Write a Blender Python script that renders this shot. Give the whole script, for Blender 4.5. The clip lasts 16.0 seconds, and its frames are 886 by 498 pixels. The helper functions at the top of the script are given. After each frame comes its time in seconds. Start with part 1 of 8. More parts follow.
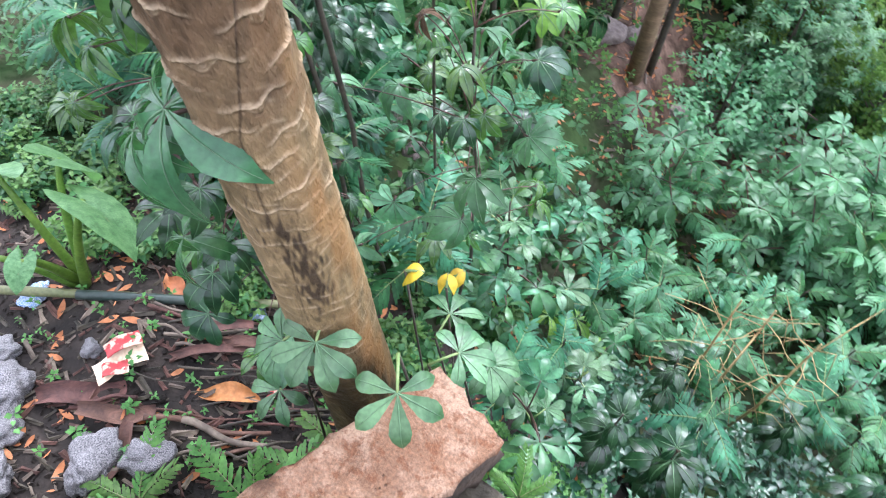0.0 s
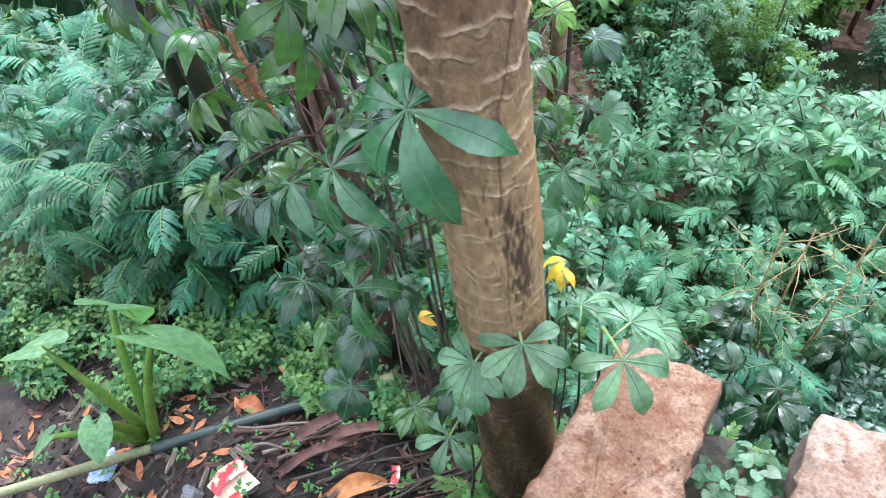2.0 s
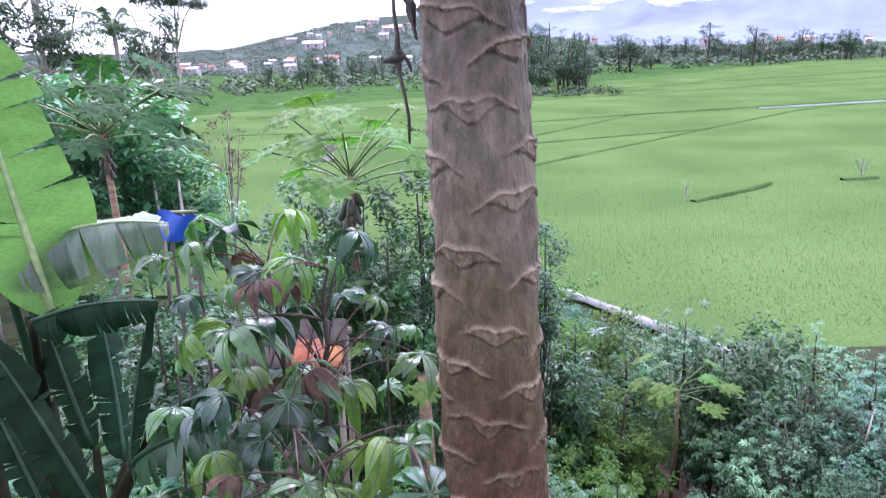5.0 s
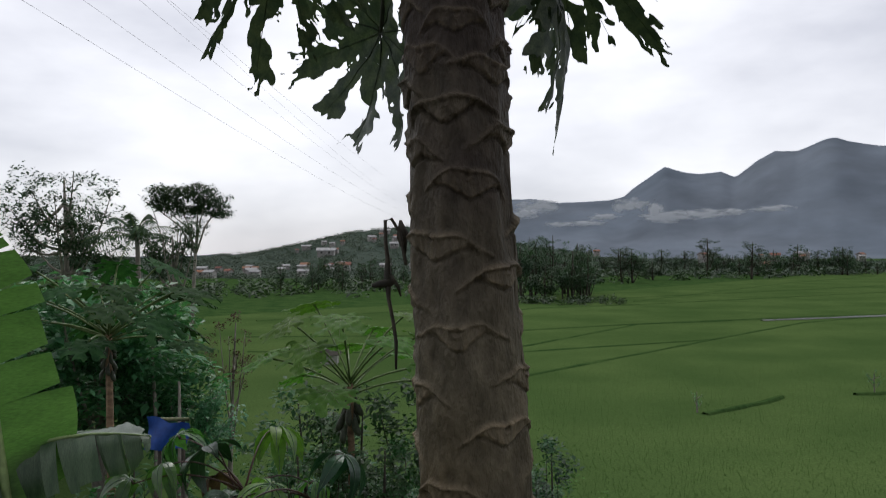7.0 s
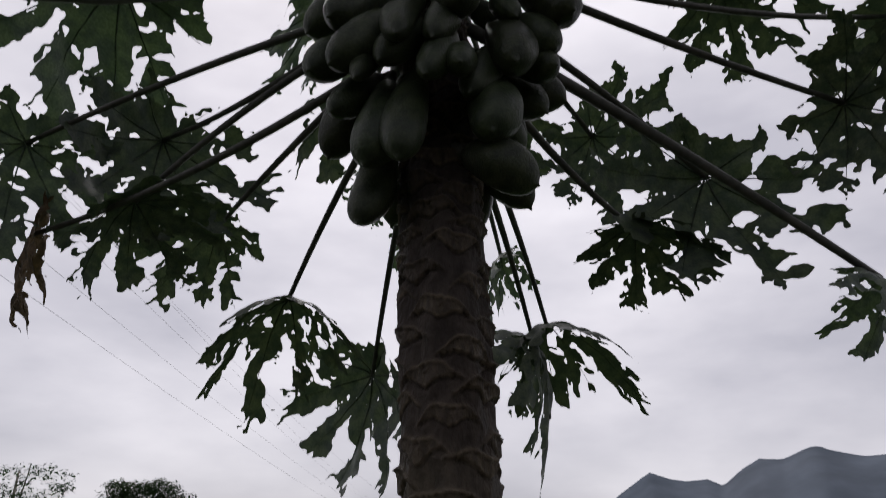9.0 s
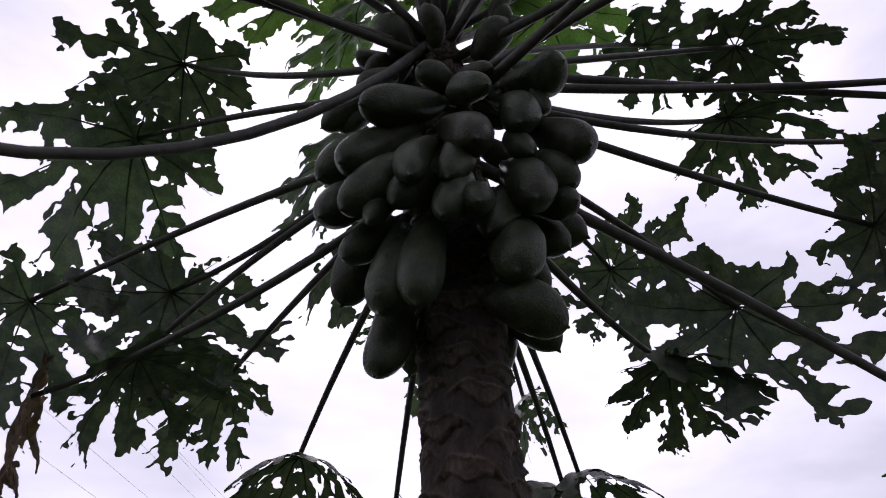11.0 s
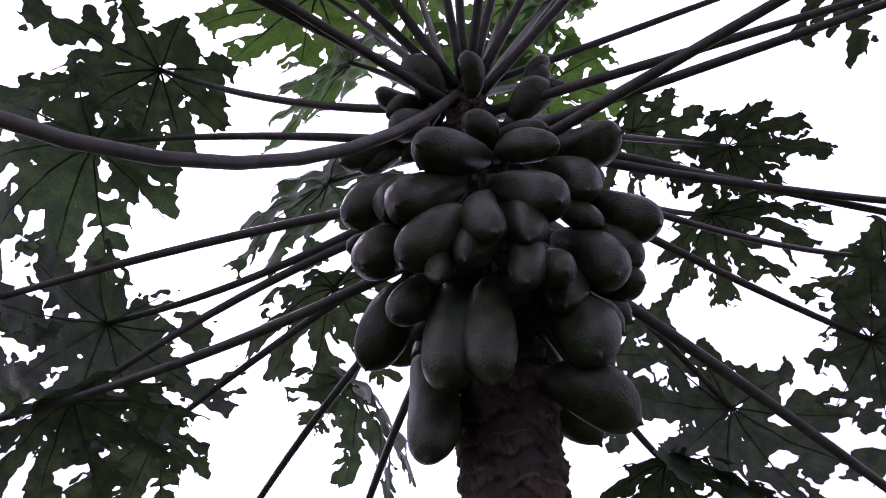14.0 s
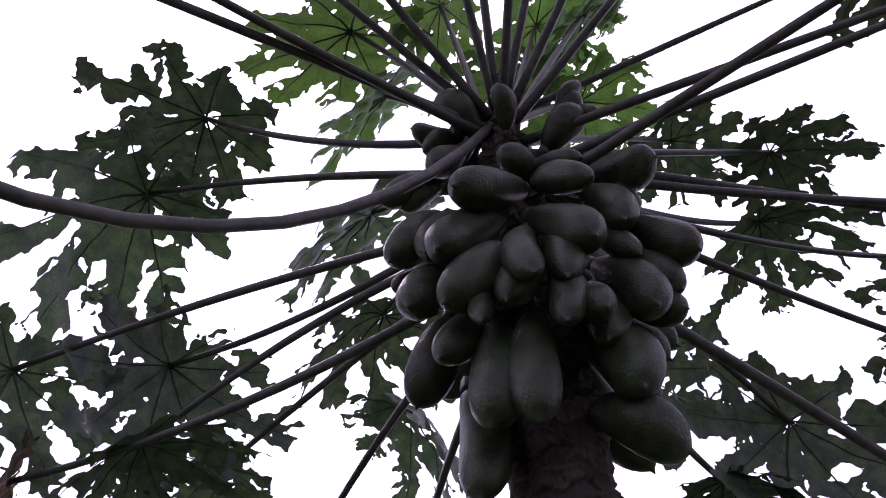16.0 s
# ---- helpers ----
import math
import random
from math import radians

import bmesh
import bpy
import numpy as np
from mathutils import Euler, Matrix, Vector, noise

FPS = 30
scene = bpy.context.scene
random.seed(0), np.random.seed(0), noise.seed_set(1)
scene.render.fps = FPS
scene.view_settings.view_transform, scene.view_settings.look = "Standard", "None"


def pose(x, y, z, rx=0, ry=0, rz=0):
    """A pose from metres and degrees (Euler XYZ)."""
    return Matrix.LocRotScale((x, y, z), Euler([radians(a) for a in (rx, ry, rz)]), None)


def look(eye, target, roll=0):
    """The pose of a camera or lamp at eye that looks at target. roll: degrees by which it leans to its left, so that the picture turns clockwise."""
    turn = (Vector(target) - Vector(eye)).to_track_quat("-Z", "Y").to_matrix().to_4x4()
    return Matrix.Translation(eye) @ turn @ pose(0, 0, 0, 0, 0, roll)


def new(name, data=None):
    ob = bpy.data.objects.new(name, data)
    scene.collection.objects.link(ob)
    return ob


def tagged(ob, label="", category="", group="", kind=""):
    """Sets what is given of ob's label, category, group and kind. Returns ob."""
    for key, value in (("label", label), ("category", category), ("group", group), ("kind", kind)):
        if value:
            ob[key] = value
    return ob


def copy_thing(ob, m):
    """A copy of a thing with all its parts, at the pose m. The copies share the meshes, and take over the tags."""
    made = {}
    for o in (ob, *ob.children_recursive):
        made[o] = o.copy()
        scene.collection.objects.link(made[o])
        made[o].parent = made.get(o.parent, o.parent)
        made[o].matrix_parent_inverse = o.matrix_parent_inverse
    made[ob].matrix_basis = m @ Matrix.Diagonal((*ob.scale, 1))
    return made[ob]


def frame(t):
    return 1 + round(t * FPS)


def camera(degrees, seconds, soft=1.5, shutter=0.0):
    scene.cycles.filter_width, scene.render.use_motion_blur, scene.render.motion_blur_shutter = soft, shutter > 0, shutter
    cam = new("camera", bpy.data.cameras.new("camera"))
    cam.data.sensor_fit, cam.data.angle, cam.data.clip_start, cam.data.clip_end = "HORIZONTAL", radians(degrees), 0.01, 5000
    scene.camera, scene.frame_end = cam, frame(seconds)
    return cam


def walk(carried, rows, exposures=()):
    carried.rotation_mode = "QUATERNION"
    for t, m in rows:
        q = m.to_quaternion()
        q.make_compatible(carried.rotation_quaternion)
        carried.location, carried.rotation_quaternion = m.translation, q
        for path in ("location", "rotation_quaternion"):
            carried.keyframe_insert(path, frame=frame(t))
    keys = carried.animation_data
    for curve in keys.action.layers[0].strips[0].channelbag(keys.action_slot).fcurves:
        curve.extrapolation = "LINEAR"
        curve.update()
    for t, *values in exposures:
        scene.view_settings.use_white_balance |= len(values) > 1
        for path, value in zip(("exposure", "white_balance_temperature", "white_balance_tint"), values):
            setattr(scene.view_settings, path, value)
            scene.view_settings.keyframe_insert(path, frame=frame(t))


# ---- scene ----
cam = camera(64.27, 16.0, soft=1.0, shutter=0.3)
PATH = [
    (0.0, pose(0.789, 0.610, 1.294, 30.34, 1.15, 31.96)),
    (0.5, pose(0.769, 0.532, 1.292, 28.69, 1.66, 23.48)),
    (1.0, pose(0.605, 0.333, 1.220, 33.38, 4.90, 12.54)),
    (1.5, pose(0.478, 0.181, 1.243, 36.95, 3.76, 12.19)),
    (2.0, pose(0.311, 0.211, 1.208, 36.63, 5.67, 12.34)),
    (2.5, pose(0.205, 0.219, 1.273, 43.65, 4.51, 9.23)),
    (3.0, pose(0.099, 0.133, 1.341, 49.79, 5.41, -0.09)),
    (3.5, pose(0.052, 0.065, 1.428, 57.92, 4.91, -1.88)),
    (4.0, pose(0.025, 0.014, 1.471, 64.16, 3.94, -2.35)),
    (4.5, pose(0.002, -0.029, 1.509, 69.26, 2.55, -2.72)),
    (5.0, pose(-0.029, -0.045, 1.558, 74.25, 1.44, -1.05)),
    (5.2, pose(-0.033, -0.050, 1.578, 75.86, 1.21, -0.63)),
    (7.3, pose(0.003, 0.008, 1.588, 93.48, 0.13, -0.21)),
    (7.5, pose(-0.001, -0.001, 1.602, 95.39, -0.03, 0.02)),
    (8.0, pose(-0.011, -0.028, 1.638, 101.66, -0.61, -1.01)),
    (8.5, pose(-0.023, -0.045, 1.678, 107.90, -1.40, -2.60)),
    (9.0, pose(-0.026, -0.080, 1.714, 114.61, -0.84, -2.33)),
    (9.5, pose(-0.028, -0.097, 1.732, 118.18, -0.10, -1.64)),
    (10.0, pose(-0.029, -0.108, 1.752, 121.25, 0.58, -0.21)),
    (10.2, pose(-0.032, -0.103, 1.757, 123.37, 0.53, 0.17)),
    (12.3, pose(-0.149, 0.135, 1.845, 126.90, 2.20, -4.82)),
    (12.5, pose(-0.191, 0.125, 1.863, 127.53, 2.33, -5.75)),
    (13.0, pose(-0.271, 0.122, 1.874, 129.05, 1.68, -7.31)),
    (13.5, pose(-0.300, 0.133, 1.871, 129.45, 1.16, -10.60)),
    (14.0, pose(-0.322, 0.133, 1.874, 130.15, 0.82, -12.26)),
    (14.5, pose(-0.336, 0.128, 1.879, 130.40, 0.76, -11.67)),
    (15.0, pose(-0.341, 0.112, 1.887, 130.92, 0.95, -10.82)),
    (15.5, pose(-0.330, 0.093, 1.891, 130.92, 1.01, -8.49)),
    (16.0, pose(-0.321, 0.076, 1.892, 130.97, 0.90, -7.16)),
]

# exposure follows the camera's own metering
EXPOSURES = [(0.0, 1.96, 5750, 17), (2.0, 1.95, 5650, 15), (2.5, 2.15, 5620, 20), (3.0, 2.38, 5450, 30), (3.5, 2.42, 5320, 42), (4.0, 2.08, 5280, 44), (4.5, 1.82, 5300, 43), (5.0, 1.54, 5480, 36), (5.2, 1.44, 5600, 32), (7.4, -1.22, 6450, 9), (8.5, -1.38, 6480, 18), (9.5, -1.33, 6480, 13), (10.2, -1.2, 6400, 15), (12.5, -0.44, 5940, 44), (16.0, -0.26, 5920, 46)]
walk(cam, PATH, EXPOSURES)

# ---- world and sun: a bright overcast afternoon ----
SUN_ELEVATION, SUN_TURN = radians(52), radians(-15)
world = bpy.data.worlds.new("overcast_sky")
scene.world = world
world.use_nodes = True
wn, wl = world.node_tree.nodes, world.node_tree.links
wn.clear()
w_out, w_bg = wn.new("ShaderNodeOutputWorld"), wn.new("ShaderNodeBackground")
w_sky = wn.new("ShaderNodeTexSky")
w_sky.sky_type, w_sky.sun_disc = "NISHITA", False
w_sky.sun_elevation, w_sky.sun_rotation = SUN_ELEVATION, SUN_TURN
w_dim = wn.new("ShaderNodeMix")
w_dim.data_type, w_dim.blend_type = "RGBA", "MULTIPLY"
w_dim.inputs[0].default_value = 1.0
w_dim.inputs[7].default_value = (0.1, 0.1, 0.1, 1)
wl.new(w_sky.outputs[0], w_dim.inputs[6])
w_co, w_map = wn.new("ShaderNodeTexCoord"), wn.new("ShaderNodeMapping")
w_map.inputs["Scale"].default_value = (1.0, 1.0, 2.6)
w_noise = wn.new("ShaderNodeTexNoise")
w_noise.inputs["Scale"].default_value, w_noise.inputs["Detail"].default_value = 2.2, 6
w_noise.inputs["Roughness"].default_value = 0.52
w_ramp = wn.new("ShaderNodeValToRGB")
w_ramp.color_ramp.elements[0].position, w_ramp.color_ramp.elements[0].color = 0.33, (0.50, 0.50, 0.54, 1)
w_ramp.color_ramp.elements[1].position, w_ramp.color_ramp.elements[1].color = 0.68, (0.86, 0.85, 0.87, 1)
w_mix = wn.new("ShaderNodeMix")
w_mix.data_type = "RGBA"
w_mix.inputs[0].default_value = 0.9
wl.new(w_co.outputs["Generated"], w_map.inputs["Vector"])
wl.new(w_map.outputs[0], w_noise.inputs["Vector"])
wl.new(w_noise.outputs[0], w_ramp.inputs[0])
wl.new(w_dim.outputs[2], w_mix.inputs[6])
# the cloud is brighter on the side where the hidden sun stands
w_sep, w_rng, w_glow = wn.new("ShaderNodeSeparateXYZ"), wn.new("ShaderNodeMapRange"), wn.new("ShaderNodeMix")
w_rng.inputs["From Min"].default_value, w_rng.inputs["From Max"].default_value = -0.6, 0.75
w_rng.inputs["To Min"].default_value, w_rng.inputs["To Max"].default_value = 0.45, 1.22
w_glow.data_type, w_glow.blend_type = "RGBA", "MULTIPLY"
w_glow.inputs[0].default_value = 1.0
wl.new(w_co.outputs["Generated"], w_sep.inputs[0])
wl.new(w_sep.outputs["Y"], w_rng.inputs["Value"])
w_low, w_both = wn.new("ShaderNodeMapRange"), wn.new("ShaderNodeMath")
w_low.inputs["From Min"].default_value, w_low.inputs["From Max"].default_value = 0.0, 0.5
w_low.inputs["To Min"].default_value, w_low.inputs["To Max"].default_value = 0.8, 1.03
w_both.operation = "MULTIPLY"
wl.new(w_sep.outputs["Z"], w_low.inputs["Value"])
wl.new(w_rng.outputs[0], w_both.inputs[0])
wl.new(w_low.outputs[0], w_both.inputs[1])
wl.new(w_ramp.outputs[0], w_glow.inputs[6])
wl.new(w_both.outputs[0], w_glow.inputs[7])
wl.new(w_glow.outputs[2], w_mix.inputs[7])
wl.new(w_mix.outputs[2], w_bg.inputs["Color"])
w_bg.inputs["Strength"].default_value = 2.4
wl.new(w_bg.outputs[0], w_out.inputs[0])

sun = new("sun", bpy.data.lights.new("sun", "SUN"))
sun.data.energy, sun.data.angle, sun.data.color = 1.5, radians(22), (1.0, 0.97, 0.92)
sun.matrix_world = look((20 * math.sin(SUN_TURN), 20 * math.cos(SUN_TURN), 24), (0, 0, -2))


# ---- materials ----
def material(name, base, second, scale=8.0, rough=0.6, bump=0.2, fine=40.0, through_light=0.0, island=0.0, spec=0.35,
             stops=(0.35, 0.65), coat=0.0, stretch=(1, 1, 1), third=None, metal=0.0):
    """Two colours mixed by a broad noise, a finer one for grain and relief, and some change from piece to piece."""
    m = bpy.data.materials.new(name)
    m.use_nodes = True
    n, l = m.node_tree.nodes, m.node_tree.links
    bsdf, out = n["Principled BSDF"], n["Material Output"]
    co, mp = n.new("ShaderNodeTexCoord"), n.new("ShaderNodeMapping")
    mp.inputs["Scale"].default_value = stretch
    l.new(co.outputs["Object"], mp.inputs["Vector"])
    n1, n2 = n.new("ShaderNodeTexNoise"), n.new("ShaderNodeTexNoise")
    n1.inputs["Scale"].default_value, n1.inputs["Detail"].default_value = scale, 5
    n2.inputs["Scale"].default_value, n2.inputs["Detail"].default_value = fine, 4
    l.new(mp.outputs[0], n1.inputs["Vector"])
    l.new(mp.outputs[0], n2.inputs["Vector"])
    ramp = n.new("ShaderNodeValToRGB")
    ramp.color_ramp.elements[0].position, ramp.color_ramp.elements[0].color = stops[0], (*base, 1)
    ramp.color_ramp.elements[1].position, ramp.color_ramp.elements[1].color = stops[1], (*second, 1)
    if third:
        e = ramp.color_ramp.elements.new(0.5 * (stops[0] + stops[1]))
        e.color = (*third, 1)
    l.new(n1.outputs[0], ramp.inputs[0])
    grain = n.new("ShaderNodeMix")
    grain.data_type, grain.blend_type = "RGBA", "OVERLAY"
    grain.inputs[0].default_value = 0.55
    l.new(ramp.outputs[0], grain.inputs[6])
    l.new(n2.outputs[0], grain.inputs[7])
    colour = grain.outputs[2]
    if island:
        geo, obj = n.new("ShaderNodeNewGeometry"), n.new("ShaderNodeObjectInfo")
        add, rng, hsv = n.new("ShaderNodeMath"), n.new("ShaderNodeMapRange"), n.new("ShaderNodeHueSaturation")
        add.operation = "ADD"
        l.new(geo.outputs["Random Per Island"], add.inputs[0])
        l.new(obj.outputs["Random"], add.inputs[1])
        rng.inputs["From Max"].default_value = 2.0
        rng.inputs["To Min"].default_value, rng.inputs["To Max"].default_value = 1 - island, 1 + island
        l.new(add.outputs[0], rng.inputs["Value"])
        l.new(rng.outputs[0], hsv.inputs["Value"])
        hue = n.new("ShaderNodeMapRange")
        hue.inputs["To Min"].default_value, hue.inputs["To Max"].default_value = 0.5 - island * 0.05, 0.5 + island * 0.04
        l.new(obj.outputs["Random"], hue.inputs["Value"])
        l.new(hue.outputs[0], hsv.inputs["Hue"])
        l.new(colour, hsv.inputs["Color"])
        colour = hsv.outputs[0]
    l.new(colour, bsdf.inputs["Base Color"])
    bsdf.inputs["Roughness"].default_value, bsdf.inputs["Metallic"].default_value = rough, metal
    bsdf.inputs["Specular IOR Level"].default_value, bsdf.inputs["Coat Weight"].default_value = spec, coat
    if bump:
        b = n.new("ShaderNodeBump")
        b.inputs["Strength"].default_value, b.inputs["Distance"].default_value = bump, 0.4 / fine
        l.new(n2.outputs[0], b.inputs["Height"])
        l.new(b.outputs[0], bsdf.inputs["Normal"])
    if through_light:
        tr, mix = n.new("ShaderNodeBsdfTranslucent"), n.new("ShaderNodeMixShader")
        bright = n.new("ShaderNodeMix")
        bright.data_type, bright.blend_type = "RGBA", "MULTIPLY"
        bright.inputs[0].default_value = 1.0
        bright.inputs[7].default_value = (1.4, 1.8, 0.95, 1)
        l.new(colour, bright.inputs[6])
        l.new(bright.outputs[2], tr.inputs["Color"])
        mix.inputs[0].default_value = through_light
        l.new(bsdf.outputs[0], mix.inputs[1])
        l.new(tr.outputs[0], mix.inputs[2])
        l.new(mix.outputs[0], out.inputs["Surface"])
    return m


M_CASSAVA = material("cassava_leaf", (0.011, 0.058, 0.022), (0.046, 0.14, 0.056), 9, 0.32, 0.15, 60, 0.2, 0.75, spec=0.33)
# cassava leaf with shade put into a darker green
M_CASSAVA_SHADED = material("shaded_glossy_leaf", (0.007, 0.034, 0.014), (0.026, 0.08, 0.03), 14, 0.3, 0.4, 90, 0.14, 0.6, spec=0.5)
M_BUSH_DARK = material("dark_shrub_leaf", (0.007, 0.031, 0.01), (0.025, 0.075, 0.023), 3, 0.42, 0.1, 40, 0.18, 0.6, spec=0.2)
M_SHOOT = material("shoot_leaf", (0.018, 0.07, 0.026), (0.045, 0.125, 0.046), 12, 0.27, 0.4, 80, 0.2, 0.5, spec=0.55)
M_YOUNG = material("young_yellow_green_leaf", (0.085, 0.17, 0.026), (0.14, 0.24, 0.042), 9, 0.4, 0.15, 60, 0.25, 0.3)
M_YELLOW = material("yellowed_leaf", (0.45, 0.28, 0.02), (0.55, 0.36, 0.03), 9, 0.5, 0.15, 60, 0.25, 0.3)
# feathery leaf, darkened for shaded near growth; the pale copy stands for lit growth
M_FEATHER = material("feathery_leaf", (0.012, 0.06, 0.026), (0.038, 0.14, 0.06), 7, 0.4, 0.1, 60, 0.2, 0.55, spec=0.22)
M_FEATHER_PALE = material("pale_feathery_leaf", (0.035, 0.13, 0.055), (0.105, 0.26, 0.12), 3, 0.4, 0.1, 60, 0.25, 0.5)
# cassava leaf again, with light put into a paler green
M_CASSAVA_LIT = material("lit_cassava_leaf", (0.048, 0.138, 0.065), (0.12, 0.26, 0.135), 3, 0.35, 0.1, 60, 0.25, 0.5)
M_LIME = material("lime_feathery_leaf", (0.046, 0.108, 0.018), (0.086, 0.168, 0.032), 3, 0.55, 0.1, 60, 0.28, 0.4, spec=0.1)
M_FERN = material("fern_leaf", (0.045, 0.135, 0.024), (0.085, 0.2, 0.04), 7, 0.5, 0.1, 60, 0.3, 0.35)
M_WEED = material("low_weed_leaf", (0.05, 0.13, 0.03), (0.1, 0.22, 0.05), 3, 0.5, 0.1, 60, 0.25, 0.45)
M_BUSH = material("shrub_leaf", (0.015, 0.056, 0.016), (0.046, 0.122, 0.034), 2, 0.45, 0.1, 40, 0.2, 0.45, spec=0.22)
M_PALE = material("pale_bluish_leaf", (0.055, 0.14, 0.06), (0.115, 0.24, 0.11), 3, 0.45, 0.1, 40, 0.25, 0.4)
M_FAR = material("far_tree_leaf", (0.028, 0.06, 0.03), (0.06, 0.105, 0.05), 0.3, 0.7, 0.0, 4, 0.15, 0.4)
# woods on the hill: greyed and paled, the haze is in the colour
M_FAR_WOODS = material("hazed_far_woods_leaf", (0.042, 0.068, 0.052), (0.085, 0.115, 0.085), 0.3, 0.7, 0.0, 4, 0.15, 0.4)
M_RED_STALK = material("red_leaf_stalk", (0.028, 0.02, 0.013), (0.075, 0.03, 0.022), 20, 0.45, 0.1, 60)
M_GREEN_STALK = material("green_leaf_stalk", (0.1, 0.17, 0.05), (0.17, 0.22, 0.08), 20, 0.45, 0.1, 60)
M_STEM = material("dark_woody_stem", (0.03, 0.027, 0.02), (0.07, 0.058, 0.04), 18, 0.7, 0.5, 70)
M_PAPAYA_LEAF = material("papaya_leaf", (0.055, 0.072, 0.06), (0.1, 0.122, 0.082), 9, 0.5, 0.25, 60, 0.12, 0.5, stops=(0.4, 0.62))
M_PAPAYA_YOUNG = material("young_papaya_leaf", (0.07, 0.12, 0.04), (0.11, 0.17, 0.06), 6, 0.5, 0.25, 50, 0.3, 0.25)
M_DEAD_LEAF = material("withered_leaf", (0.05, 0.03, 0.018), (0.12, 0.07, 0.04), 9, 0.8, 0.5, 50, 0.12, 0.2)
M_PETIOLE = material("papaya_stalk", (0.07, 0.07, 0.064), (0.115, 0.11, 0.098), 14, 0.45, 0.25, 60)
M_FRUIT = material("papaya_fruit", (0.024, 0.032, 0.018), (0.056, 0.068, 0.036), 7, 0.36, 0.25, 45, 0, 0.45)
M_BANANA = material("banana_leaf", (0.07, 0.15, 0.035), (0.1, 0.2, 0.05), 3, 0.38, 0.12, 50, 0.4, 0.15, stretch=(6, 1, 1))
# two darker banana greens carry the shade among the lower leaves
M_BANANA_SHADED = material("shaded_banana_leaf", (0.006, 0.02, 0.009), (0.013, 0.038, 0.017), 3, 0.6, 0.12, 50, 0.12, 0.4, spec=0.06, stretch=(6, 1, 1))
M_BANANA_MID = material("half_shaded_banana_leaf", (0.012, 0.04, 0.016), (0.024, 0.068, 0.027), 3, 0.4, 0.12, 50, 0.15, 0.4, spec=0.3, stretch=(6, 1, 1))
M_BANANA_RIB = material("banana_midrib", (0.17, 0.26, 0.09), (0.24, 0.32, 0.12), 6, 0.45, 0.1, 40)
M_RUST_LEAF = material("dead_orange_leaf", (0.07, 0.03, 0.014), (0.22, 0.1, 0.032), 6, 0.8, 0.4, 40, 0.15, 0.4, stretch=(6, 1, 1))
M_BANANA_STEM = material("banana_stem", (0.01, 0.014, 0.007), (0.034, 0.03, 0.015), 5, 0.85, 0.3, 40, stretch=(1, 1, 0.2), spec=0.08)
M_SOIL = material("dark_damp_soil", (0.01, 0.008, 0.007), (0.04, 0.031, 0.025), 7, 0.8, 1.0, 60, third=(0.02, 0.016, 0.013), spec=0.2)
M_GRASSY = material("weedy_ground", (0.016, 0.032, 0.012), (0.036, 0.06, 0.022), 1.2, 1.0, 0.8, 14, spec=0.0, third=(0.04, 0.04, 0.025))
M_FIELD = material("rice_field_green", (0.054, 0.096, 0.029), (0.08, 0.127, 0.04), 0.12, 1.0, 0.12, 14, spec=0.0)
M_RICE = material("rice_blade", (0.049, 0.09, 0.026), (0.074, 0.12, 0.036), 0.6, 0.6, 0.0, 8, 0.3, 0.2, spec=0.1)
M_BUND = material("grassy_bund", (0.03, 0.065, 0.02), (0.055, 0.1, 0.03), 0.5, 1.0, 0.5, 6, spec=0.0)
M_DARK_PAPAYA = material("shaded_papaya_leaf", (0.02, 0.06, 0.02), (0.045, 0.11, 0.035), 4, 0.75, 0.1, 40, 0.2, 0.4, spec=0.1)
M_DIRT = material("bare_reddish_dirt", (0.05, 0.032, 0.023), (0.15, 0.1, 0.075), 6, 0.95, 0.8, 30, spec=0.05)


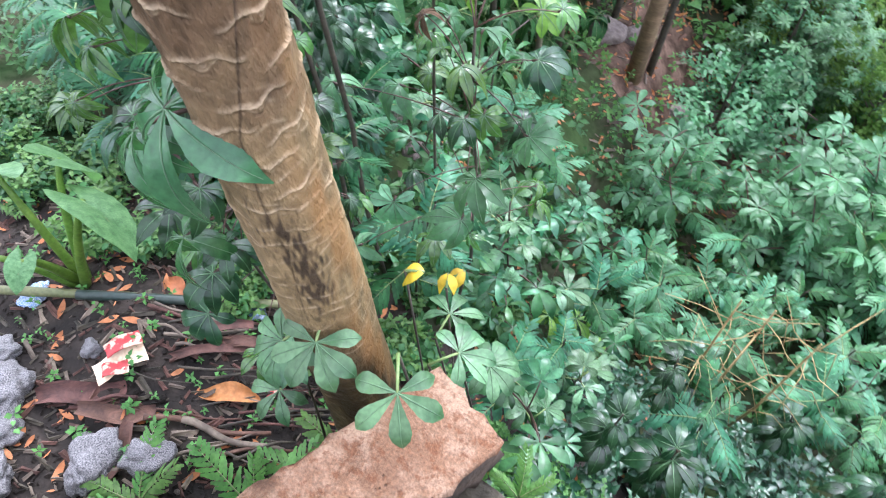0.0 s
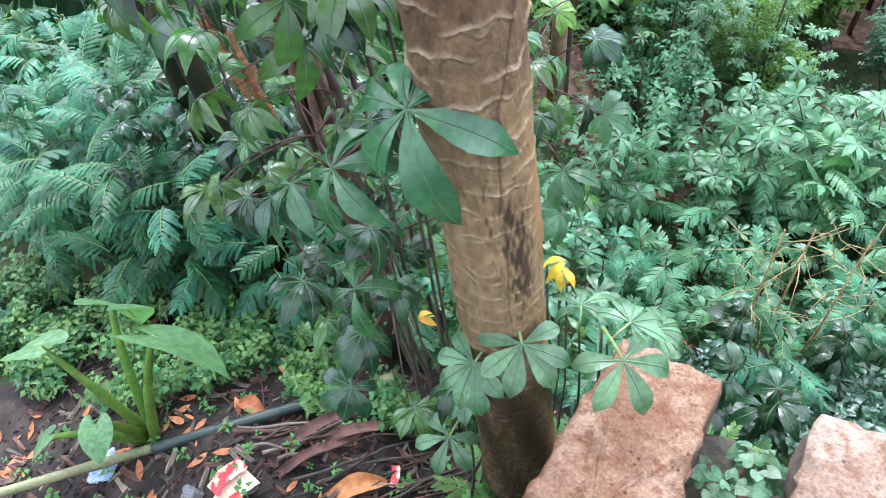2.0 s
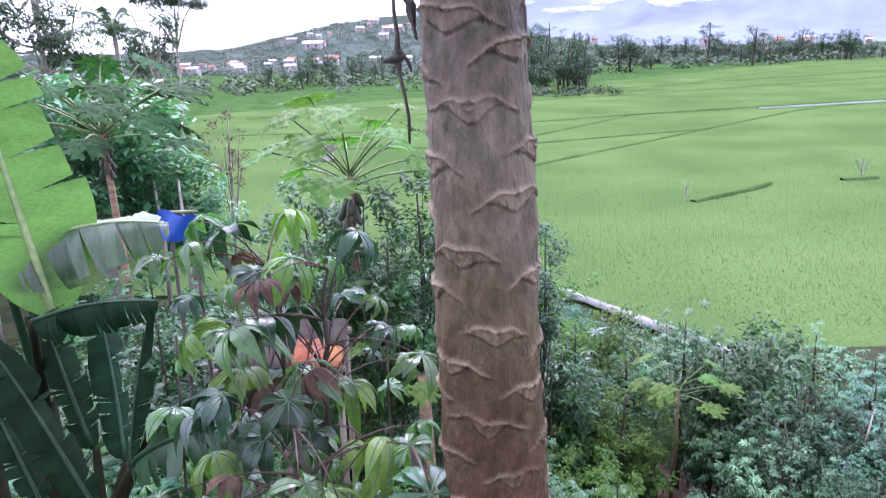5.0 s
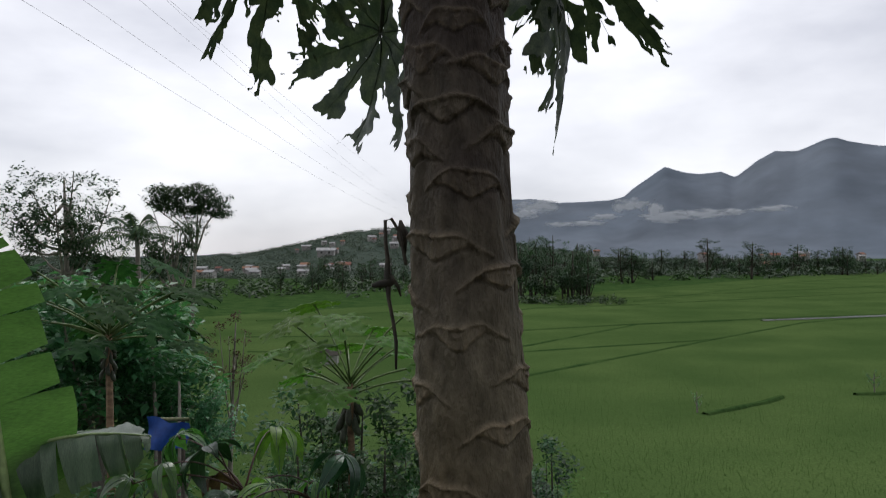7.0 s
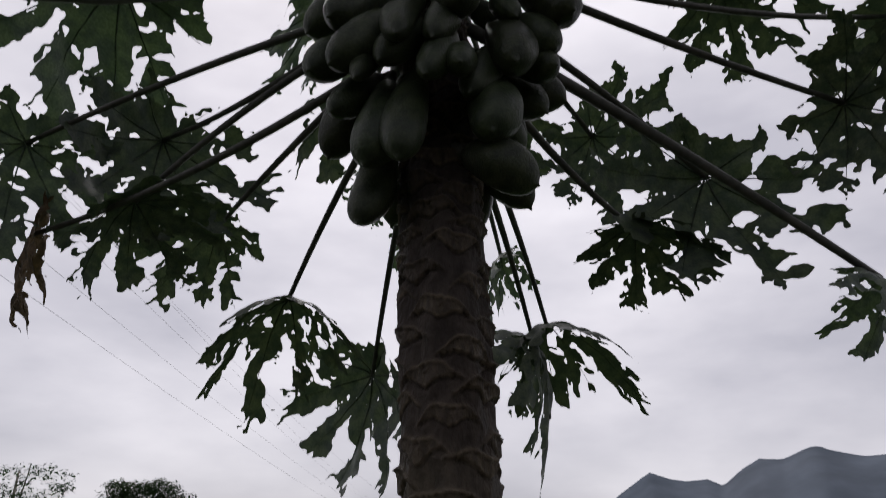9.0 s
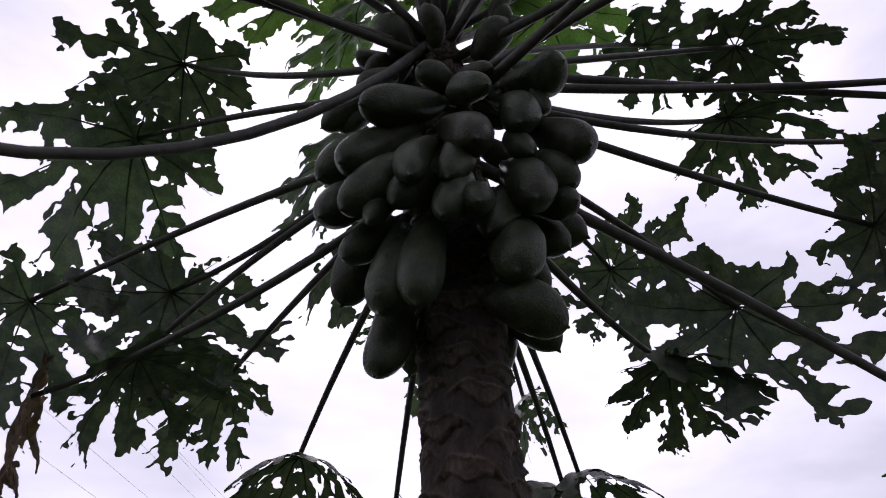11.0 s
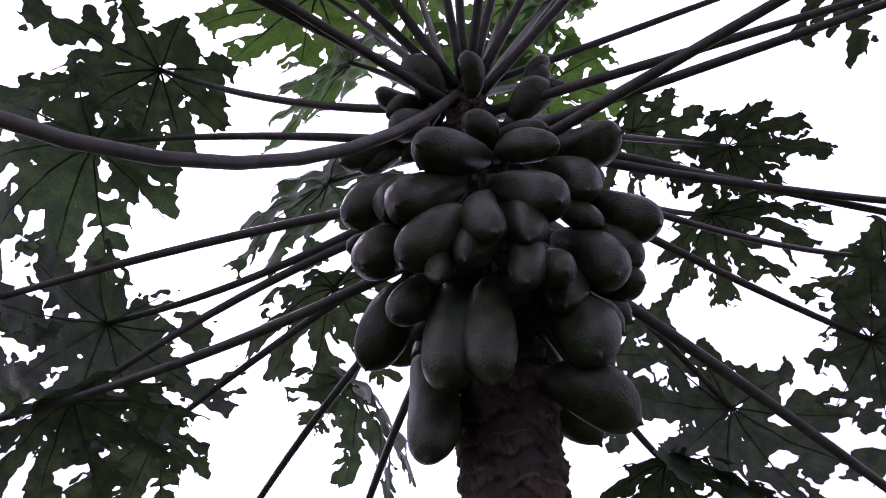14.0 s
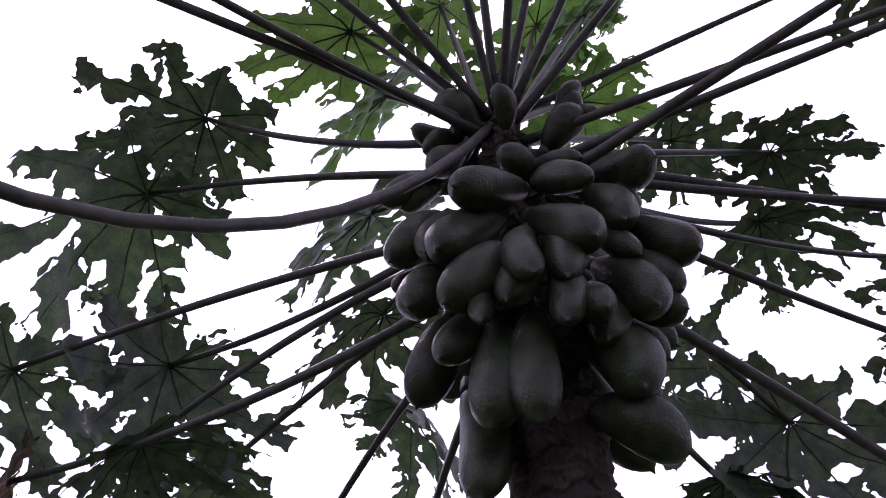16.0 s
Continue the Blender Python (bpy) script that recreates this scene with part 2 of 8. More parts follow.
def stone_material(name, pale, warm, dirt, pits):
    """Weathered concrete: pale sandy skin, rusty stains, dark dirt, grit and small pits."""
    m = bpy.data.materials.new(name)
    m.use_nodes = True
    n, l = m.node_tree.nodes, m.node_tree.links
    bsdf, co = n["Principled BSDF"], n.new("ShaderNodeTexCoord")

    def noise_at(scale, detail, rough):
        t = n.new("ShaderNodeTexNoise")
        t.inputs["Scale"].default_value, t.inputs["Detail"].default_value, t.inputs["Roughness"].default_value = scale, detail, rough
        l.new(co.outputs["Object"], t.inputs["Vector"])
        return t.outputs[0]

    def mask(src, lo, hi, top):
        r = n.new("ShaderNodeMapRange")
        r.inputs["From Min"].default_value, r.inputs["From Max"].default_value, r.inputs["To Max"].default_value = lo, hi, top
        l.new(src, r.inputs["Value"])
        return r.outputs[0]

    def layer(under, fac, colour, blend="MIX"):
        x = n.new("ShaderNodeMix")
        x.data_type, x.blend_type = "RGBA", blend
        l.new(fac, x.inputs[0])
        l.new(under, x.inputs[6])
        x.inputs[7].default_value = (*colour, 1)
        return x.outputs[2]

    base = n.new("ShaderNodeRGB")
    base.outputs[0].default_value = (*pale, 1)
    grit = noise_at(130, 6, 0.7)
    colour = layer(base.outputs[0], mask(noise_at(6, 8, 0.68), 0.42, 0.54, 0.9), warm)
    colour = layer(colour, mask(noise_at(30, 6, 0.7), 0.5, 0.6, 0.75), (warm[0] * 0.75, warm[1] * 0.55, warm[2] * 0.4))
    colour = layer(colour, mask(noise_at(4.2, 8, 0.72), 0.5, 0.62, 0.75), dirt)
    cell = n.new("ShaderNodeTexVoronoi")
    cell.inputs["Scale"].default_value = pits
    l.new(co.outputs["Object"], cell.inputs["Vector"])
    some = n.new("ShaderNodeMath")
    some.operation = "MULTIPLY"
    l.new(mask(cell.outputs["Distance"], 0.2, 0.08, 0.85), some.inputs[0])
    l.new(mask(noise_at(12, 4, 0.6), 0.5, 0.58, 1.0), some.inputs[1])
    colour = layer(colour, some.outputs[0], (dirt[0] * 0.6, dirt[1] * 0.6, dirt[2] * 0.6))
    over = n.new("ShaderNodeMix")
    over.data_type, over.blend_type = "RGBA", "OVERLAY"
    over.inputs[0].default_value = 1.0
    l.new(colour, over.inputs[6])
    l.new(grit, over.inputs[7])
    l.new(over.outputs[2], bsdf.inputs["Base Color"])
    bsdf.inputs["Roughness"].default_value, bsdf.inputs["Specular IOR Level"].default_value = 0.85, 0.25
    high = n.new("ShaderNodeMath")
    high.operation = "SUBTRACT"
    l.new(grit, high.inputs[0])
    l.new(some.outputs[0], high.inputs[1])
    bump = n.new("ShaderNodeBump")
    bump.inputs["Strength"].default_value, bump.inputs["Distance"].default_value = 0.9, 0.006
    l.new(high.outputs[0], bump.inputs["Height"])
    l.new(bump.outputs[0], bsdf.inputs["Normal"])
    return m


M_STONE = stone_material("weathered_reddish_concrete", (0.235, 0.155, 0.102), (0.15, 0.08, 0.044), (0.062, 0.034, 0.018), 42)
M_STONE_PALE = stone_material("weathered_pale_concrete", (0.28, 0.215, 0.165), (0.19, 0.13, 0.09), (0.09, 0.065, 0.045), 30)
M_STONE_SIDE = material("dark_broken_edge", (0.035, 0.026, 0.02), (0.1, 0.07, 0.05), 12, 0.95, 1.0, 60)
M_WALL = material("damp_earth_wall", (0.03, 0.027, 0.02), (0.07, 0.06, 0.04), 5, 0.9, 1.0, 30)
M_ROCK = material("grey_rock", (0.12, 0.1, 0.09), (0.24, 0.2, 0.18), 4, 0.85, 0.8, 30)
M_BAMBOO = material("weathered_bamboo", (0.1, 0.12, 0.05), (0.2, 0.2, 0.1), 4, 0.5, 0.2, 60, stretch=(1, 1, 1))
M_PIPE = material("dark_green_hose", (0.02, 0.035, 0.03), (0.045, 0.06, 0.05), 6, 0.4, 0.1, 50)
M_RED_PAPER = material("faded_red_wrapper", (0.38, 0.035, 0.035), (0.6, 0.42, 0.3), 26, 0.5, 0.3, 50, stops=(0.52, 0.6))
M_CREAM_PAPER = material("cream_wrapper", (0.6, 0.45, 0.3), (0.72, 0.58, 0.42), 12, 0.55, 0.2, 50)
M_DRY_LEAF = material("dry_orange_leaf", (0.28, 0.1, 0.03), (0.45, 0.2, 0.08), 10, 0.6, 0.3, 60, 0.1, 0.3)
M_RED_BARK = material("dry_reddish_sheath", (0.045, 0.022, 0.016), (0.13, 0.066, 0.048), 9, 0.75, 0.5, 60, island=0.3, stretch=(1, 1, 4))
M_PLASTIC = material("dirty_plastic_bag", (0.05, 0.05, 0.055), (0.26, 0.25, 0.25), 20, 0.3, 0.5, 40)
M_BLUE_PLASTIC = material("blue_white_plastic_scrap", (0.05, 0.2, 0.5), (0.6, 0.65, 0.7), 25, 0.3, 0.4, 40, stops=(0.45, 0.55))
M_TARP = material("blue_tarpaulin", (0.015, 0.06, 0.28), (0.03, 0.1, 0.38), 4, 0.4, 0.2, 30)
M_SHEET = material("pale_metal_sheet", (0.08, 0.085, 0.08), (0.16, 0.165, 0.155), 5, 0.45, 0.15, 30)
M_TILE = material("orange_clay_tile", (0.13, 0.05, 0.02), (0.27, 0.11, 0.04), 10, 0.8, 0.4, 40, island=0.35)
M_WOOD = material("old_grey_wood", (0.09, 0.07, 0.055), (0.2, 0.16, 0.12), 8, 0.8, 0.5, 50, stretch=(1, 1, 0.15))
M_PALE_BARK = material("pale_tree_bark", (0.2, 0.18, 0.15), (0.36, 0.33, 0.28), 5, 0.85, 0.4, 30, stretch=(1, 1, 0.3))
M_TAN_BARK = material("tan_papaya_bark", (0.17, 0.11, 0.065), (0.3, 0.2, 0.12), 6, 0.8, 0.4, 30, stretch=(1, 1, 3))
M_HOUSE = material("painted_house_wall", (0.3, 0.28, 0.26), (0.5, 0.48, 0.46), 0.6, 0.8, 0.1, 6, island=0.25)
M_ROOF = material("far_clay_roof", (0.16, 0.075, 0.05), (0.3, 0.13, 0.085), 0.8, 0.85, 0.2, 6, island=0.35)
M_ROOF_GREY = material("far_pale_roof", (0.26, 0.26, 0.27), (0.42, 0.41, 0.41), 0.8, 0.7, 0.2, 6, island=0.2)
# hillside green greyed to hold the haze before it
M_HILL = material("hazed_hillside", (0.05, 0.07, 0.056), (0.085, 0.108, 0.088), 0.03, 1.0, 0.3, 0.3, spec=0.0)
# distance haze is mixed into the mountain's base colour
M_MOUNTAIN = material("hazed_distant_mountain", (0.152, 0.18, 0.217), (0.184, 0.211, 0.248), 0.0015, 1.0, 0.0, 0.004, spec=0.0)


def cloud_material():
    """A thin bank of cloud: white, thinning to nothing at its rim in ragged wisps."""
    m = bpy.data.materials.new("thin_white_cloud")
    m.use_nodes = True
    n, l = m.node_tree.nodes, m.node_tree.links
    bsdf, out = n["Principled BSDF"], n["Material Output"]
    bsdf.inputs["Base Color"].default_value, bsdf.inputs["Roughness"].default_value = (0.86, 0.87, 0.9, 1), 1.0
    bsdf.inputs["Specular IOR Level"].default_value = 0.0
    co, ln, nz = n.new("ShaderNodeTexCoord"), n.new("ShaderNodeVectorMath"), n.new("ShaderNodeTexNoise")
    ln.operation = "LENGTH"
    nz.inputs["Scale"].default_value, nz.inputs["Detail"].default_value = 2.2, 6
    sub, rg, tr, mx, inf = n.new("ShaderNodeMath"), n.new("ShaderNodeMapRange"), n.new("ShaderNodeBsdfTransparent"), n.new("ShaderNodeMixShader"), n.new("ShaderNodeObjectInfo")
    mv = n.new("ShaderNodeVectorMath")
    mv.operation = "ADD"
    l.new(co.outputs["Object"], ln.inputs[0])
    l.new(co.outputs["Object"], mv.inputs[0])
    l.new(inf.outputs["Location"], mv.inputs[1])
    l.new(mv.outputs[0], nz.inputs["Vector"])
    sub.operation = "SUBTRACT"
    l.new(nz.outputs[0], sub.inputs[0])
    mul = n.new("ShaderNodeMath")
    mul.operation, mul.inputs[1].default_value = "MULTIPLY", 0.5
    l.new(ln.outputs["Value"], mul.inputs[0])
    l.new(mul.outputs[0], sub.inputs[1])
    rg.inputs["From Min"].default_value, rg.inputs["From Max"].default_value = 0.02, 0.33
    rg.inputs["To Max"].default_value = 0.88
    l.new(sub.outputs[0], rg.inputs["Value"])
    l.new(rg.outputs[0], mx.inputs[0])
    l.new(tr.outputs[0], mx.inputs[1])
    l.new(bsdf.outputs[0], mx.inputs[2])
    l.new(mx.outputs[0], out.inputs["Surface"])
    return m


M_WISP = cloud_material()
M_CABLE = material("black_cable", (0.03, 0.03, 0.032), (0.06, 0.06, 0.06), 3, 0.6, 0.0, 10)


def trunk_material():
    """Papaya bark: grey-brown above, reddish lower down, tan at the foot, with pale scar ridges, dark stains and
    painted crease shade.
    """
    m = bpy.data.materials.new("papaya_bark")
    m.use_nodes = True
    n, l = m.node_tree.nodes, m.node_tree.links
    bsdf = n["Principled BSDF"]
    co = n.new("ShaderNodeTexCoord")
    sep = n.new("ShaderNodeSeparateXYZ")
    l.new(co.outputs["Object"], sep.inputs[0])
    wob = n.new("ShaderNodeTexNoise")
    wob.inputs["Scale"].default_value, wob.inputs["Detail"].default_value = 5, 5
    l.new(co.outputs["Object"], wob.inputs["Vector"])
    mul = n.new("ShaderNodeMath")
    mul.operation, mul.inputs[1].default_value, mul.inputs[2].default_value = "MULTIPLY_ADD", 0.9, -0.45
    l.new(wob.outputs[0], mul.inputs[0])
    add = n.new("ShaderNodeMath")
    add.operation = "ADD"
    l.new(sep.outputs["Z"], add.inputs[0])
    l.new(mul.outputs[0], add.inputs[1])
    rng = n.new("ShaderNodeMapRange")
    rng.inputs["From Min"].default_value, rng.inputs["From Max"].default_value = 0.85, 3.85
    l.new(add.outputs[0], rng.inputs["Value"])
    ramp = n.new("ShaderNodeValToRGB")
    # the upper stops are also darkened for the trunk's backlit silhouette
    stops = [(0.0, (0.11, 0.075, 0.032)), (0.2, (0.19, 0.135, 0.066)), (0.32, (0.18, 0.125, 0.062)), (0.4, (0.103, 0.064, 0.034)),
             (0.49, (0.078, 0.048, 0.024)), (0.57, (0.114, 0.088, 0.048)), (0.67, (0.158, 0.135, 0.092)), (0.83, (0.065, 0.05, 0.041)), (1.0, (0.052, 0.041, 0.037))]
    ramp.color_ramp.elements[0].color = (*stops[0][1], 1)
    ramp.color_ramp.elements[1].color = (*stops[-1][1], 1)
    for p, c in stops[1:-1]:
        ramp.color_ramp.elements.new(p).color = (*c, 1)
    l.new(rng.outputs[0], ramp.inputs[0])
    grain = n.new("ShaderNodeTexNoise")
    grain.inputs["Scale"].default_value, grain.inputs["Detail"].default_value = 55, 6
    mp = n.new("ShaderNodeMapping")
    mp.inputs["Scale"].default_value = (1, 1, 0.45)
    l.new(co.outputs["Object"], mp.inputs["Vector"])
    l.new(mp.outputs[0], grain.inputs["Vector"])
    over = n.new("ShaderNodeMix")
    over.data_type, over.blend_type = "RGBA", "OVERLAY"
    over.inputs[0].default_value = 0.85
    l.new(ramp.outputs[0], over.inputs[6])
    l.new(grain.outputs[0], over.inputs[7])
    ridge, pale = n.new("ShaderNodeAttribute"), n.new("ShaderNodeMix")
    ridge.attribute_name = "ridge"
    pale.data_type = "RGBA"
    pale.inputs[7].default_value = (0.46, 0.36, 0.23, 1)
    l.new(ridge.outputs["Fac"], pale.inputs[0])
    l.new(over.outputs[2], pale.inputs[6])
    stain_shade, dark = n.new("ShaderNodeAttribute"), n.new("ShaderNodeMix")
    stain_shade.attribute_name = "stain_shade"
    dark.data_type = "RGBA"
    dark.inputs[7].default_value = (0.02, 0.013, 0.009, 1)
    l.new(stain_shade.outputs["Fac"], dark.inputs[0])
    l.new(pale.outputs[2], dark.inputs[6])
    rust, orange = n.new("ShaderNodeAttribute"), n.new("ShaderNodeMix")
    rust.attribute_name = "rust"
    orange.data_type = "RGBA"
    orange.inputs[7].default_value = (0.24, 0.12, 0.04, 1)
    l.new(rust.outputs["Fac"], orange.inputs[0])
    l.new(dark.outputs[2], orange.inputs[6])
    l.new(orange.outputs[2], bsdf.inputs["Base Color"])
    bsdf.inputs["Roughness"].default_value = 0.65
    bsdf.inputs["Specular IOR Level"].default_value = 0.2
    b = n.new("ShaderNodeBump")
    b.inputs["Strength"].default_value, b.inputs["Distance"].default_value = 1.0, 0.012
    fibre, both = n.new("ShaderNodeTexNoise"), n.new("ShaderNodeMath")
    fibre.inputs["Scale"].default_value, fibre.inputs["Detail"].default_value = 170, 5
    l.new(mp.outputs[0], fibre.inputs["Vector"])
    both.operation = "MULTIPLY_ADD"
    both.inputs[1].default_value = 0.5
    l.new(fibre.outputs[0], both.inputs[0])
    l.new(grain.outputs[0], both.inputs[2])
    l.new(both.outputs[0], b.inputs["Height"])
    l.new(b.outputs[0], bsdf.inputs["Normal"])
    return m


M_TRUNK = trunk_material()


# ---- mesh tools ----
rnd = random.Random(7)


class Build:
    """Collects vertices and faces, each face with a material slot."""

    def __init__(self):
        self.v, self.f, self.s = [], [], []

    def add(self, verts, faces, slot=0):
        o = len(self.v)
        self.v += [tuple(p) for p in verts]
        self.f += [tuple(i + o for i in f) for f in faces]
        self.s += [slot] * len(faces)

    def tube(self, points, radii, sides=6, slot=0, cap=True):
        points = [Vector(p) for p in points]
        verts, faces = [], []
        up = Vector((0.31, 0.17, 0.93))
        for i, p in enumerate(points):
            d = (points[min(i + 1, len(points) - 1)] - points[max(i - 1, 0)]).normalized()
            a = d.cross(up)
            a = a.normalized() if a.length > 1e-4 else d.orthogonal().normalized()
            c = d.cross(a)
            r = radii[i] if hasattr(radii, "__len__") else radii
            for k in range(sides):
                w = 2 * math.pi * k / sides
                verts.append(p + (a * math.cos(w) + c * math.sin(w)) * r)
        for i in range(len(points) - 1):
            for k in range(sides):
                q = (k + 1) % sides
                faces.append((i * sides + k, i * sides + q, (i + 1) * sides + q, (i + 1) * sides + k))
        if cap:
            faces += [tuple(range(sides - 1, -1, -1)), tuple((len(points) - 1) * sides + k for k in range(sides))]
        self.add(verts, faces, slot)

    def mesh(self, name, mats, smooth=True):
        me = bpy.data.meshes.new(name)
        me.from_pydata(self.v, [], self.f)
        for m in mats if isinstance(mats, (list, tuple)) else [mats]:
            me.materials.append(m)
        me.polygons.foreach_set("material_index", self.s)
        me.polygons.foreach_set("use_smooth", [smooth] * len(self.f))
        me.update()
        return me


def arc(a, b, rise, steps=8, bend=None):
    """Points from a to b that bow upwards by rise."""
    a, b = Vector(a), Vector(b)
    side = Vector(bend) if bend else Vector((0, 0, 1))
    return [a.lerp(b, i / steps) + side * rise * 4 * (i / steps) * (1 - i / steps) for i in range(steps + 1)]


def thing(name, me=None, at=None, label="", category="", group="", kind=""):
    ob = new(name, me)
    if at is not None:
        ob.matrix_world = at if isinstance(at, Matrix) else Matrix.Translation(at)
    return tagged(ob, label, category, group, kind)


def child(name, me, parent, at=None, label=""):
    ob = new(name, me)
    ob.parent = parent
    if at is not None:
        ob.matrix_basis = at if isinstance(at, Matrix) else Matrix.Translation(at)
    return tagged(ob, label)


def stuff_mesh(name, template, mats, transforms, smooth=True):
    """Joins many moved copies of one template (a Build) into one mesh."""
    tv = np.array([(*p, 1.0) for p in template.v])
    n = len(tv)
    ms = np.array([np.array(m) for m in transforms])
    verts = np.einsum("kij,nj->kni", ms[:, :3, :], tv).reshape(-1, 3)
    sizes = np.array([len(f) for f in template.f])
    loops = np.concatenate([np.array(f) for f in template.f])
    k = len(ms)
    allloops = (loops[None, :] + (np.arange(k) * n)[:, None]).ravel()
    allsizes = np.tile(sizes, k)
    me = bpy.data.meshes.new(name)
    me.vertices.add(len(verts))
    me.vertices.foreach_set("co", verts.ravel())
    me.loops.add(len(allloops))
    me.loops.foreach_set("vertex_index", allloops)
    me.polygons.add(len(allsizes))
    me.polygons.foreach_set("loop_start", np.concatenate([[0], np.cumsum(allsizes)[:-1]]))
    me.polygons.foreach_set("material_index", np.tile(np.array(template.s), k))
    me.polygons.foreach_set("use_smooth", np.full(len(allsizes), smooth))
    for m in mats if isinstance(mats, (list, tuple)) else [mats]:
        me.materials.append(m)
    me.update(calc_edges=True)
    me.validate()
    return me


def place(x, y, z, turn=0.0, tip=0.0, lean=0.0, size=1.0):
    return Matrix.LocRotScale((x, y, z), Euler((tip, lean, turn)), (size, size, size))


def smooth_step(a, b, x):
    t = np.clip((np.asarray(x, float) - a) / (b - a), 0, 1)
    return t * t * (3 - 2 * t)


# ---- ground: a garden bank that falls to a gully, and the rice fields beyond it ----
FIELD_Z = -5.2


def bank(x, y):
    x, y = np.asarray(x, float), np.asarray(y, float)
    right = np.interp(y, [-6, 0.7, 1.3, 2, 3, 5, 7.3, 12, 15.5], [-1.3, -1.35, -1.95, -2.6, -3.45, -3.9, -4.25, -4.9, -5.25])
    left = np.interp(y, [-6, 0, 1, 2, 4, 7, 12, 18], [-1.2, -1.25, -1.36, -1.8, -2.6, -3.4, -4.4, -5.25])
    k = smooth_step(-0.5, 0.7, x)
    h = left * (1 - k) + right * k
    h = h + (1 - smooth_step(9, 14, y)) * 0.05 * np.sin(3.1 * x + 1.3 * y) * np.cos(2.3 * y - 0.7 * x) + (1 - smooth_step(9, 14, y)) * 0.02 * np.sin(9 * x) * np.cos(11 * y)
    far = smooth_step(60, 300, np.hypot(x, y))
    return h * (1 - far) + (FIELD_Z - 0.05) * far


def grid_mesh(name, xs, ys, height, mat, slots=None):
    gx, gy = np.meshgrid(xs, ys)
    gz = height(gx, gy)
    nx = len(xs)
    b = Build()
    b.v = list(zip(gx.ravel().tolist(), gy.ravel().tolist(), gz.ravel().tolist()))
    for j in range(len(ys) - 1):
        for i in range(nx - 1):
            b.f.append((j * nx + i, j * nx + i + 1, (j + 1) * nx + i + 1, (j + 1) * nx + i))
            b.s.append(slots(xs[i], ys[j]) if slots else 0)
    return b.mesh(name, mat)


gx = np.unique(np.concatenate([np.arange(-4, 5, 0.11), np.arange(-22, 24, 0.9), [-4600, -2000, -800, -300, -120, -60, -35, 35, 60, 120, 300, 800, 2000, 4600]]))
gy = np.unique(np.concatenate([np.arange(-2.2, 8, 0.11), np.arange(8, 20, 0.5), [-4500, -1500, -400, -100, -30, -10, -5, 22, 26, 32, 40, 55, 80, 120, 200, 300, 450, 800, 1500, 2600, 4600]]))
ground = thing("ground", grid_mesh("ground", gx, gy, bank, [M_SOIL, M_GRASSY, M_BUND, M_DIRT],
               lambda x, y: 0 if (-2.2 < x < 1.2 and -3 < y < 1.75) else (3 if (2.6 < x < 3.9 and 7.4 < y < 9.2) or (5.4 < x < 7 and 9.4 < y < 11) or (-0.6 < x < 1.6 and 4.6 < y < 6.2) else 2 if y > 30 else 1)),
               label="dark damp soil bank sloping down to weedy gully", category="ground", kind="structure")

FIELD = [(-12, 20), (3, 18.6), (4.2, 18.0), (7.7, 12.8), (12, 11.4), (40, 10.5), (200, 20), (230, 265), (157, 280), (60, 170), (14, 121), (-28, 85)]
b = Build()
b.add([(x, y, FIELD_Z + 0.04) for x, y in FIELD] + [(x, y, FIELD_Z - 0.2) for x, y in FIELD],
      [tuple(range(len(FIELD)))] + [(i, (i + 1) % len(FIELD), (i + 1) % len(FIELD) + len(FIELD), i + len(FIELD)) for i in range(len(FIELD))])
thing("rice_field", b.mesh("rice_field", M_FIELD, False), label="bright green flooded rice field in young growth", category="field", kind="structure")


def strip_between(name, pts, width, height, mat, label, category, base=FIELD_Z + 0.03):
    """A low ridge with a rounded top that follows points on the field, with uneven edges."""
    q = Build()
    rr = random.Random(len(name) + int(pts[0][0] * 10))
    fine = []
    for (x0, y0), (x1, y1) in zip(pts, pts[1:]):
        n = max(2, int(math.hypot(x1 - x0, y1 - y0) / 2.5))
        fine += [(x0 + (x1 - x0) * i / n, y0 + (y1 - y0) * i / n) for i in range(n)]
    fine.append(pts[-1])
    verts, faces = [], []
    for i, (x, y) in enumerate(fine):
        x0, y0 = fine[max(i - 1, 0)]
        x1, y1 = fine[min(i + 1, len(fine) - 1)]
        d = math.hypot(x1 - x0, y1 - y0) or 1
        nx, ny = -(y1 - y0) / d, (x1 - x0) / d
        w = width * rr.uniform(0.7, 1.3)
        for s, h in ((-1, 0), (-0.5, 1), (0.5, 1), (1, 0)):
            verts.append((x + nx * w * s / 2, y + ny * w * s / 2, base + h * height * rr.uniform(0.7, 1.3)))
    for i in range(len(fine) - 1):
        for k in range(3):
            faces.append((i * 4 + k, i * 4 + k + 1, i * 4 + k + 5, i * 4 + k + 4))
    q.add(verts, faces)
    return thing(name, q.mesh(name, mat), label=label, category=category, kind="structure")


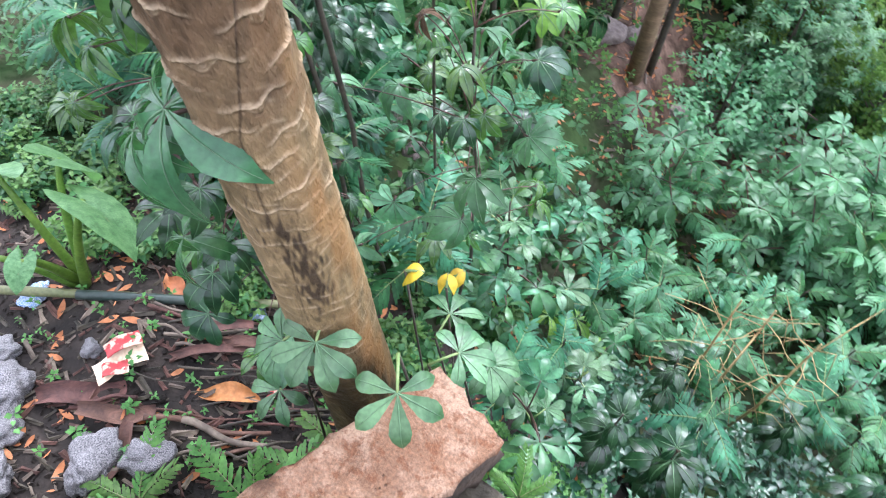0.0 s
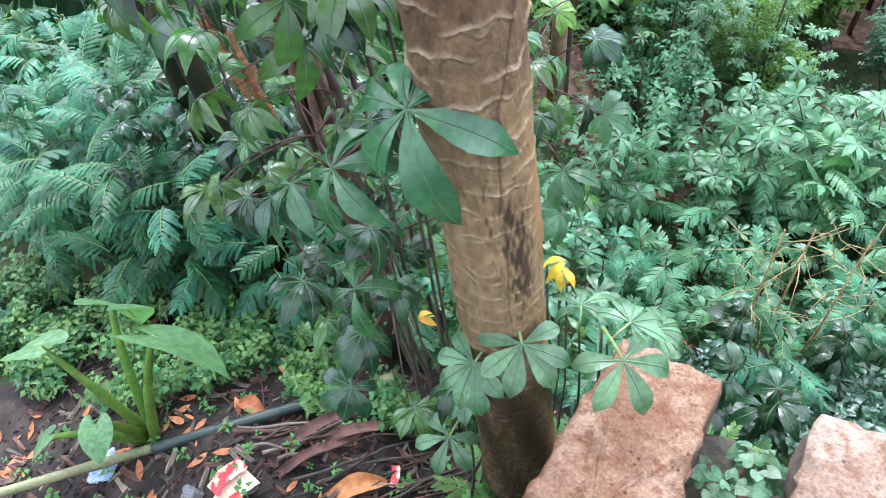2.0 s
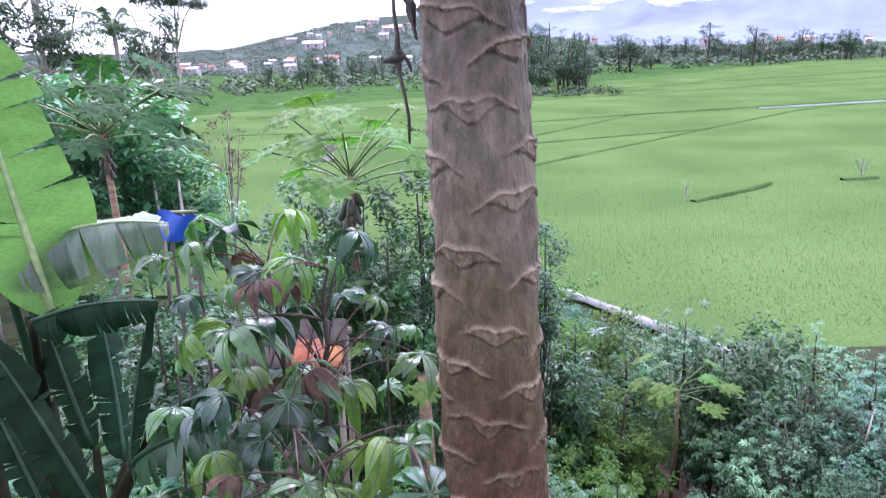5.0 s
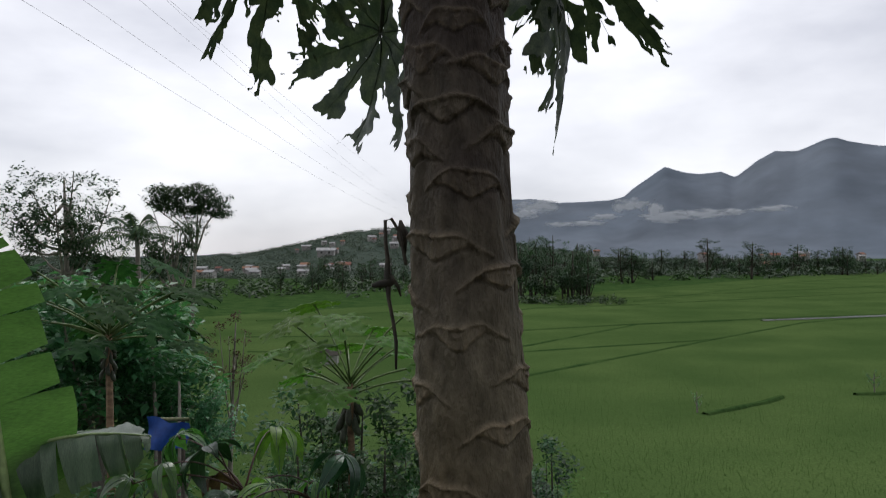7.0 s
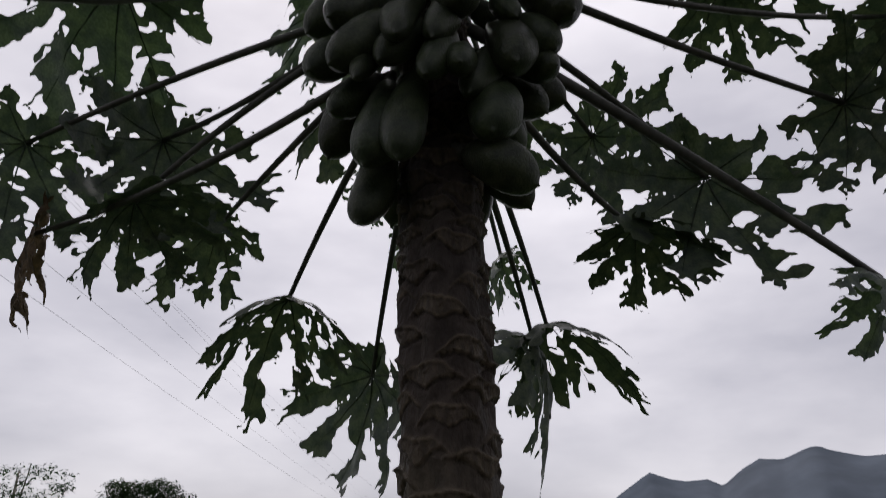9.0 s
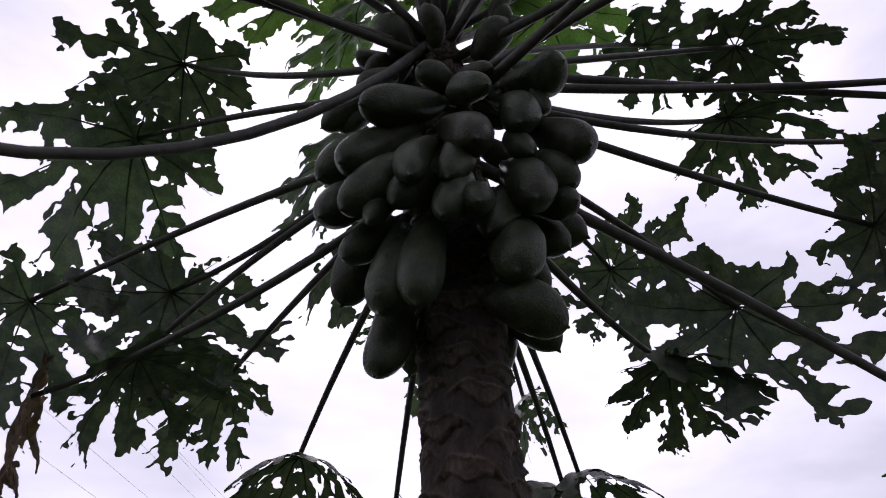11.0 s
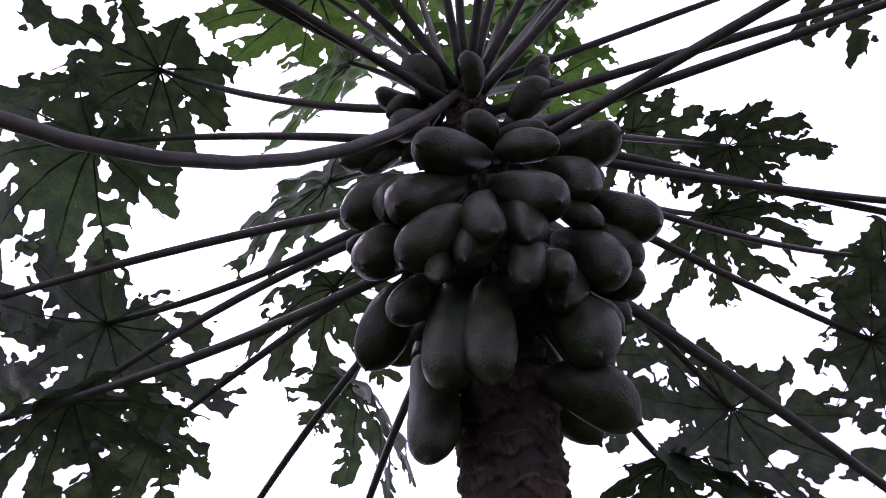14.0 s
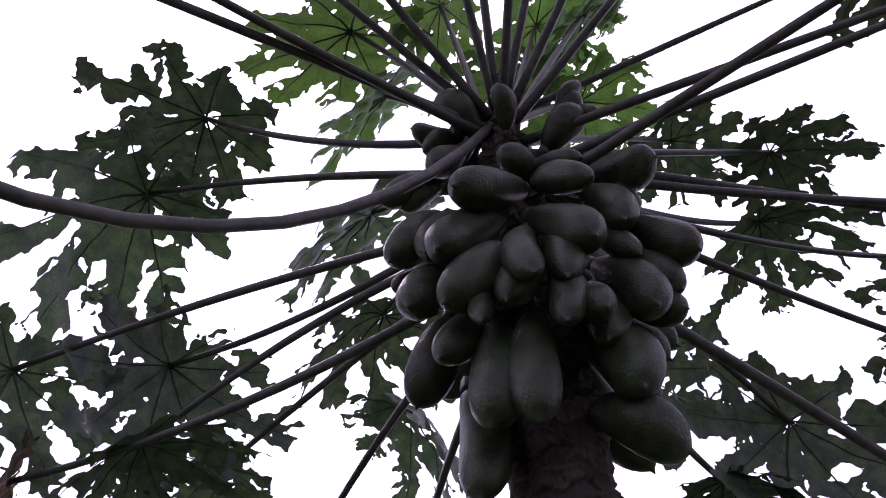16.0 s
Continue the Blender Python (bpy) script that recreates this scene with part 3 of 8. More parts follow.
for pts in ([(5.0, 40.5), (22.2, 57.3), (37, 71.5), (48, 77.8), (70, 90)], [(6.5, 54), (20, 71), (27, 73), (60, 84)], [(8.1, 66), (20.6, 71.6), (45, 80)],
            [(-3, 76), (13, 95), (27, 100), (60, 118), (120, 150)], [(-20, 78), (14, 108), (70, 140), (140, 185)], [(11.4, 30.2), (13.2, 31.3), (14.9, 32.4), (16.4, 33.7)], [(20.2, 34.2), (22.2, 34.5)],
            [(30, 108), (90, 180), (150, 240)], [(60, 60), (100, 120), (160, 200)], [(-14, 52), (4, 50), (22, 57.3)], [(-17, 62), (3, 62), (8, 66)]):
    strip_between("bund", pts, 0.4, 0.11 if pts[0][1] < 35 else 0.07, M_BUND, "low grassy bund between rice paddies", "bund")
strip_between("irrigation_channel", [(3.2, 19.2), (4.1, 18.0), (5.9, 15.2), (7.7, 12.5), (9.2, 11.6)], 0.28, 0.12, M_SHEET, "pale concrete edge along the near side of the rice", "channel", FIELD_Z + 0.06)
strip_between("irrigation_channel", [(34, 74), (48, 77.9), (75, 88), (110, 102)], 0.5, 0.1, M_SHEET, "pale concrete irrigation channel edge across the rice", "channel", FIELD_Z + 0.08)

# rice blades where the field lies nearest
tuft = Build()
for k in range(5):
    a = k * 1.26
    c, s = math.cos(a), math.sin(a)
    tuft.add([(-0.007 * s, 0.007 * c, 0), (0.007 * s, -0.007 * c, 0), (0.05 * c, 0.05 * s, 0.12 + 0.02 * (k % 3))], [(0, 1, 2)])
marks = []
while len(marks) < 24000:
    x, y = rnd.uniform(-8, 34), 14 + 32 * rnd.random() ** 1.4
    if rnd.random() < 1.25 - (y - 14) / 30 and y > 17.4 - 0.2 * max(x - 3, -20) * 1.2 and y > 14.9 and x > -8 + (y - 20) * -0.24:
        marks.append(place(x, y, FIELD_Z + 0.03, rnd.uniform(0, 6.3), size=rnd.uniform(0.35, 0.65)))
thing("rice_plants", stuff_mesh("rice_plants", tuft, M_RICE, marks), label="young green rice plants standing in the paddy", category="rice", kind="stuff")

# ---- the papaya tree ----
TRUNK_FOOT, TRUNK_TOP = -1.45, 3.3


def axis(z):
    return Vector((0.056 - 0.040 * (z - 1.2), 1.114 + 0.014 * (z - 1.2), z))


def trunk_radius(z):
    return np.interp(z, [-1.5, -0.9, 0.0, 1.2, 2.4, 3.0, 3.3], [0.15, 0.118, 0.103, 0.088, 0.074, 0.06, 0.03])


papaya = thing("papaya_tree", at=axis(TRUNK_FOOT), label="tall papaya tree with ringed trunk and hanging green fruit", category="tree")


def papaya_trunk():
    """Trunk with leaf scars: each a shield-shaped pad with three pits, under a ridge that sweeps down to both sides."""
    around = 270
    th = np.linspace(0, 2 * np.pi, around, endpoint=False)[None, :]
    z = np.concatenate([np.arange(TRUNK_FOOT, -0.4, 0.012), np.arange(-0.4, 1.75, 0.002), np.arange(1.75, TRUNK_TOP, 0.0032)])[:, None]
    rows = len(z)
    r = trunk_radius(z) * np.ones_like(th)
    gen = np.random.RandomState(4)
    bulge, ridge, crease_shade = np.zeros_like(r), np.zeros_like(r), np.zeros_like(r)
    wander = sum(np.sin(gen.randint(2, 9) * th + gen.uniform(-40, 40) * z + gen.uniform(0, 6.3)) for _ in range(7)) / 7
    fine = sum(np.sin(gen.randint(12, 50) * th + gen.uniform(-160, 160) * z + gen.uniform(0, 6.3)) for _ in range(9)) / 9
    k, zk = 0, 0.12
    while zk < 3.25:
        az = math.radians(137.5 * k) + gen.uniform(-0.15, 0.15)
        lo, hi = np.searchsorted(z[:, 0], [zk - 0.1, zk + 0.06])
        zz, fw, ff = z[lo:hi], wander[lo:hi], fine[lo:hi]
        rad = float(trunk_radius(zk))
        a = ((th - az + np.pi) % (2 * np.pi) - np.pi) * rad
        skew = gen.uniform(-0.12, 0.12)
        bz = zz - zk + 0.0065 * fw + 0.0018 * ff - skew * a
        half = np.interp(zk, [0.1, 0.6, 1.2, 1.7, 1.9, 3.2], [0.07, 0.07, 0.08, 0.09, 0.075, 0.07]) * gen.uniform(0.85, 1.12)
        sag = np.interp(zk, [0.1, 0.6, 1.0, 1.3, 1.7, 3.2], [0.008, 0.012, 0.016, 0.03, 0.036, 0.03]) * gen.uniform(0.6, 1.3)
        amp = np.interp(zk, [0.1, 0.5, 1.0, 1.6, 2.2, 3.2], [0.0014, 0.0044, 0.006, 0.0074, 0.008, 0.008]) * gen.uniform(0.6, 1.3)
        u = np.clip(np.abs(a) / half, 0, 1)
        near = np.clip((half - np.abs(a)) / 0.012, 0, 1)
        # the ridge is level beside the pad and sweeps down towards its ends, a little cupped at the pad
        line = -sag * u ** 1.7 + 0.006 * np.exp(-((u - 0.42) / 0.2) ** 2) - 0.003 * np.exp(-(u / 0.13) ** 2)
        wide = 0.0019
        d = bz - line
        lip = np.where(d > 0, np.exp(-(d / (wide * 2.6)) ** 2), np.exp(-(d / wide) ** 2)) * near * (1 - 0.55 * u ** 2)
        hollow = np.exp(-((d + 0.0085) / 0.0055) ** 2) * near * (1 - u ** 2)
        # pad: a shield that narrows downwards
        pw = np.interp(zk, [0.1, 0.7, 1.0, 1.3, 1.7, 1.9, 3.2], [0.02, 0.03, 0.036, 0.052, 0.058, 0.047, 0.044]) * gen.uniform(0.85, 1.15)
        deep = np.interp(zk, [0.1, 0.7, 1.3, 1.9, 3.2], [0.008, 0.016, 0.03, 0.033, 0.028]) * gen.uniform(0.8, 1.2)
        low = line - deep * np.clip(1 - (np.abs(a) / pw) ** 1.5, 0, 1)
        inside = np.clip((bz - low) / 0.0028, 0, 1) * np.clip((line - bz) / 0.003 + 0.4, 0, 1) * (np.abs(a) < pw)
        rim = np.exp(-((bz - low) / 0.0022) ** 2) * (np.abs(a) < pw * 0.96)
        under = np.exp(-((bz - low + 0.006) / 0.0035) ** 2) * (np.abs(a) < pw)
        show = np.interp(zk, [0.1, 0.45, 0.8], [0.1, 0.55, 1.0])
        piece = amp * (lip - 0.45 * hollow * (1 - inside)) + show * (0.46 * amp * inside * (1 - 0.35 * ff) + 0.42 * amp * rim - 0.5 * amp * under)
        off = np.hypot(a - gen.uniform(-0.004, 0.004), d + 0.003)
        knob = np.interp(zk, [0.4, 0.8, 1.4], [0.0045, 0.006, 0.0085])
        piece += show * (0.0026 * np.exp(-((off - knob) / 0.0026) ** 2) - 0.003 * np.exp(-(off / (0.55 * knob)) ** 2))
        crease_shade[lo:hi] = np.maximum(crease_shade[lo:hi], 0.95 * show * np.exp(-(off / (0.5 * knob)) ** 2) * gen.uniform(0.4, 1))
        bulge[lo:hi] += piece
        strength = gen.uniform(0.45, 1.0)
        ridge[lo:hi] = np.maximum(ridge[lo:hi], strength * lip * (1 - 0.5 * u) * np.clip(0.75 + 0.8 * fw + 0.3 * ff, 0.15, 1))
        ridge[lo:hi] = np.maximum(ridge[lo:hi], show * strength * (0.8 * rim * np.clip(0.7 + ff, 0, 1) + 0.3 * inside * np.clip(0.8 + 1.2 * ff, 0, 1.3)))
        crease_shade[lo:hi] = np.maximum(crease_shade[lo:hi], 0.5 * np.exp(-((d + 0.0048) / 0.0024) ** 2) * near * (1 - u ** 2) * (1 - inside) * gen.uniform(0.3, 1) * np.clip(0.5 + fw, 0, 1))
        crease_shade[lo:hi] = np.maximum(crease_shade[lo:hi], show * 0.6 * under * gen.uniform(0.2, 1))
        zk += np.interp(zk, [0.1, 0.6, 1.0, 1.5, 1.7, 1.85, 3.2], [0.013, 0.0165, 0.022, 0.03, 0.027, 0.015, 0.013]) * gen.uniform(0.7, 1.3)
        k += 1
    # old ring scars at the foot
    for zk in np.arange(-1.3, 0.62, 0.05):
        zk = zk + gen.uniform(-0.012, 0.012)
        hard = gen.uniform(0.45, 1.0)
        w = zk + 0.012 * np.sin(2 * th + zk * 20) + 0.006 * np.sin(5 * th + 9 * zk) + 0.004 * wander
        line = np.exp(-((z - w) / 0.004) ** 2) * (0.35 + 0.65 * (np.sin(3 * th + zk * 31) * 0.5 + 0.5))
        fade = np.clip((0.66 - zk) / 0.3, 0, 1)
        line = line * np.clip(0.55 + np.sin(5 * th + 40 * zk) * np.sin(11 * th - 25 * zk) + 0.4 * fine, 0.1, 1)
        bulge += 0.0024 * line * fade * hard
        ridge = np.maximum(ridge, 0.9 * line * fade * hard)
    for q in range(14):
        bulge += 0.0009 * np.interp(z, [0.6, 1.5], [1, 2.2]) / (1 + 0.12 * q) * np.sin(gen.randint(1, 5 + q) * th + gen.uniform(-12, 12) * (1 + 0.4 * q) * z + gen.uniform(0, 6.3))
    lump = 0.003 * np.sin(3 * th + 4 * z) * np.cos(2.3 * z * 3) + 0.0015 * np.sin(7 * th - 11 * z)
    # a split in the bark runs down the side
    split_az = math.radians(-62) + 0.12 * np.sin(2.1 * z) + 0.03 * np.sin(17 * z)
    split_az = split_az + np.clip((z - 0.45) / 0.25, 0, 1) * 0.75
    d = ((th - split_az + np.pi) % (2 * np.pi) - np.pi) * 0.1
    gone = np.clip((1.8 - z) / 0.2, 0, 1) * np.clip((z + 0.3) / 0.3, 0, 1)
    split = np.exp(-(d / 0.0022) ** 2) * gone
    r = r + bulge + lump - 0.003 * split
    side = ((th - math.radians(-58) + np.pi) % (2 * np.pi) - np.pi) * 0.1
    rough_noise = sum(np.sin(gen.randint(2, 60) * th + gen.uniform(-1, 1) * 110 * z + 0.8 * np.sin(gen.randint(3, 9) * th + 40 * z) + gen.uniform(0, 6.3)) / (0.7 + 0.03 * q) for q in range(34)) * 0.2
    patch = 0.75 * np.exp(-((side - 0.004) / 0.045) ** 2 - ((z - 0.2) / 0.12) ** 2) + 1.15 * np.exp(-((side - 0.03) / 0.045) ** 2 - ((z + 0.0) / 0.15) ** 2)
    stain_shade = np.clip((patch - 0.5 + 0.3 * rough_noise) * 1.5, 0, 0.88) * np.clip(patch * 3, 0, 1)
    # adds the dark split, and shade painted below ridges and in pits
    stain_shade = np.maximum(np.maximum(stain_shade, 0.7 * split), crease_shade * np.interp(z, [1.2, 1.9], [0.95, 0.5]))
    # the colour darkens further towards the foot
    stain_shade = np.maximum(stain_shade, np.clip((-0.15 - z) / 0.5, 0, 0.75) * (0.7 + 0.3 * np.sin(5 * th + 8 * z)))
    edge = ((th - math.radians(5) + np.pi) % (2 * np.pi) - np.pi)
    rust = np.clip(np.exp(-(edge / 0.45) ** 2) * np.clip((0.75 - z) / 0.5, 0, 1) * (0.4 + 0.4 * np.sin(11 * z + 4 * th) + 0.2 * np.sin(31 * z - 9 * th)), 0, 0.6)
    foot = axis(TRUNK_FOOT)
    ax = np.array([axis(float(q)) - foot for q in z[:, 0]])
    x, y = ax[:, 0:1] + r * np.cos(th), ax[:, 1:2] + r * np.sin(th)
    co = np.stack([x, y, ax[:, 2:3] * np.ones_like(th)], 2).reshape(-1, 3)
    j, i = np.meshgrid(np.arange(rows - 1), np.arange(around), indexing="ij")
    n = (i + 1) % around
    quads = np.stack([j * around + i, j * around + n, (j + 1) * around + n, (j + 1) * around + i], 2).reshape(-1, 4)
    me = bpy.data.meshes.new("trunk")
    me.vertices.add(len(co))
    me.vertices.foreach_set("co", co.ravel())
    me.loops.add(quads.size)
    me.loops.foreach_set("vertex_index", quads.ravel())
    me.polygons.add(len(quads))
    me.polygons.foreach_set("loop_start", np.arange(len(quads)) * 4)
    me.polygons.foreach_set("use_smooth", np.full(len(quads), True))
    me.materials.append(M_TRUNK)
    me.update(calc_edges=True)
    for name, data in (("ridge", np.clip(ridge, 0, 1) * np.interp(z, [0.3, 0.6, 1.3, 1.9], [1.0, 1.0, 0.85, 0.4])), ("stain_shade", stain_shade), ("rust", rust)):
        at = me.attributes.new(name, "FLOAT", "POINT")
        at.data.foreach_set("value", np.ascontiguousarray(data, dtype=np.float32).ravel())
    return me


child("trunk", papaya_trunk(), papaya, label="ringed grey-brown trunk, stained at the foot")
FOOT = axis(TRUNK_FOOT)


def fruit_mesh(seed, slim):
    """A unit fruit that hangs along -z from its stalk: blunt neck, full belly, small tip, faint ribs."""
    q = Build()
    rr = random.Random(seed)
    sides, rows = 28, 16
    prof = [(0.0, 0.12), (0.02, 0.3), (0.06, 0.46), (0.14, 0.63), (0.25, 0.77), (0.38, 0.89), (0.5, 0.97), (0.62, 1.0), (0.72, 0.97),
            (0.81, 0.88), (0.88, 0.74), (0.93, 0.57), (0.965, 0.38), (0.985, 0.22), (1.0, 0.1), (1.03, 0.02)]
    bend = rr.uniform(-0.12, 0.12)
    for s, w in prof:
        for k in range(sides):
            a = 2 * math.pi * k / sides
            rib = 1 + 0.03 * math.cos(5 * a + seed) * math.sin(math.pi * min(s, 1))
            q.v.append((w * slim * rib * math.cos(a) + bend * math.sin(math.pi * min(s, 1)), w * slim * rib * math.sin(a), -s))
    for j in range(rows - 1):
        for k in range(sides):
            n = (k + 1) % sides
            q.f.append((j * sides + k, (j + 1) * sides + k, (j + 1) * sides + n, j * sides + n))
    q.f += [tuple(range(sides)), tuple(range((rows - 1) * sides + sides - 1, (rows - 1) * sides - 1, -1))]
    q.s = [0] * len(q.f)
    q.tube([(0, 0, 0.16), (0.01, 0, 0.05), (0, 0, -0.01)], [0.05, 0.055, 0.08], 6, 1)
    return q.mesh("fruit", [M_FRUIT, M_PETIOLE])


SLIM = (0.19, 0.2, 0.18, 0.21, 0.195)
FRUIT_MESHES = [fruit_mesh(s + 1, w) for s, w in enumerate(SLIM)]


def hang_fruit(turn, tip_z, reach, length, k):
    """A fruit whose tip lies at that bearing, height and reach from the trunk's axis; its stalk end sits on the trunk."""
    a = math.radians(turn)
    out = Vector((math.cos(a), math.sin(a), 0))
    tip = axis(tip_z) + out * reach
    drop = math.sqrt(max(length * length - (reach - 0.085) ** 2, (0.35 * length) ** 2))
    top = axis(tip_z + drop) + out * 0.07
    d = tip - top
    turn_m = (-d).to_track_quat("Z", "Y").to_matrix().to_4x4()
    me = FRUIT_MESHES[k % 5]
    m = Matrix.Translation(top - FOOT) @ turn_m @ Matrix.Diagonal((d.length, d.length, d.length, 1))
    child("fruit", me, papaya, m)


# each fruit by its stalk end, its tip and its girth, tier by tier
FRUIT_LOW = [(-0.13, 1.16, 2.51, -0.14, 1.05, 2.28, 0.084), (0.05, 1.06, 2.44, 0.18, 1.02, 2.35, 0.094), (-0.16, 1.17, 2.67, -0.22, 1.16, 2.48, 0.091), (-0.10, 1.06, 2.59, -0.13, 0.98, 2.36, 0.097),
    (-0.04, 1.01, 2.58, -0.07, 0.94, 2.35, 0.085), (0.07, 1.06, 2.61, 0.09, 0.94, 2.41, 0.104), (0.12, 1.07, 2.55, 0.15, 1.05, 2.43, 0.071), (-0.12, 1.12, 2.65, -0.20, 1.00, 2.48, 0.072),
    (0.10, 1.07, 2.69, 0.05, 0.94, 2.49, 0.076)]
FRUIT_MID = [(-0.15, 1.14, 2.77, -0.25, 1.01, 2.58, 0.088), (-0.08, 1.03, 2.73, -0.20, 0.94, 2.54, 0.092), (-0.09, 1.04, 2.69, -0.15, 0.91, 2.49, 0.046), (0.01, 1.01, 2.63, 0.03, 0.87, 2.50, 0.063),
    (0.11, 1.06, 2.74, 0.13, 0.91, 2.54, 0.096), (0.16, 1.04, 2.75, 0.22, 0.98, 2.63, 0.077), (0.14, 1.05, 2.65, 0.22, 0.98, 2.59, 0.066), (-0.04, 0.99, 2.75, -0.08, 0.85, 2.54, 0.066),
    (0.01, 1.01, 2.69, -0.03, 0.88, 2.48, 0.068), (-0.04, 1.03, 2.74, -0.11, 0.91, 2.53, 0.074), (-0.20, 1.17, 2.79, -0.27, 1.16, 2.73, 0.045), (0.00, 1.01, 2.78, -0.02, 0.88, 2.56, 0.067)]
FRUIT_UPPER = [(-0.07, 1.04, 2.84, -0.21, 0.94, 2.65, 0.094), (-0.02, 1.01, 2.81, 0.03, 0.86, 2.63, 0.089), (-0.17, 1.17, 2.94, -0.28, 1.10, 2.75, 0.090), (-0.14, 1.13, 2.91, -0.22, 1.02, 2.71, 0.078),
    (0.16, 1.03, 2.83, 0.25, 0.94, 2.69, 0.091), (0.13, 1.06, 2.84, 0.14, 0.94, 2.67, 0.054), (0.12, 1.06, 2.94, 0.12, 0.93, 2.74, 0.084), (0.17, 1.02, 2.93, 0.19, 1.00, 2.84, 0.038),
    (-0.02, 1.04, 2.91, -0.18, 0.93, 2.79, 0.091), (0.12, 1.06, 2.99, 0.23, 0.95, 2.94, 0.094), (0.01, 1.05, 2.94, 0.06, 0.89, 2.80, 0.066), (-0.17, 1.17, 3.06, -0.30, 1.16, 2.96, 0.068),
    (-0.18, 1.17, 3.03, -0.26, 1.17, 2.96, 0.058)]
FRUIT_TOP = [(-0.13, 1.12, 3.10, -0.20, 1.06, 2.98, 0.071), (-0.12, 1.17, 3.21, -0.21, 1.17, 3.15, 0.060), (-0.14, 1.17, 3.22, -0.24, 1.17, 3.23, 0.056), (-0.09, 1.13, 3.18, -0.18, 1.11, 3.29, 0.082),
    (-0.03, 1.08, 3.14, -0.06, 1.01, 3.22, 0.056), (0.06, 1.10, 3.11, 0.14, 1.04, 3.20, 0.083), (0.07, 1.10, 3.17, 0.14, 1.04, 3.26, 0.069), (0.10, 1.08, 3.22, 0.15, 1.04, 3.30, 0.043),
    (0.12, 1.06, 3.22, 0.17, 1.02, 3.16, 0.039), (-0.01, 1.07, 2.97, -0.07, 0.98, 2.96, 0.068), (0.01, 1.07, 3.01, 0.08, 0.96, 2.93, 0.050)]
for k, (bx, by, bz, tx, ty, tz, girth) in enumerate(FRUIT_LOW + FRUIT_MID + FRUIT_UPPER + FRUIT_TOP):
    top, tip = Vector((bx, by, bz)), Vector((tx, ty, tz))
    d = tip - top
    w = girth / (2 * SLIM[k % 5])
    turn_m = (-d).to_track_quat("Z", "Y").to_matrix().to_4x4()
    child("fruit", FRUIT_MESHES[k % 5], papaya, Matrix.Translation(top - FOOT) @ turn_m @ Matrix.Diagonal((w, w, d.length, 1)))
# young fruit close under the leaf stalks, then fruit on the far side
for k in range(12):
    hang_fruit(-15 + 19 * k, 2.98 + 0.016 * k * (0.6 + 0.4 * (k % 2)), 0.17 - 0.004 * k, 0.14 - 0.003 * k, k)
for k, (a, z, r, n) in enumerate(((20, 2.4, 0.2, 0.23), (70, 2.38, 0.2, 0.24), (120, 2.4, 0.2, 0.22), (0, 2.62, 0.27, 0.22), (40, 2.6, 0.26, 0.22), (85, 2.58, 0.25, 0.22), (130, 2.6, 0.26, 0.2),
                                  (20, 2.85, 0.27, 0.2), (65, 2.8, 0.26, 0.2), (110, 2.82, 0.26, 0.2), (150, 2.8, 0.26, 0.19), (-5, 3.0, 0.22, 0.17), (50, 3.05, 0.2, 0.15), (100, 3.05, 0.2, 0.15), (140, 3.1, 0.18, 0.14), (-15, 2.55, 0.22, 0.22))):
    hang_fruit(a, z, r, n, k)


def clipped_leaf(field, lift, size, cells):
    """The part of a plane where field > 0, cut along that line, lifted by lift(x, y)."""
    s = np.linspace(-1.12, 1.12, cells)
    px, py = np.meshgrid(s, s)
    px = px + np.where(np.arange(cells)[:, None] % 2, 0.5, 0) * (s[1] - s[0])
    f = field(px, py)
    verts, faces, made = [], [], {}
    flat_x, flat_y, flat_f = px.ravel(), py.ravel(), f.ravel()

    def corner(i):
        if i not in made:
            made[i] = len(verts)
            verts.append((flat_x[i], flat_y[i]))
        return made[i]

    def cut(i, j):
        key = (min(i, j), max(i, j))
        if key not in made:
            t = flat_f[i] / (flat_f[i] - flat_f[j])
            made[key] = len(verts)
            verts.append((flat_x[i] + t * (flat_x[j] - flat_x[i]), flat_y[i] + t * (flat_y[j] - flat_y[i])))
        return made[key]

    inside = flat_f > 0
    for r in range(cells - 1):
        for c in range(cells - 1):
            a = r * cells + c
            bq, cq, dq = a + 1, a + cells, a + cells + 1
            tris = ((a, bq, dq), (a, dq, cq)) if r % 2 else ((a, bq, cq), (bq, dq, cq))
            for tri in tris:
                on = [inside[i] for i in tri]
                if not any(on):
                    continue
                poly = []
                for i in range(3):
                    p, q = tri[i], tri[(i + 1) % 3]
                    if inside[p]:
                        poly.append(corner(p))
                    if inside[p] != inside[q]:
                        poly.append(cut(p, q))
                if len(set(poly)) > 2:
                    faces.append(tuple(poly))
    xy = np.array(verts)
    z = lift(xy[:, 0], xy[:, 1])
    return [(x * size, y * size, w * size) for x, y, w in zip(xy[:, 0], xy[:, 1], z)], faces


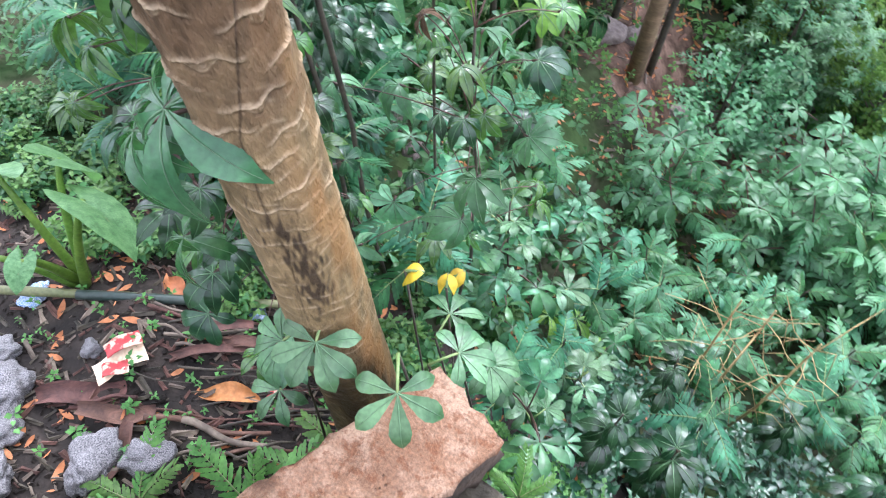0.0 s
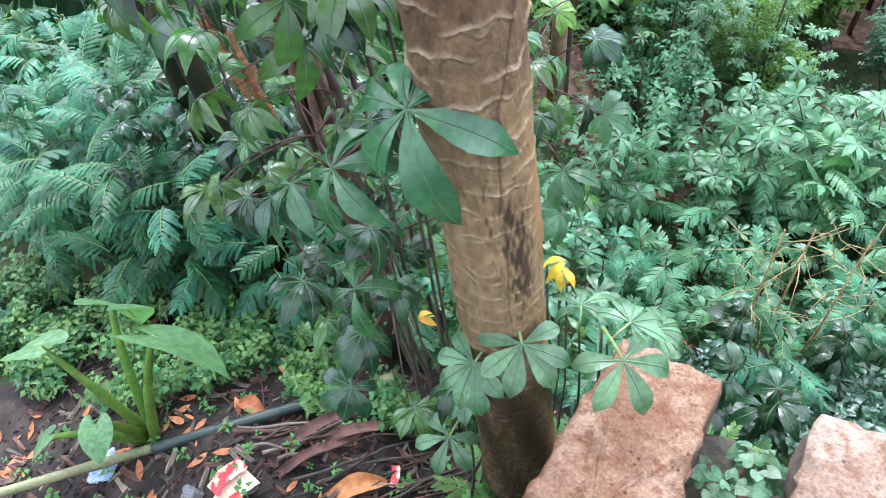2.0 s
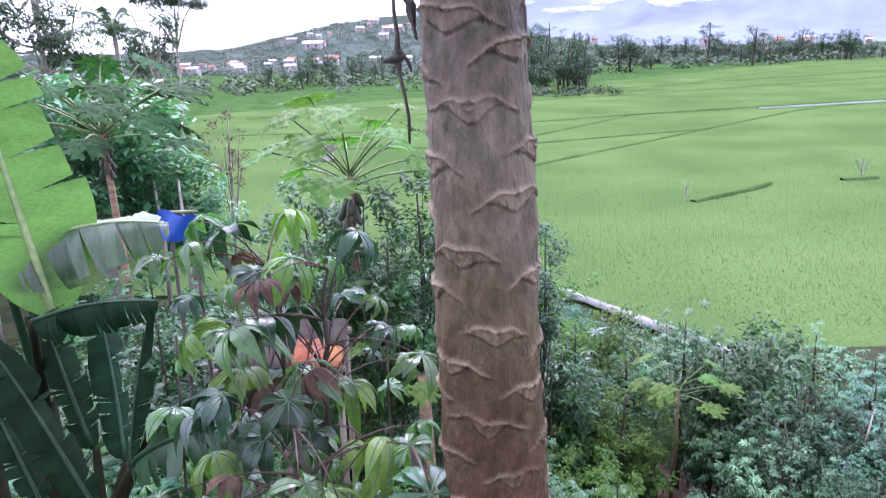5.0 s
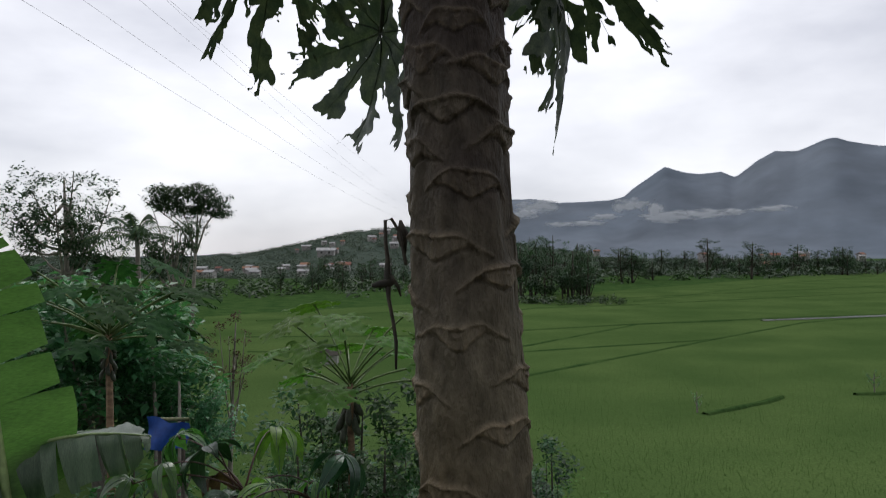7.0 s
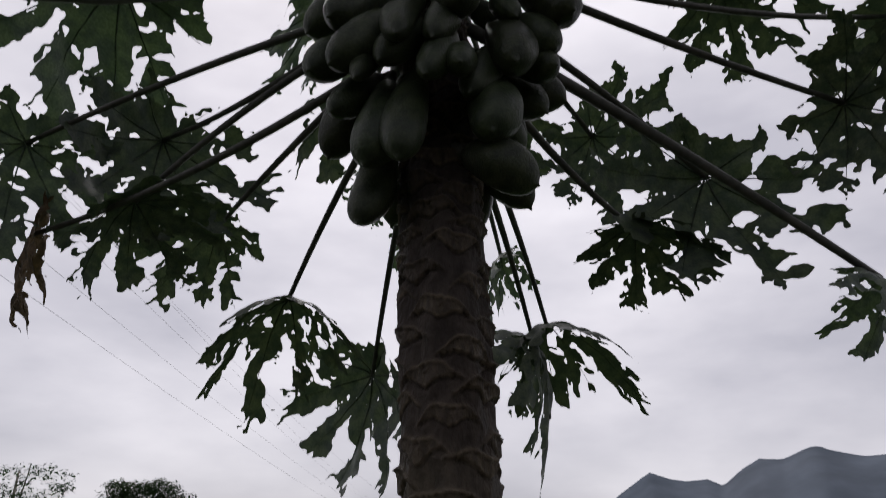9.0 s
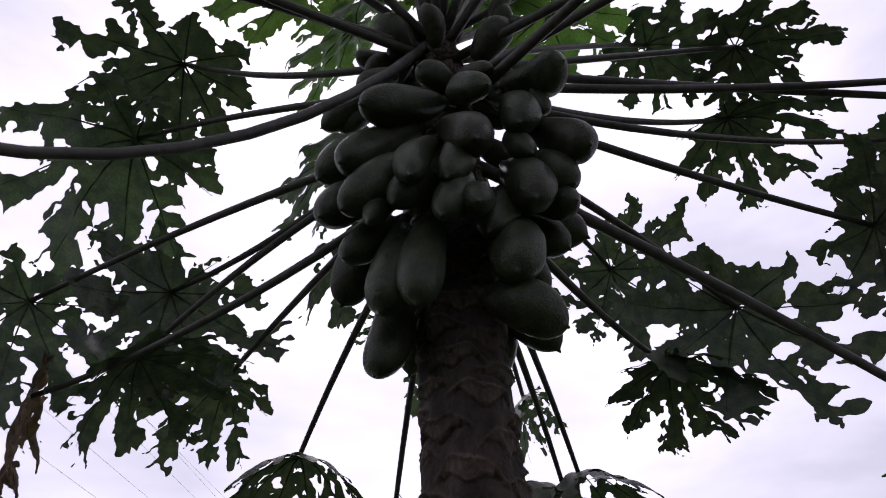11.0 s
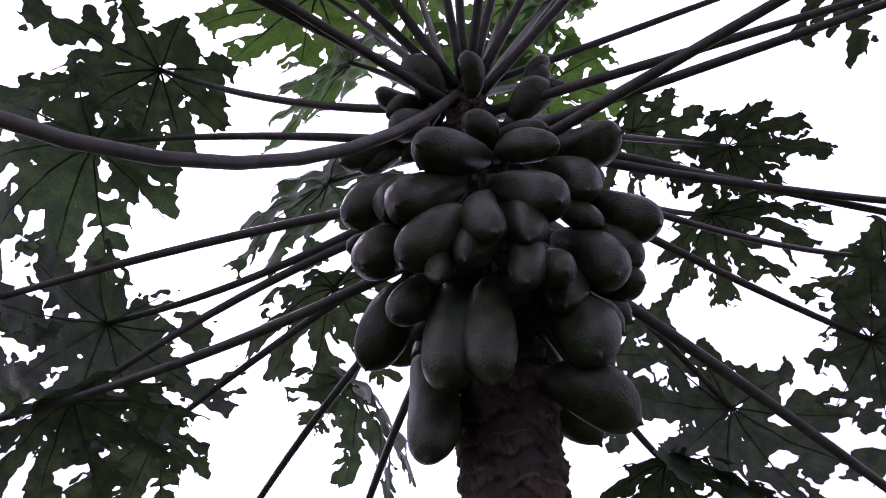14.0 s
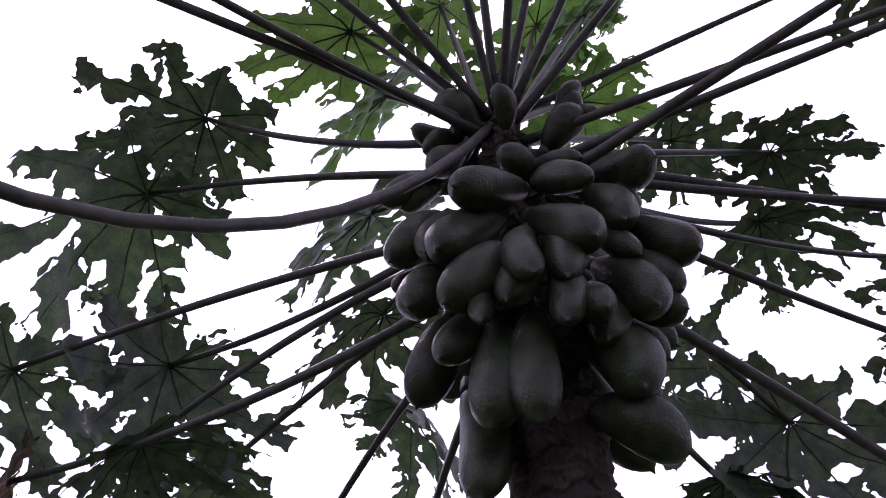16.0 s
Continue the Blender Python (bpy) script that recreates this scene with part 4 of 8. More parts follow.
def papaya_leaf(seed, droop, torn, mats, cells=104):
    """A papaya leaf of radius 1 with its stalk end at the origin and its middle lobe along +y: deep lobes, side lobes, insect holes."""
    g = np.random.RandomState(seed)
    segs, ribs = [], []
    for ang, ln in ((0, 1.0), (33, 0.96), (-33, 0.96), (66, 0.88), (-66, 0.88), (102, 0.74), (-102, 0.74), (142, 0.5), (-142, 0.5)):
        a = math.radians(ang + g.uniform(-5, 5))
        ln *= g.uniform(0.85, 1.05)
        d = np.array([math.sin(a), math.cos(a)])
        tip = d * ln
        segs.append((0 * d, d * 0.55 * ln, 0.11, 0.122))
        segs.append((d * 0.55 * ln, tip, 0.118, 0.008))
        ribs.append((a, ln))
        for s in (0.36, 0.52, 0.68, 0.82):
            for side in (-1, 1):
                if g.uniform() < torn * 0.25:
                    continue
                c = a + side * math.radians(g.uniform(34, 56))
                e = np.array([math.sin(c), math.cos(c)])
                p = d * ln * s
                reach = ln * g.uniform(0.22, 0.36) * (1.15 - s * 0.6)
                segs.append((p, p + e * reach, 0.09, g.uniform(0.004, 0.026)))
    holes = [(g.uniform(-0.85, 0.85), g.uniform(-0.7, 0.98), 0.006 + (0.06 + 0.045 * torn) * g.uniform() ** 3, g.uniform(0, 3.1)) for _ in range(int(55 + 60 * torn))]
    # bites along the lobes' edges
    for a, ln in ribs:
        for _ in range(int(3 + 3 * torn)):
            u, v = ln * g.uniform(0.35, 1.0), g.choice([-1, 1]) * g.uniform(0.06, 0.17)
            holes.append((math.sin(a) * u + math.cos(a) * v, math.cos(a) * u - math.sin(a) * v, g.uniform(0.015, 0.05 + 0.02 * torn), g.uniform(0, 3.1)))
    ph = g.uniform(0, 6.3, 12)

    def field(x, y):
        wx = x + 0.05 * np.sin(6 * y + ph[6]) * np.sin(5 * x + ph[7]) + 0.03 * np.sin(15 * y + ph[0]) + 0.018 * np.sin(33 * x + 23 * y + ph[1]) + 0.01 * np.sin(67 * y - 41 * x + ph[2])
        wy = y + 0.05 * np.sin(6 * x + ph[8]) * np.sin(5 * y + ph[9]) + 0.03 * np.sin(13 * x + ph[3]) + 0.018 * np.sin(37 * y - 19 * x + ph[4]) + 0.01 * np.sin(71 * x + 37 * y + ph[5])
        f = 0.34 - np.hypot(wx, wy)
        for p, q, r0, r1 in segs:
            v = q - p
            t = np.clip(((wx - p[0]) * v[0] + (wy - p[1]) * v[1]) / (v @ v), 0, 1)
            f = np.maximum(f, r0 + (r1 - r0) * t - np.hypot(wx - p[0] - t * v[0], wy - p[1] - t * v[1]))
        for hx, hy, hr, ha in holes:
            u, w = (wx - hx) * math.cos(ha) + (wy - hy) * math.sin(ha), (wy - hy) * math.cos(ha) - (wx - hx) * math.sin(ha)
            f = np.minimum(f, np.hypot(u, w * 1.9) - hr)
        return f

    def lift(x, y):
        r = np.hypot(x, y)
        a = np.arctan2(x, y)
        near = np.min(np.abs((a[:, None] - np.array([q[0] for q in ribs])[None, :] + np.pi) % (2 * np.pi) - np.pi), axis=1)
        return 0.1 * r - droop * r ** 1.7 - 0.22 * near * r + 0.06 * np.sin(9 * x + seed) * np.cos(8 * y) * r + 0.02 * np.sin(21 * x + 2 * seed) * np.cos(19 * y + seed)

    q = Build()
    verts, faces = clipped_leaf(field, lift, 1.0, cells)
    q.add(verts, faces)
    for a, ln in ribs:
        pts = []
        for i in range(7):
            t = ln * 0.92 * i / 6
            x, y = math.sin(a) * t, math.cos(a) * t
            pts.append((x, y, float(lift(np.array([x]), np.array([y]))[0]) - 0.006))
        q.tube(pts, [0.009 * (1 - i / 7.5) for i in range(7)], 4, 1)
    return q.mesh("leaf_blade", mats)


FLAT = [papaya_leaf(s, 0.28, 0.35, [M_PAPAYA_LEAF, M_PAPAYA_LEAF]) for s in (11, 12, 13, 14)]
SAGGED = [papaya_leaf(s, 0.62, 0.7, [M_PAPAYA_LEAF, M_PAPAYA_LEAF]) for s in (21, 22, 23, 24)]
TATTERED = [papaya_leaf(s, 1.05, 1.1, [M_PAPAYA_LEAF, M_PAPAYA_LEAF]) for s in (31, 32, 33)]
FRESH = [papaya_leaf(s, 0.15, 0.15, [M_PAPAYA_YOUNG, M_PETIOLE]) for s in (41, 42, 43)]


def crown_leaf(z0, end, size, blade, pitch, bow=0.05, thick=0.0105, side=None, twist=0.0, roll=0.0, wide=1.0):
    """A stalk from the trunk at height z0 to end, and a blade there. pitch: how far the blade's middle lobe dips below level, in degrees."""
    end = Vector(end)
    flat = Vector((end.x - axis(z0).x, end.y - axis(z0).y, 0)).normalized()
    start = axis(z0) + flat * 0.04
    pts = arc(start - FOOT, end - FOOT, bow, 12, side)
    q = Build()
    q.tube(pts, [thick * (1.2 - 0.52 * i / 12) for i in range(13)], 8)
    stalk = child("leaf_stalk", q.mesh("leaf_stalk", M_PETIOLE), papaya)
    tip = math.radians(-pitch)
    turn = math.atan2(flat.y, flat.x) - math.pi / 2 + math.radians(twist)
    child("leaf_blade", blade, stalk, Matrix.Translation(end - FOOT) @ Euler((tip, math.radians(roll), turn)).to_matrix().to_4x4() @ Matrix.Diagonal((size * wide, size, size, 1)))


# left of the trunk as one faces the field
crown_leaf(3.2, (-0.825, 1.465, 3.555), 0.38, FLAT[0], 24, -0.06, twist=-12)
crown_leaf(3.07, (-0.94, 1.54, 3.30), 0.42, SAGGED[3], 30, 0.03, twist=10, roll=-8, wide=1.25)
crown_leaf(2.92, (-1.127, 1.618, 2.774), 0.31, SAGGED[2], 70, 0.03, twist=-26)
crown_leaf(2.98, (-0.832, 1.796, 2.915), 0.4, SAGGED[0], 80, -0.05, twist=-14)
crown_leaf(2.9, (-0.787, 1.599, 2.595), 0.27, SAGGED[1], 5, 0.05, twist=-60, roll=-30)
crown_leaf(2.86, (-0.667, 1.938, 2.692), 0.27, SAGGED[3], 22, 0.02, twist=12, roll=22)
crown_leaf(3.1, (-0.318, 1.823, 3.561), 0.48, FLAT[2], 11, 0.0, twist=16, roll=-40)
crown_leaf(3.05, (-0.249, 2.239, 3.442), 0.42, SAGGED[1], 10, 0.03, roll=-17)
crown_leaf(3.0, (-0.149, 2.403, 3.144), 0.42, SAGGED[2], 22, 0.04, twist=-66, roll=22)
crown_leaf(2.8, (-0.428, 1.974, 2.472), 0.31, TATTERED[0], 2, 0.05)
crown_leaf(2.74, (-0.175, 2.239, 2.307), 0.36, SAGGED[1], 66, 0.1, twist=-50, roll=16)
# behind and right
crown_leaf(2.78, (0.394, 2.125, 2.463), 0.32, TATTERED[2], -9, 0.06, twist=-16, roll=-10)
crown_leaf(2.74, (0.357, 2.181, 2.424), 0.33, TATTERED[0], 43, 0.06, twist=-75, roll=17)
crown_leaf(2.8, (0.268, 2.272, 2.762), 0.21, TATTERED[1], 37, 0.03, twist=75)
crown_leaf(2.85, (0.537, 1.574, 2.548), 0.26, SAGGED[0], 8, -0.05)
crown_leaf(2.95, (0.735, 1.545, 2.696), 0.36, SAGGED[1], 80, 0.03, twist=55, roll=18)
crown_leaf(2.95, (0.534, 1.885, 3.043), 0.32, SAGGED[2], 59, 0.04, twist=-4, roll=-39)
crown_leaf(2.84, (0.986, 1.319, 2.315), 0.22, TATTERED[1], 45, 0.02, 0.013, twist=-39)
crown_leaf(3.05, (1.027, 1.339, 2.801), 0.3, SAGGED[2], 54, -0.02, roll=-46)
crown_leaf(3.08, (1.12, 1.0, 2.95), 0.28, FLAT[2], 10, -0.03)
crown_leaf(3.2, (0.72, 1.605, 3.816), 0.33, FLAT[3], 2, 0.02)
crown_leaf(3.15, (0.9, 1.4, 3.55), 0.31, FLAT[0], 8, 0.0)
crown_leaf(3.1, (0.891, 1.557, 3.396), 0.34, SAGGED[0], -4, -0.06)
crown_leaf(3.1, (0.22, 2.02, 3.25), 0.34, FLAT[2], 16, 0.05)
# young leaves at the top
crown_leaf(3.25, (-0.423, 1.282, 3.803), 0.42, FRESH[0], 7, 0.02, twist=-26, roll=-27)
crown_leaf(3.22, (-0.306, 1.5, 3.788), 0.4, FRESH[1], 24, 0.02, twist=18, roll=-50)
crown_leaf(3.27, (0.314, 1.243, 3.96), 0.33, FRESH[2], -32, 0.01, twist=38, roll=-25)
crown_leaf(3.27, (-0.142, 1.291, 4.02), 0.31, FRESH[0], 37, 0.01, twist=-16, roll=-39)
crown_leaf(3.28, (0.08, 1.45, 3.9), 0.34, FRESH[1], -10, 0.01)
crown_leaf(3.28, (0.36, 1.5, 3.86), 0.36, FRESH[0], 5, 0.01, twist=20)
crown_leaf(3.28, (0.2, 1.36, 4.08), 0.34, FRESH[2], 0, 0.01, twist=-30)
# towards the camera and above it
crown_leaf(3.2, (-0.99, 0.41, 2.47), 0.28, SAGGED[1], 14, -0.33, 0.0105)
crown_leaf(3.2, (-1.58, 0.57, 3.20), 0.1, FLAT[0], -5, 0.0, 0.0105)
crown_leaf(3.17, (-1.02, 0.72, 3.28), 0.1, FLAT[1], -5, -0.02, 0.0105)
crown_leaf(3.24, (-0.85, 0.81, 3.70), 0.34, FLAT[3], -5, 0.0, 0.0105)
crown_leaf(3.24, (-0.69, 0.67, 3.65), 0.34, FRESH[1], -5, 0.0, 0.0105)
crown_leaf(3.26, (-0.30, 0.62, 3.83), 0.34, FRESH[2], -5, 0.0, 0.0105)
crown_leaf(3.28, (-0.18, 0.65, 3.96), 0.34, FRESH[0], -5, 0.0, 0.0105)
crown_leaf(3.25, (-0.07, 0.46, 3.67), 0.34, FLAT[2], -5, 0.0, 0.0105)
crown_leaf(3.28, (0.10, 0.62, 3.96), 0.34, FRESH[1], -5, 0.0, 0.0105)
crown_leaf(3.25, (0.29, 0.57, 3.82), 0.34, FLAT[0], -5, 0.0, 0.0105)
crown_leaf(3.22, (0.49, 0.63, 3.74), 0.34, FLAT[1], -5, 0.0, 0.0105)
crown_leaf(3.27, (0.92, 0.81, 3.66), 0.34, FLAT[0], -5, 0.0, 0.009)
crown_leaf(2.96, (0.57, 0.41, 2.96), 0.3, FLAT[2], -5, 0.0, 0.0115)
crown_leaf(3.05, (0.78, 0.49, 3.0), 0.34, FLAT[3], -5, 0.0, 0.0105)
crown_leaf(3.15, (0.88, 0.48, 3.07), 0.34, SAGGED[2], -5, 0.0, 0.0105)
crown_leaf(3.06, (1.295, 1.415, 3.17), 0.3, SAGGED[1], 40, -0.07, 0.0095)
crown_leaf(3.13, (1.24, 1.02, 2.89), 0.34, SAGGED[0], -5, -0.01, 0.0105)

# a withered leaf hangs from one old stalk
crown_leaf(2.8, (-1.096, 1.71, 2.54), 0.3, papaya_leaf(51, 0.3, 0.0, [M_DEAD_LEAF, M_DEAD_LEAF]), 84, -0.06, twist=50, roll=0, wide=0.62)

# ---- broken wall top beside the tree ----
def slab(name, corners, top, thick, mat, label, seed):
    """A worn slab: jittered outline, rounded upper rim, rough broken sides and an uneven top."""
    g = random.Random(seed)
    ring = []
    for (x0, y0), (x1, y1) in zip(corners, corners[1:] + corners[:1]):
        n = max(3, int(math.hypot(x1 - x0, y1 - y0) / 0.03))
        for i in range(n):
            j = 0.006 if i else 0.003
            ring.append((x0 + (x1 - x0) * i / n + g.uniform(-j, j), y0 + (y1 - y0) * i / n + g.uniform(-j, j)))
    cx, cy = sum(p[0] for p in ring) / len(ring), sum(p[1] for p in ring) / len(ring)
    q = Build()
    n = len(ring)
    levels = [(0.25, 0.003, 0), (0.5, 0.002, 0), (0.75, 0.002, 0), (0.93, 0.001, 0), (0.985, -0.003, 0), (1.0, -0.012, 1), (0.99, -thick * 0.4, 1), (1.0, -thick * 0.7, 1), (0.96, -thick, 1)]
    verts = [(cx, cy, top + 0.003)]
    for s, dz, side in levels:
        for x, y in ring:
            j = 0.012 * side
            verts.append((cx + (x - cx) * s + g.uniform(-j, j), cy + (y - cy) * s + g.uniform(-j, j), top + dz + g.uniform(-0.005, 0.004)))
    faces = [(0, 1 + i, 1 + (i + 1) % n) for i in range(n)]
    for k in range(len(levels) - 1):
        for i in range(n):
            o, p = 1 + k * n, 1 + (k + 1) * n
            faces.append((o + i, p + i, p + (i + 1) % n, o + (i + 1) % n))
    faces.append(tuple(1 + (len(levels) - 1) * n + i for i in range(n))[::-1])
    q.add(verts, faces)
    # sides take a much darker colour than the top
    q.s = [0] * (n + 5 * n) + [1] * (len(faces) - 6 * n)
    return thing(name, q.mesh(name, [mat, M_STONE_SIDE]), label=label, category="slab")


slab("concrete_slab", [(0.415, 1.125), (0.65, 1.05), (0.575, 0.82), (0.51, 0.6), (0.42, 0.3), (0.07, 0.33), (0.2, 0.64)], -0.37, 0.17, M_STONE,
     "worn reddish-brown concrete slab with broken dark edge", 3)
slab("concrete_slab", [(0.834, 0.968), (1.2, 0.879), (1.6, 0.782), (1.5, 0.3), (0.68, 0.45), (0.772, 0.79)], -0.30, 0.2, M_STONE_PALE,
     "pale weathered concrete slab with chipped corner", 5)

b = Build()
OUTLINE = [(0.42, 1.02), (0.62, 0.98), (0.95, 0.88), (2.4, 0.55), (3.2, -1.2), (3.0, -4.0), (-1.6, -4.0), (-1.3, -0.7), (-0.62, -0.12), (0.1, 0.45), (0.27, 0.7)]
n = len(OUTLINE)
b.add([(x, y, -0.52) for x, y in OUTLINE] + [(x + 0.03 * (i % 3 - 1), y + 0.05, -3.4) for i, (x, y) in enumerate(OUTLINE)],
      [tuple(range(n))[::-1]] + [(i, i + n, (i + 1) % n + n, (i + 1) % n) for i in range(n)])
bm = bmesh.new()
me = b.mesh("terrace", M_WALL, False)
bm.from_mesh(me)
bmesh.ops.recalc_face_normals(bm, faces=bm.faces)
bmesh.ops.subdivide_edges(bm, edges=[e for e in bm.edges], cuts=7, use_grid_fill=True)
for v in bm.verts:
    v.co += Vector((rnd.uniform(-0.02, 0.02), rnd.uniform(-0.02, 0.02), rnd.uniform(-0.02, 0.0)))
bm.to_mesh(me)
bm.free()
thing("terrace", me, label="damp earth terrace edge below the slabs", category="terrace", kind="structure")
b = Build()
b.tube([(0.72, 0.88, -0.49), (0.71, 0.78, -0.46), (0.69, 0.66, -0.47), (0.68, 0.5, -0.46)], [0.016, 0.018, 0.017, 0.016], 8)
thing("stick", b.mesh("stick", M_RED_BARK), label="bare reddish stick lying between the slabs", category="stick")


# ---- leaves and plants ----
def palmate(seed, count, length, width, droop, stalk, fold=0.25, spread=150, widest=0.6, steps=8, ribbed=False):
    """A hand-shaped leaf: the stalk runs from the origin along +x and rises; leaflets fan out at its end. Slot 0 blade, slot 1 stalk."""
    g = random.Random(seed)
    q = Build()
    tip = Vector((stalk, 0, stalk * 0.35))
    q.tube([(0, 0, 0), (stalk * 0.5, 0, stalk * 0.24), tip], [0.0035 + length * 0.01, 0.003 + length * 0.008, 0.003 + length * 0.007], 5, 1)
    for k in range(count):
        a = math.radians(-spread + 2 * spread * k / (count - 1) + g.uniform(-7, 7)) if count > 1 else 0
        ln = length * (1 - 0.38 * (abs(a) / math.radians(180)) ** 1.2) * g.uniform(0.9, 1.08)
        w = width * ln / length * g.uniform(0.9, 1.1)
        d = Vector((math.cos(a), math.sin(a), 0))
        s = Vector((-math.sin(a), math.cos(a), 0))
        dr, roll = droop * g.uniform(0.7, 1.3), g.uniform(-0.25, 0.25)
        verts, faces = [], []
        for i in range(steps + 1):
            t = i / steps
            p = tip + d * ln * math.sin(t * (1.2 - 0.2 * dr)) / math.sin(1.2 - 0.2 * dr) * (1 - 0.16 * dr * t * t) + Vector((0, 0, 0.12 * ln * t - dr * ln * t * t * 0.62))
            u = t ** (math.log(0.5) / math.log(widest))
            hw = w * 0.5 * (math.sin(math.pi * min(max(u, 0.0), 1.0)) ** 0.85) * (1 - 0.7 * t ** 4) * (1 + 0.06 * (i % 2)) + 0.0012
            wave = 0.1 * hw * math.sin(9 * t + k + seed)
            verts += [p + s * hw + Vector((0, 0, fold * hw + roll * hw + wave)), p, p - s * hw + Vector((0, 0, fold * hw - roll * hw - wave))]
        for i in range(steps):
            o = i * 3
            faces += [(o, o + 1, o + 4, o + 3), (o + 1, o + 2, o + 5, o + 4)]
        q.add(verts, faces)
        if ribbed:
            mid = [verts[3 * i + 1] + Vector((0, 0, 0.0012)) for i in range(steps)]
            q.tube(mid, [0.0016 * (1 - 0.8 * i / steps) + 0.0004 for i in range(steps)], 4, 2, False)
    return q


def feather(seed, pairs, length, reach, width, stalk=0.03):
    """A twice-cut feathery leaf along +x: narrow side fronds in pairs, each with a toothed edge."""
    g = random.Random(seed)
    q = Build()
    pts = [Vector((length * t, 0, 0.22 * length * t - 0.4 * length * t * t)) for t in [i / 8 for i in range(9)]]
    q.tube(pts, [0.003 * (1.2 - i / 10) for i in range(9)], 4, 1)
    for k in range(pairs):
        t = 0.12 + 0.88 * k / (pairs - 1)
        p = Vector((length * t, 0, 0.22 * length * t - 0.4 * length * t * t))
        for side in (-1, 1):
            a = side * math.radians(g.uniform(52, 72) - 22 * t)
            ln = reach * (0.6 + 0.55 * math.sin(math.pi * (0.15 + 0.75 * t))) * g.uniform(0.85, 1.1)
            d, s = Vector((math.cos(a), math.sin(a), 0)), Vector((-math.sin(a), math.cos(a), 0))
            verts, faces = [], []
            teeth = 7
            for i in range(teeth + 1):
                u = i / teeth
                c = p + d * ln * u + Vector((0, 0, -0.55 * ln * u * u + g.uniform(-0.002, 0.002)))
                hw = width * 0.5 * (0.35 + 0.65 * math.sin(math.pi * (0.1 + 0.8 * u))) * (1.15 if i % 2 else 0.85)
                verts += [c + s * hw + Vector((0, 0, -0.25 * hw)), c - s * hw + Vector((0, 0, -0.25 * hw))]
            for i in range(teeth):
                faces.append((2 * i, 2 * i + 1, 2 * i + 3, 2 * i + 2))
            q.add(verts, faces)
    return q


M_RIB = material("pale_leaf_rib", (0.05, 0.11, 0.05), (0.085, 0.16, 0.075), 20, 0.4, 0.0, 60)
CASSAVA = [palmate(s, n, 0.15, 0.05, dr, 0.16, widest=0.62) for s, n, dr in ((1, 7, 0.7), (2, 6, 0.95), (3, 7, 1.1), (4, 5, 0.8), (5, 7, 0.5))]
CASSAVA_MESH = [q.mesh("leaf", [M_CASSAVA, M_RED_STALK]) for q in CASSAVA]
GLOSSY = [palmate(s, n + 1, 0.19, 0.066, dr * 1.35, 0.14, widest=0.62, fold=0.35, spread=205, steps=12, ribbed=True) for s, n, dr in ((6, 7, 1.2), (7, 6, 1.4), (8, 7, 1.0), (9, 5, 1.5))]
GLOSSY_MESH = [q.mesh("leaf", [M_SHOOT, M_RED_STALK, M_RIB]) for q in GLOSSY]
YOUNG_MESH = [q.mesh("leaf", [M_YOUNG, M_GREEN_STALK, M_RIB]) for q in GLOSSY]
BROAD = [palmate(s, n, 0.15, 0.056, dr + 0.2, 0.09, widest=0.62, fold=0.2, spread=110, steps=12, ribbed=True) for s, n, dr in ((16, 6, 0.55), (17, 5, 0.8), (18, 7, 0.65))]
M_OLIVE = material("seedling_leaf", (0.03, 0.085, 0.036), (0.08, 0.165, 0.075), 10, 0.36, 0.3, 70, 0.18, 0.5, spec=0.4)
BROAD_MESH = [q.mesh("leaf", [M_OLIVE, M_GREEN_STALK, M_RIB]) for q in BROAD]
FEATHER = [feather(s, n, ln, re, w) for s, n, ln, re, w in ((1, 11, 0.25, 0.08, 0.018), (2, 10, 0.21, 0.085, 0.019), (3, 12, 0.28, 0.078, 0.018))]
FEATHER_MESH = [q.mesh("leaf", [M_FEATHER, M_GREEN_STALK]) for q in FEATHER]
FERN = [feather(s, n, ln, re, w) for s, n, ln, re, w in ((11, 13, 0.28, 0.055, 0.016), (12, 12, 0.22, 0.05, 0.015))]
FERN_MESH = [q.mesh("frond", [M_FERN, M_GREEN_STALK]) for q in FERN]


def plant(name, base, top, leaves, meshes, spread, label, category, group, seed, size=1.0, low=0.45, stem_mat=M_STEM, size_all=1.0, radius=0.008, rise=0.35, bend=0.06, odd=None):
    """A woody stem from base to top with leaves set round it in a spiral; each leaf is a part."""
    g = random.Random(seed)
    base, top = Vector(base), Vector(top)
    ob = thing(name, at=base, label=label, category=category, group=group)
    q = Build()
    pts = arc((0, 0, 0), top - base, bend, 8, (g.uniform(-1, 1), g.uniform(-1, 1), 0))
    q.tube(pts, [radius * (1.25 - 0.6 * i / 8) for i in range(9)], 7)
    child("stem", q.mesh("stem", stem_mat), ob)
    for k in range(leaves):
        t = low + (1 - low) * (k + 0.5) / leaves
        i = min(int(t * 8), 7)
        p = pts[i].lerp(pts[i + 1], t * 8 - i)
        turn = k * 2.4 + g.uniform(-0.4, 0.4)
        s = size * g.uniform(0.75, 1.2) * (1 - 0.25 * (t > 0.93)) * spread * size_all
        lean = -(rise + 0.9 * (t - 0.75)) + g.uniform(-0.25, 0.25)
        pick = meshes if not (odd and g.random() < 0.12) else odd
        child("leaf", pick[g.randrange(len(pick))], ob, Matrix.LocRotScale(p, Euler((g.uniform(-0.3, 0.3), lean, turn)), (s, s, s)))
    return ob


